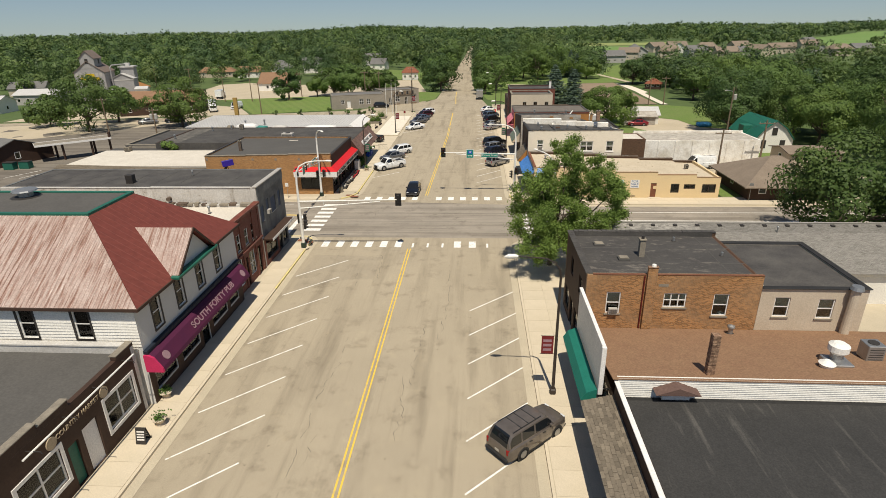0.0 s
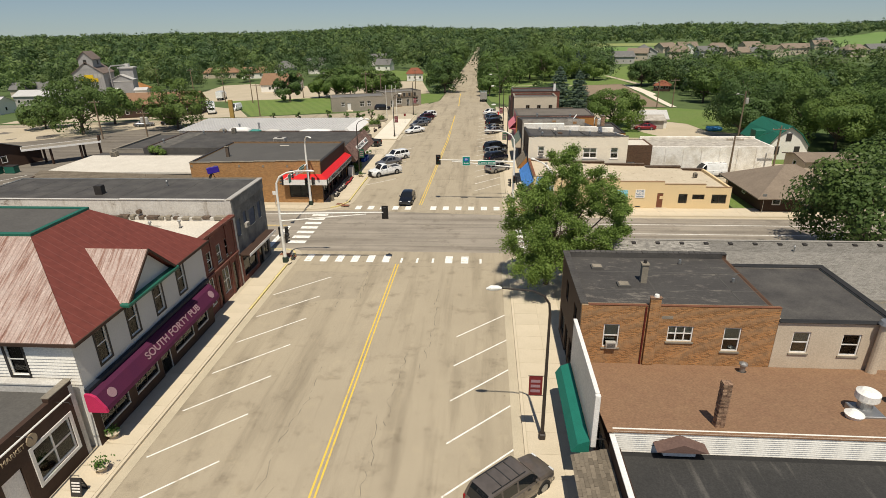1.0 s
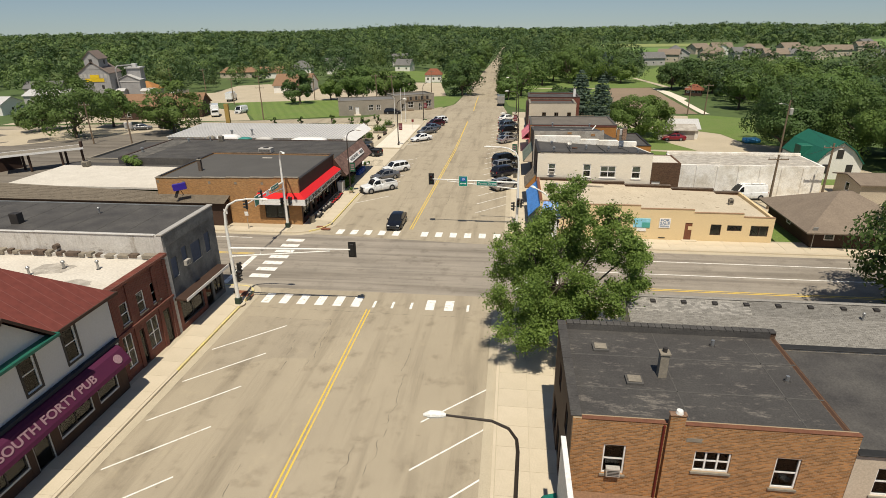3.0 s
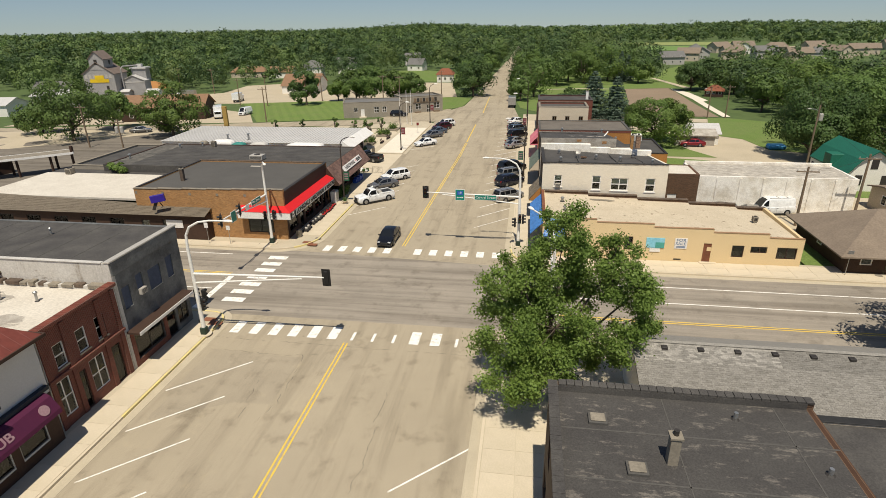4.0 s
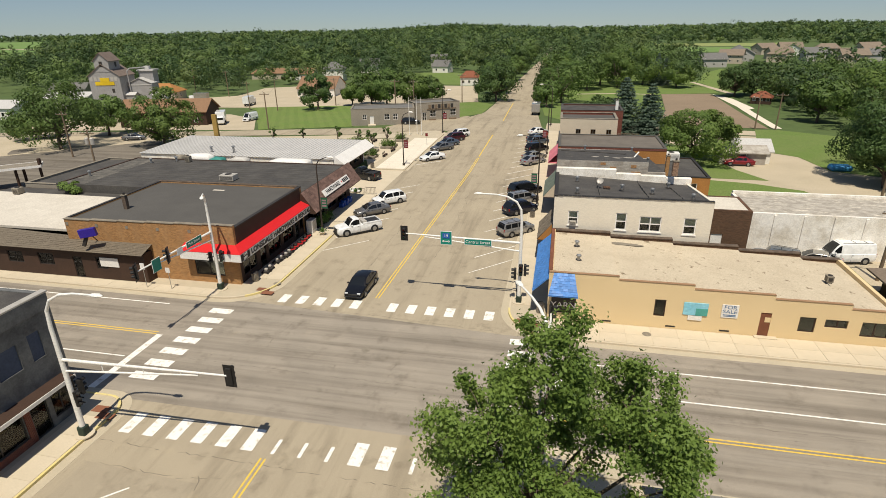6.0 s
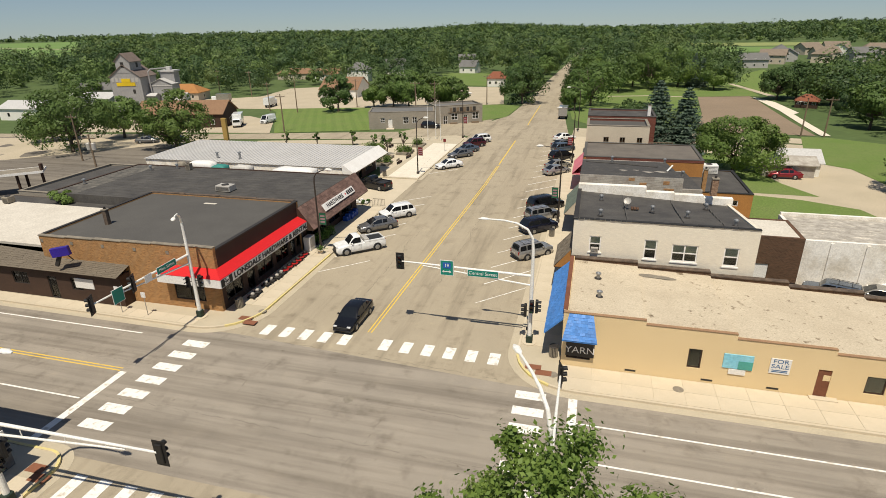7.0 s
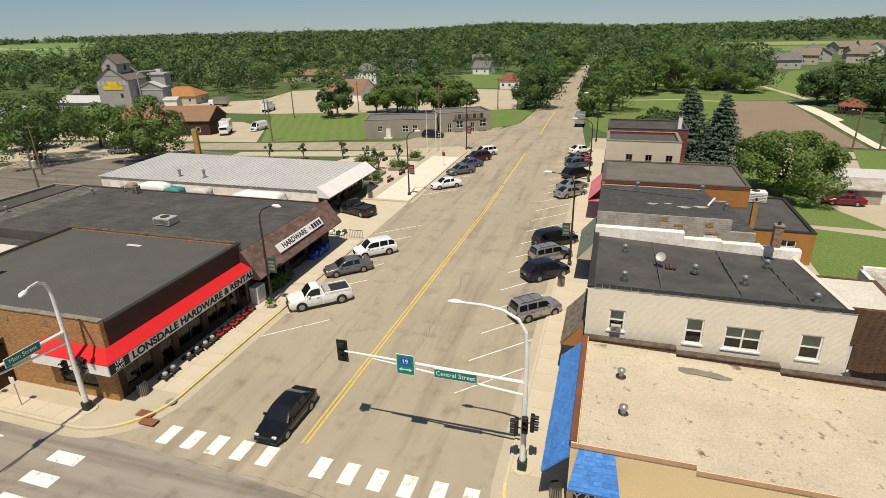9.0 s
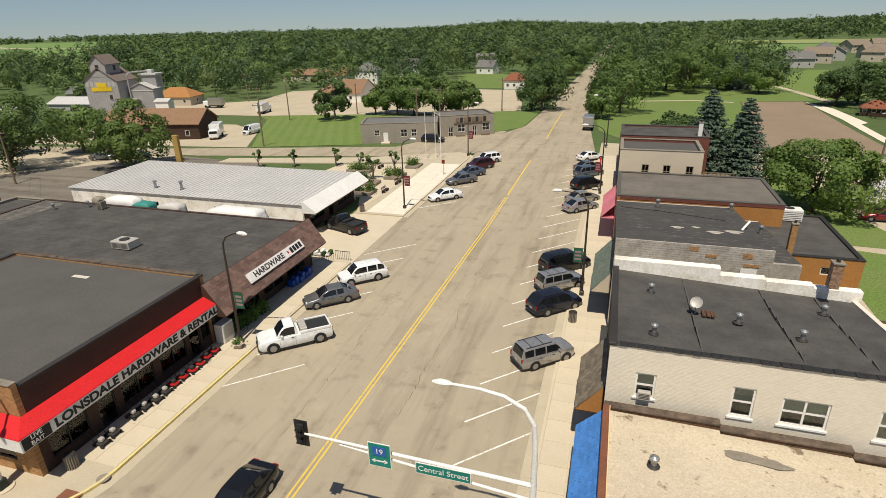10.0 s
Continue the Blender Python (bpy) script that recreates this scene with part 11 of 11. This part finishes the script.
el.rotation_euler, a2.rotation_euler = (0, 0, radians(14)), (0, 0, radians(14))
el.location, el.scale = (-115.3, 176.4, 2.1), (0.82, 0.82, 0.82)
a2.location, a2.scale = (-108.6, 183.0, 2.6), (0.68, 0.68, 0.68)

house("brown_shop", "long brown-roofed building with dark board walls", -84.6, 162.1, 22, 9, 3.7, 2.6, M["brown_dark"], M["roof_brown"], turn=12, windows=4, category="building")
house("orange_house", "small house with orange-brown hip roof", -131.2, 221, 13, 9, 3, 2.6, M["house_tan"], M["roof_orange"], turn=10, hip=4)
house("grey_shed", "long grey shed with pale metal roof", -149, 198, 16, 9, 3.4, 1.6, M["house_grey"], M["metal_white"], turn=6, windows=5, category="shed")
house("grey_house", "grey-roofed house beyond the white shed", -176, 226, 13, 9, 3.2, 2.2, M["house_tan"], M["roof_slate"], turn=20, windows=2)
house("white_shed", "small white roofed shed by the lot", -150, 173.5, 13, 9, 3.4, 1.8, M["siding_white"], M["metal_white"], turn=4, windows=2, category="shed")
house("white_house", "two-storey white house with grey hip roof", -94, 297, 10, 9, 5.6, 3.0, M["siding_white"], M["roof_slate"], turn=10, hip=4.4, windows=3, storeys=2)
house("grey_house", "white and grey gabled house among trees", -87, 330, 10, 9, 4.6, 3.6, M["siding_white"], M["roof_slate"], turn=20, windows=2, storeys=2)
house("red_roofed_barn", "low building with broad red-brown gable roof", -76, 240, 14, 18, 3.0, 3.6, M["siding_white"], M["roof_brown"], turn=8, windows=2, category="building")
house("brown_house", "long low brown-roofed house under trees", -133, 308, 18, 9, 2.8, 2.2, M["house_tan"], M["roof_brown"], turn=12, hip=3, windows=4)
house("brown_house", "white house with red-brown roof under trees", -113, 304, 12, 9, 3.0, 2.4, M["siding_white"], M["roof_brown"], turn=5, windows=3)
house("red_roofed_house", "white bungalow with red roof beside the street", -25, 281, 7.5, 9, 3.4, 2.2, M["siding_white"], M["roof_redbrown"], turn=6, hip=2.5)
house("white_house", "small white gabled house among trees", -51, 348, 9, 8, 3.4, 3.0, M["siding_white"], M["roof_slate"], turn=-10, windows=2)
house("grey_house", "pale house with grey roof in the woods", -62, 390, 10, 9, 4.4, 3, M["siding_white"], M["roof_slate"], turn=15, storeys=1)
house("brown_house", "brown-roofed house by the ball field", 75.5, 226, 5.6, 5, 2.1, 1.5, M["brown_dark"], M["roof_redbrown"], turn=-20, hip=2.5)

# the long grey building beyond the side street
lgw = [(-32.9, -31.9, 1.6, 2.7), (-31.2, -30.2, 0.1, 2.4), (-27.7, -26.4, 1.4, 2.8), (-25.6, -24.5, 1.4, 2.8)]
lg = shell("long_building", "long low grey-tan building with flat roof", "building", -35.6, -20.4, 161.5, 169.5, 4.0, M["house_wall_grey"], M["roof_slate"], roof_drop=0.1, holes={"S": lgw}, coping=M["stone"])
for a in lgw:
    if a[2] > 1:
        window(lg, "S", 161.5, *a, M["white"], bars=(2, 2))
bm = bmesh.new()
face_box(bm, "S", 161.5, -31.18, -30.22, 0.1, 2.38, -0.08, 0.12)
part("door", bm, M["white"], lg, "white door")
part("doorstep", boxes((-31.6, -29.8, 160.3, 161.49, 0.0, 0.45), bevel=0.03), M["concrete"], lg)
lg.location.y += 0.5
lg.location.z, lg.rotation_euler = -0.3, (0, 0, radians(16.5))
l2w = [(-21.6, -20.6, 0.1, 2.4), (-19.6, -18.0, 1.3, 2.9), (-16.4, -15.4, 0.1, 2.4), (-14.2, -12.6, 1.3, 2.9)]
lg2 = shell("long_building", "grey-tan building with a raised front wall", "building", -23.4, -11.6, 172.4, 179.4, 4.7, M["house_wall_grey"], M["roof_slate"], roof_drop=0.3, holes={"S": l2w}, coping=M["stone"])
for a in l2w:
    window(lg2, "S", 172.4, *a, M["white"], bars=(2, 2), name="window" if a[2] > 0.5 else "door")
for x in (-17.9, -12.4):
    part("wall_bench", boxes((x - 2.2, x - 0.4, 171.5, 172.0, 0.1, 0.8), bevel=0.04), M["wood_pole"], lg2, "low wooden box bench by the wall")
for k in range(8):
    part("letter_panel", boxes((-20.0 + 0.85 * k, -19.35 + 0.85 * k, 172.25, 172.39, 3.3, 4.25), bevel=0.02), M["trim_dark"] if k % 2 else M["wood_pole"], lg2, "dark letter panel")
part("sign_ledge", boxes((-20.4, -12.6, 172.22, 172.39, 3.08, 3.2)), M["wood_pole"], lg2, "brown ledge under the letter panels")
lg2.location.z, lg2.rotation_euler = -0.75, (0, 0, radians(31))

# sheds and the barn east of the shops
bn = thing("barn", "small white barn with green gambrel roof", "barn", (60, 106.4, 0))
bx0, bx1, by0, by1 = 56.6, 63.4, 101.2, 111.5
prof = [(bx0, 0), (bx0, 2.4), (bx0 + 1.5, 4.3), ((bx0 + bx1) / 2, 5.6), (bx1 - 1.5, 4.3), (bx1, 2.4), (bx1, 0)]
bm = bmesh.new()
a, b = [bm.verts.new((x, by0, z)) for x, z in prof], [bm.verts.new((x, by1, z)) for x, z in prof]
bm.faces.new(a), bm.faces.new(b[::-1])
for i in range(6):
    bm.faces.new((a[i], a[i + 1], b[i + 1], b[i]))
part("wall", bm, M["siding_white"], bn)
for i in range(1, 5):
    (xa, za), (xb, zb) = prof[i], prof[i + 1]
    bm = bmesh.new()
    q = [(xa, by0 - 0.4, za + 0.03), (xb, by0 - 0.4, zb + 0.03), (xb, by1 + 0.4, zb + 0.03), (xa, by1 + 0.4, za + 0.03)]
    v = [bm.verts.new(p) for p in q] + [bm.verts.new((p[0], p[1], p[2] + 0.15)) for p in q]
    for f in ((0, 1, 2, 3), (7, 6, 5, 4), (0, 4, 5, 1), (1, 5, 6, 2), (2, 6, 7, 3), (3, 7, 4, 0)):
        bm.faces.new([v[k] for k in f])
    part("roof", bm, M["roof_green"], bn)
for u, z0, z1 in ((57.9, 0.9, 2.3), (61.2, 0.9, 2.3), (59.55, 3.2, 4.5)):
    part("window", boxes((u, u + 0.9, by0 - 0.05, by0 - 0.005, z0, z1)), M["trim_dark"], bn, "dark barn window")
for yy in (102.6, 104.0, 108.6, 110.2):
    part("window", boxes((56.55, 56.596, yy, yy + 0.7, 0.9, 2.0)), M["trim_dark"], bn, "dark barn window")
part("dormer", boxes((56.3, 58.3, 105.2, 107.2, 2.4, 4.3), bevel=0.05), M["roof_green"], bn, "green boxed dormer")
house("pyramid_house", "brown-walled shop with grey-brown pyramid roof", 48.3, 77.2, 10.4, 10.4, 2.4, 2.4, M["brown_dark"], M["roof_tan"], hip=5.6, windows=3, eave=1.0, z=0.0, category="building")
house("tan_shed", "small flat tan shed before the barn", 60.5, 91.5, 8, 6, 2.6, 0.6, M["house_tan"], M["roof_tan"], windows=1, z=0.0, category="shed")
house("white_shed", "small white shed with pale roof on the gravel lot", 46.5, 134.5, 5.5, 5, 2.2, 1.4, M["siding_white"], M["metal_white"], windows=1, z=0.0, category="shed")
house("grey_shed", "weathered grey shed beside a red car", 44.8, 133.0, 7, 4, 2.0, 0.8, M["grey_boards"], M["grey_boards"], windows=1, z=0.0, category="shed")
single("blue_tarpaulin", boxes((57, 60, 128, 130, 0.02, 0.9), bevel=0.25), mat("blue_tarpaulin_sheet", (0.05, 0.28, 0.55), rough=0.5), "blue tarpaulin over a low heap", "tarpaulin")

# the new houses beyond the fields
for i, (x, y, w, wm, rm, turn) in enumerate(((96, 388, 14, "house_grey", "roof_slate", 8), (114, 418, 13, "house_tan", "roof_tan", -20), (128, 440, 14, "house_grey", "roof_slate", 75), (143, 430, 13, "house_tan", "roof_tan", 70), (153, 458, 14, "house_tan", "roof_tan", 10), (167, 438, 14, "house_grey", "roof_slate", 5),
                                             (163, 384, 15, "house_tan", "roof_tan", 62), (178, 414, 14, "house_tan", "roof_tan", 0), (193, 428, 14, "house_grey", "roof_slate", 12), (212, 438, 14, "house_tan", "roof_tan", -70), (214, 470, 14, "siding_white", "roof_tan", 0), (234, 462, 14, "house_tan", "roof_tan", 20),
                                             (250, 480, 15, "house_tan", "roof_tan", -15), (264, 432, 14, "house_tan", "roof_tan", 5), (270, 470, 15, "house_grey", "roof_tan", 70), (160, 512, 15, "house_tan", "roof_tan", 30), (188, 545, 16, "house_tan", "roof_tan", 0), (176, 500, 15, "siding_white", "roof_tan", 65),
                                             (202, 512, 15, "house_tan", "roof_tan", -10), (230, 515, 15, "house_tan", "roof_tan", 15), (300, 540, 15, "house_tan", "roof_tan", 0), (326, 590, 17, "house_grey", "roof_slate", 35), (292, 455, 15, "house_tan", "roof_slate", 10), (134, 480, 14, "siding_white", "roof_slate", 80))):
    house("new_house", {"house_grey": "grey two-storey house with gabled roof on the new estate", "house_tan": "tan two-storey house with brown roof on the new estate", "siding_white": "white house with grey roof on the new estate"}[wm], x, y, w, 10, 5.0 if i % 2 else 4.4, 3.0, M[wm], M[rm], turn=turn, windows=3, storeys=2, hip=3.5 if i % 5 == 3 else 0, eave=0.6)

house("metal_roofed_house", "low house with dark grey metal roof beside a car park", -84.5, 96.5, 20, 13, 2.1, 2.3, M["brown_dark"], M["roof_slate"], turn=-18, windows=4, z=0.0, category="building")
broad_tree("bush", "low green bush growing beside a flat roof", -43.6, 87.9, 5.0, 1.7, clumps=10, per=170, leaf=0.22, base=3.5, material=M["leaf_bright"])
for x, y in ((-73.6, 89.6), (-71.4, 90.4)):
    bin_ = thing("dumpster", "green metal dumpster with sloping lid", "dumpster", (x, y, 0), "dumpsters")
    part("body", boxes((x - 0.9, x + 0.9, y - 0.6, y + 0.6, 0.02, 1.2), bevel=0.04), M["green_trim"], bin_)
    part("lid", boxes((x - 0.94, x + 0.94, y - 0.65, y + 0.65, 1.202, 1.28), bevel=0.03), M["trim_dark"], bin_)
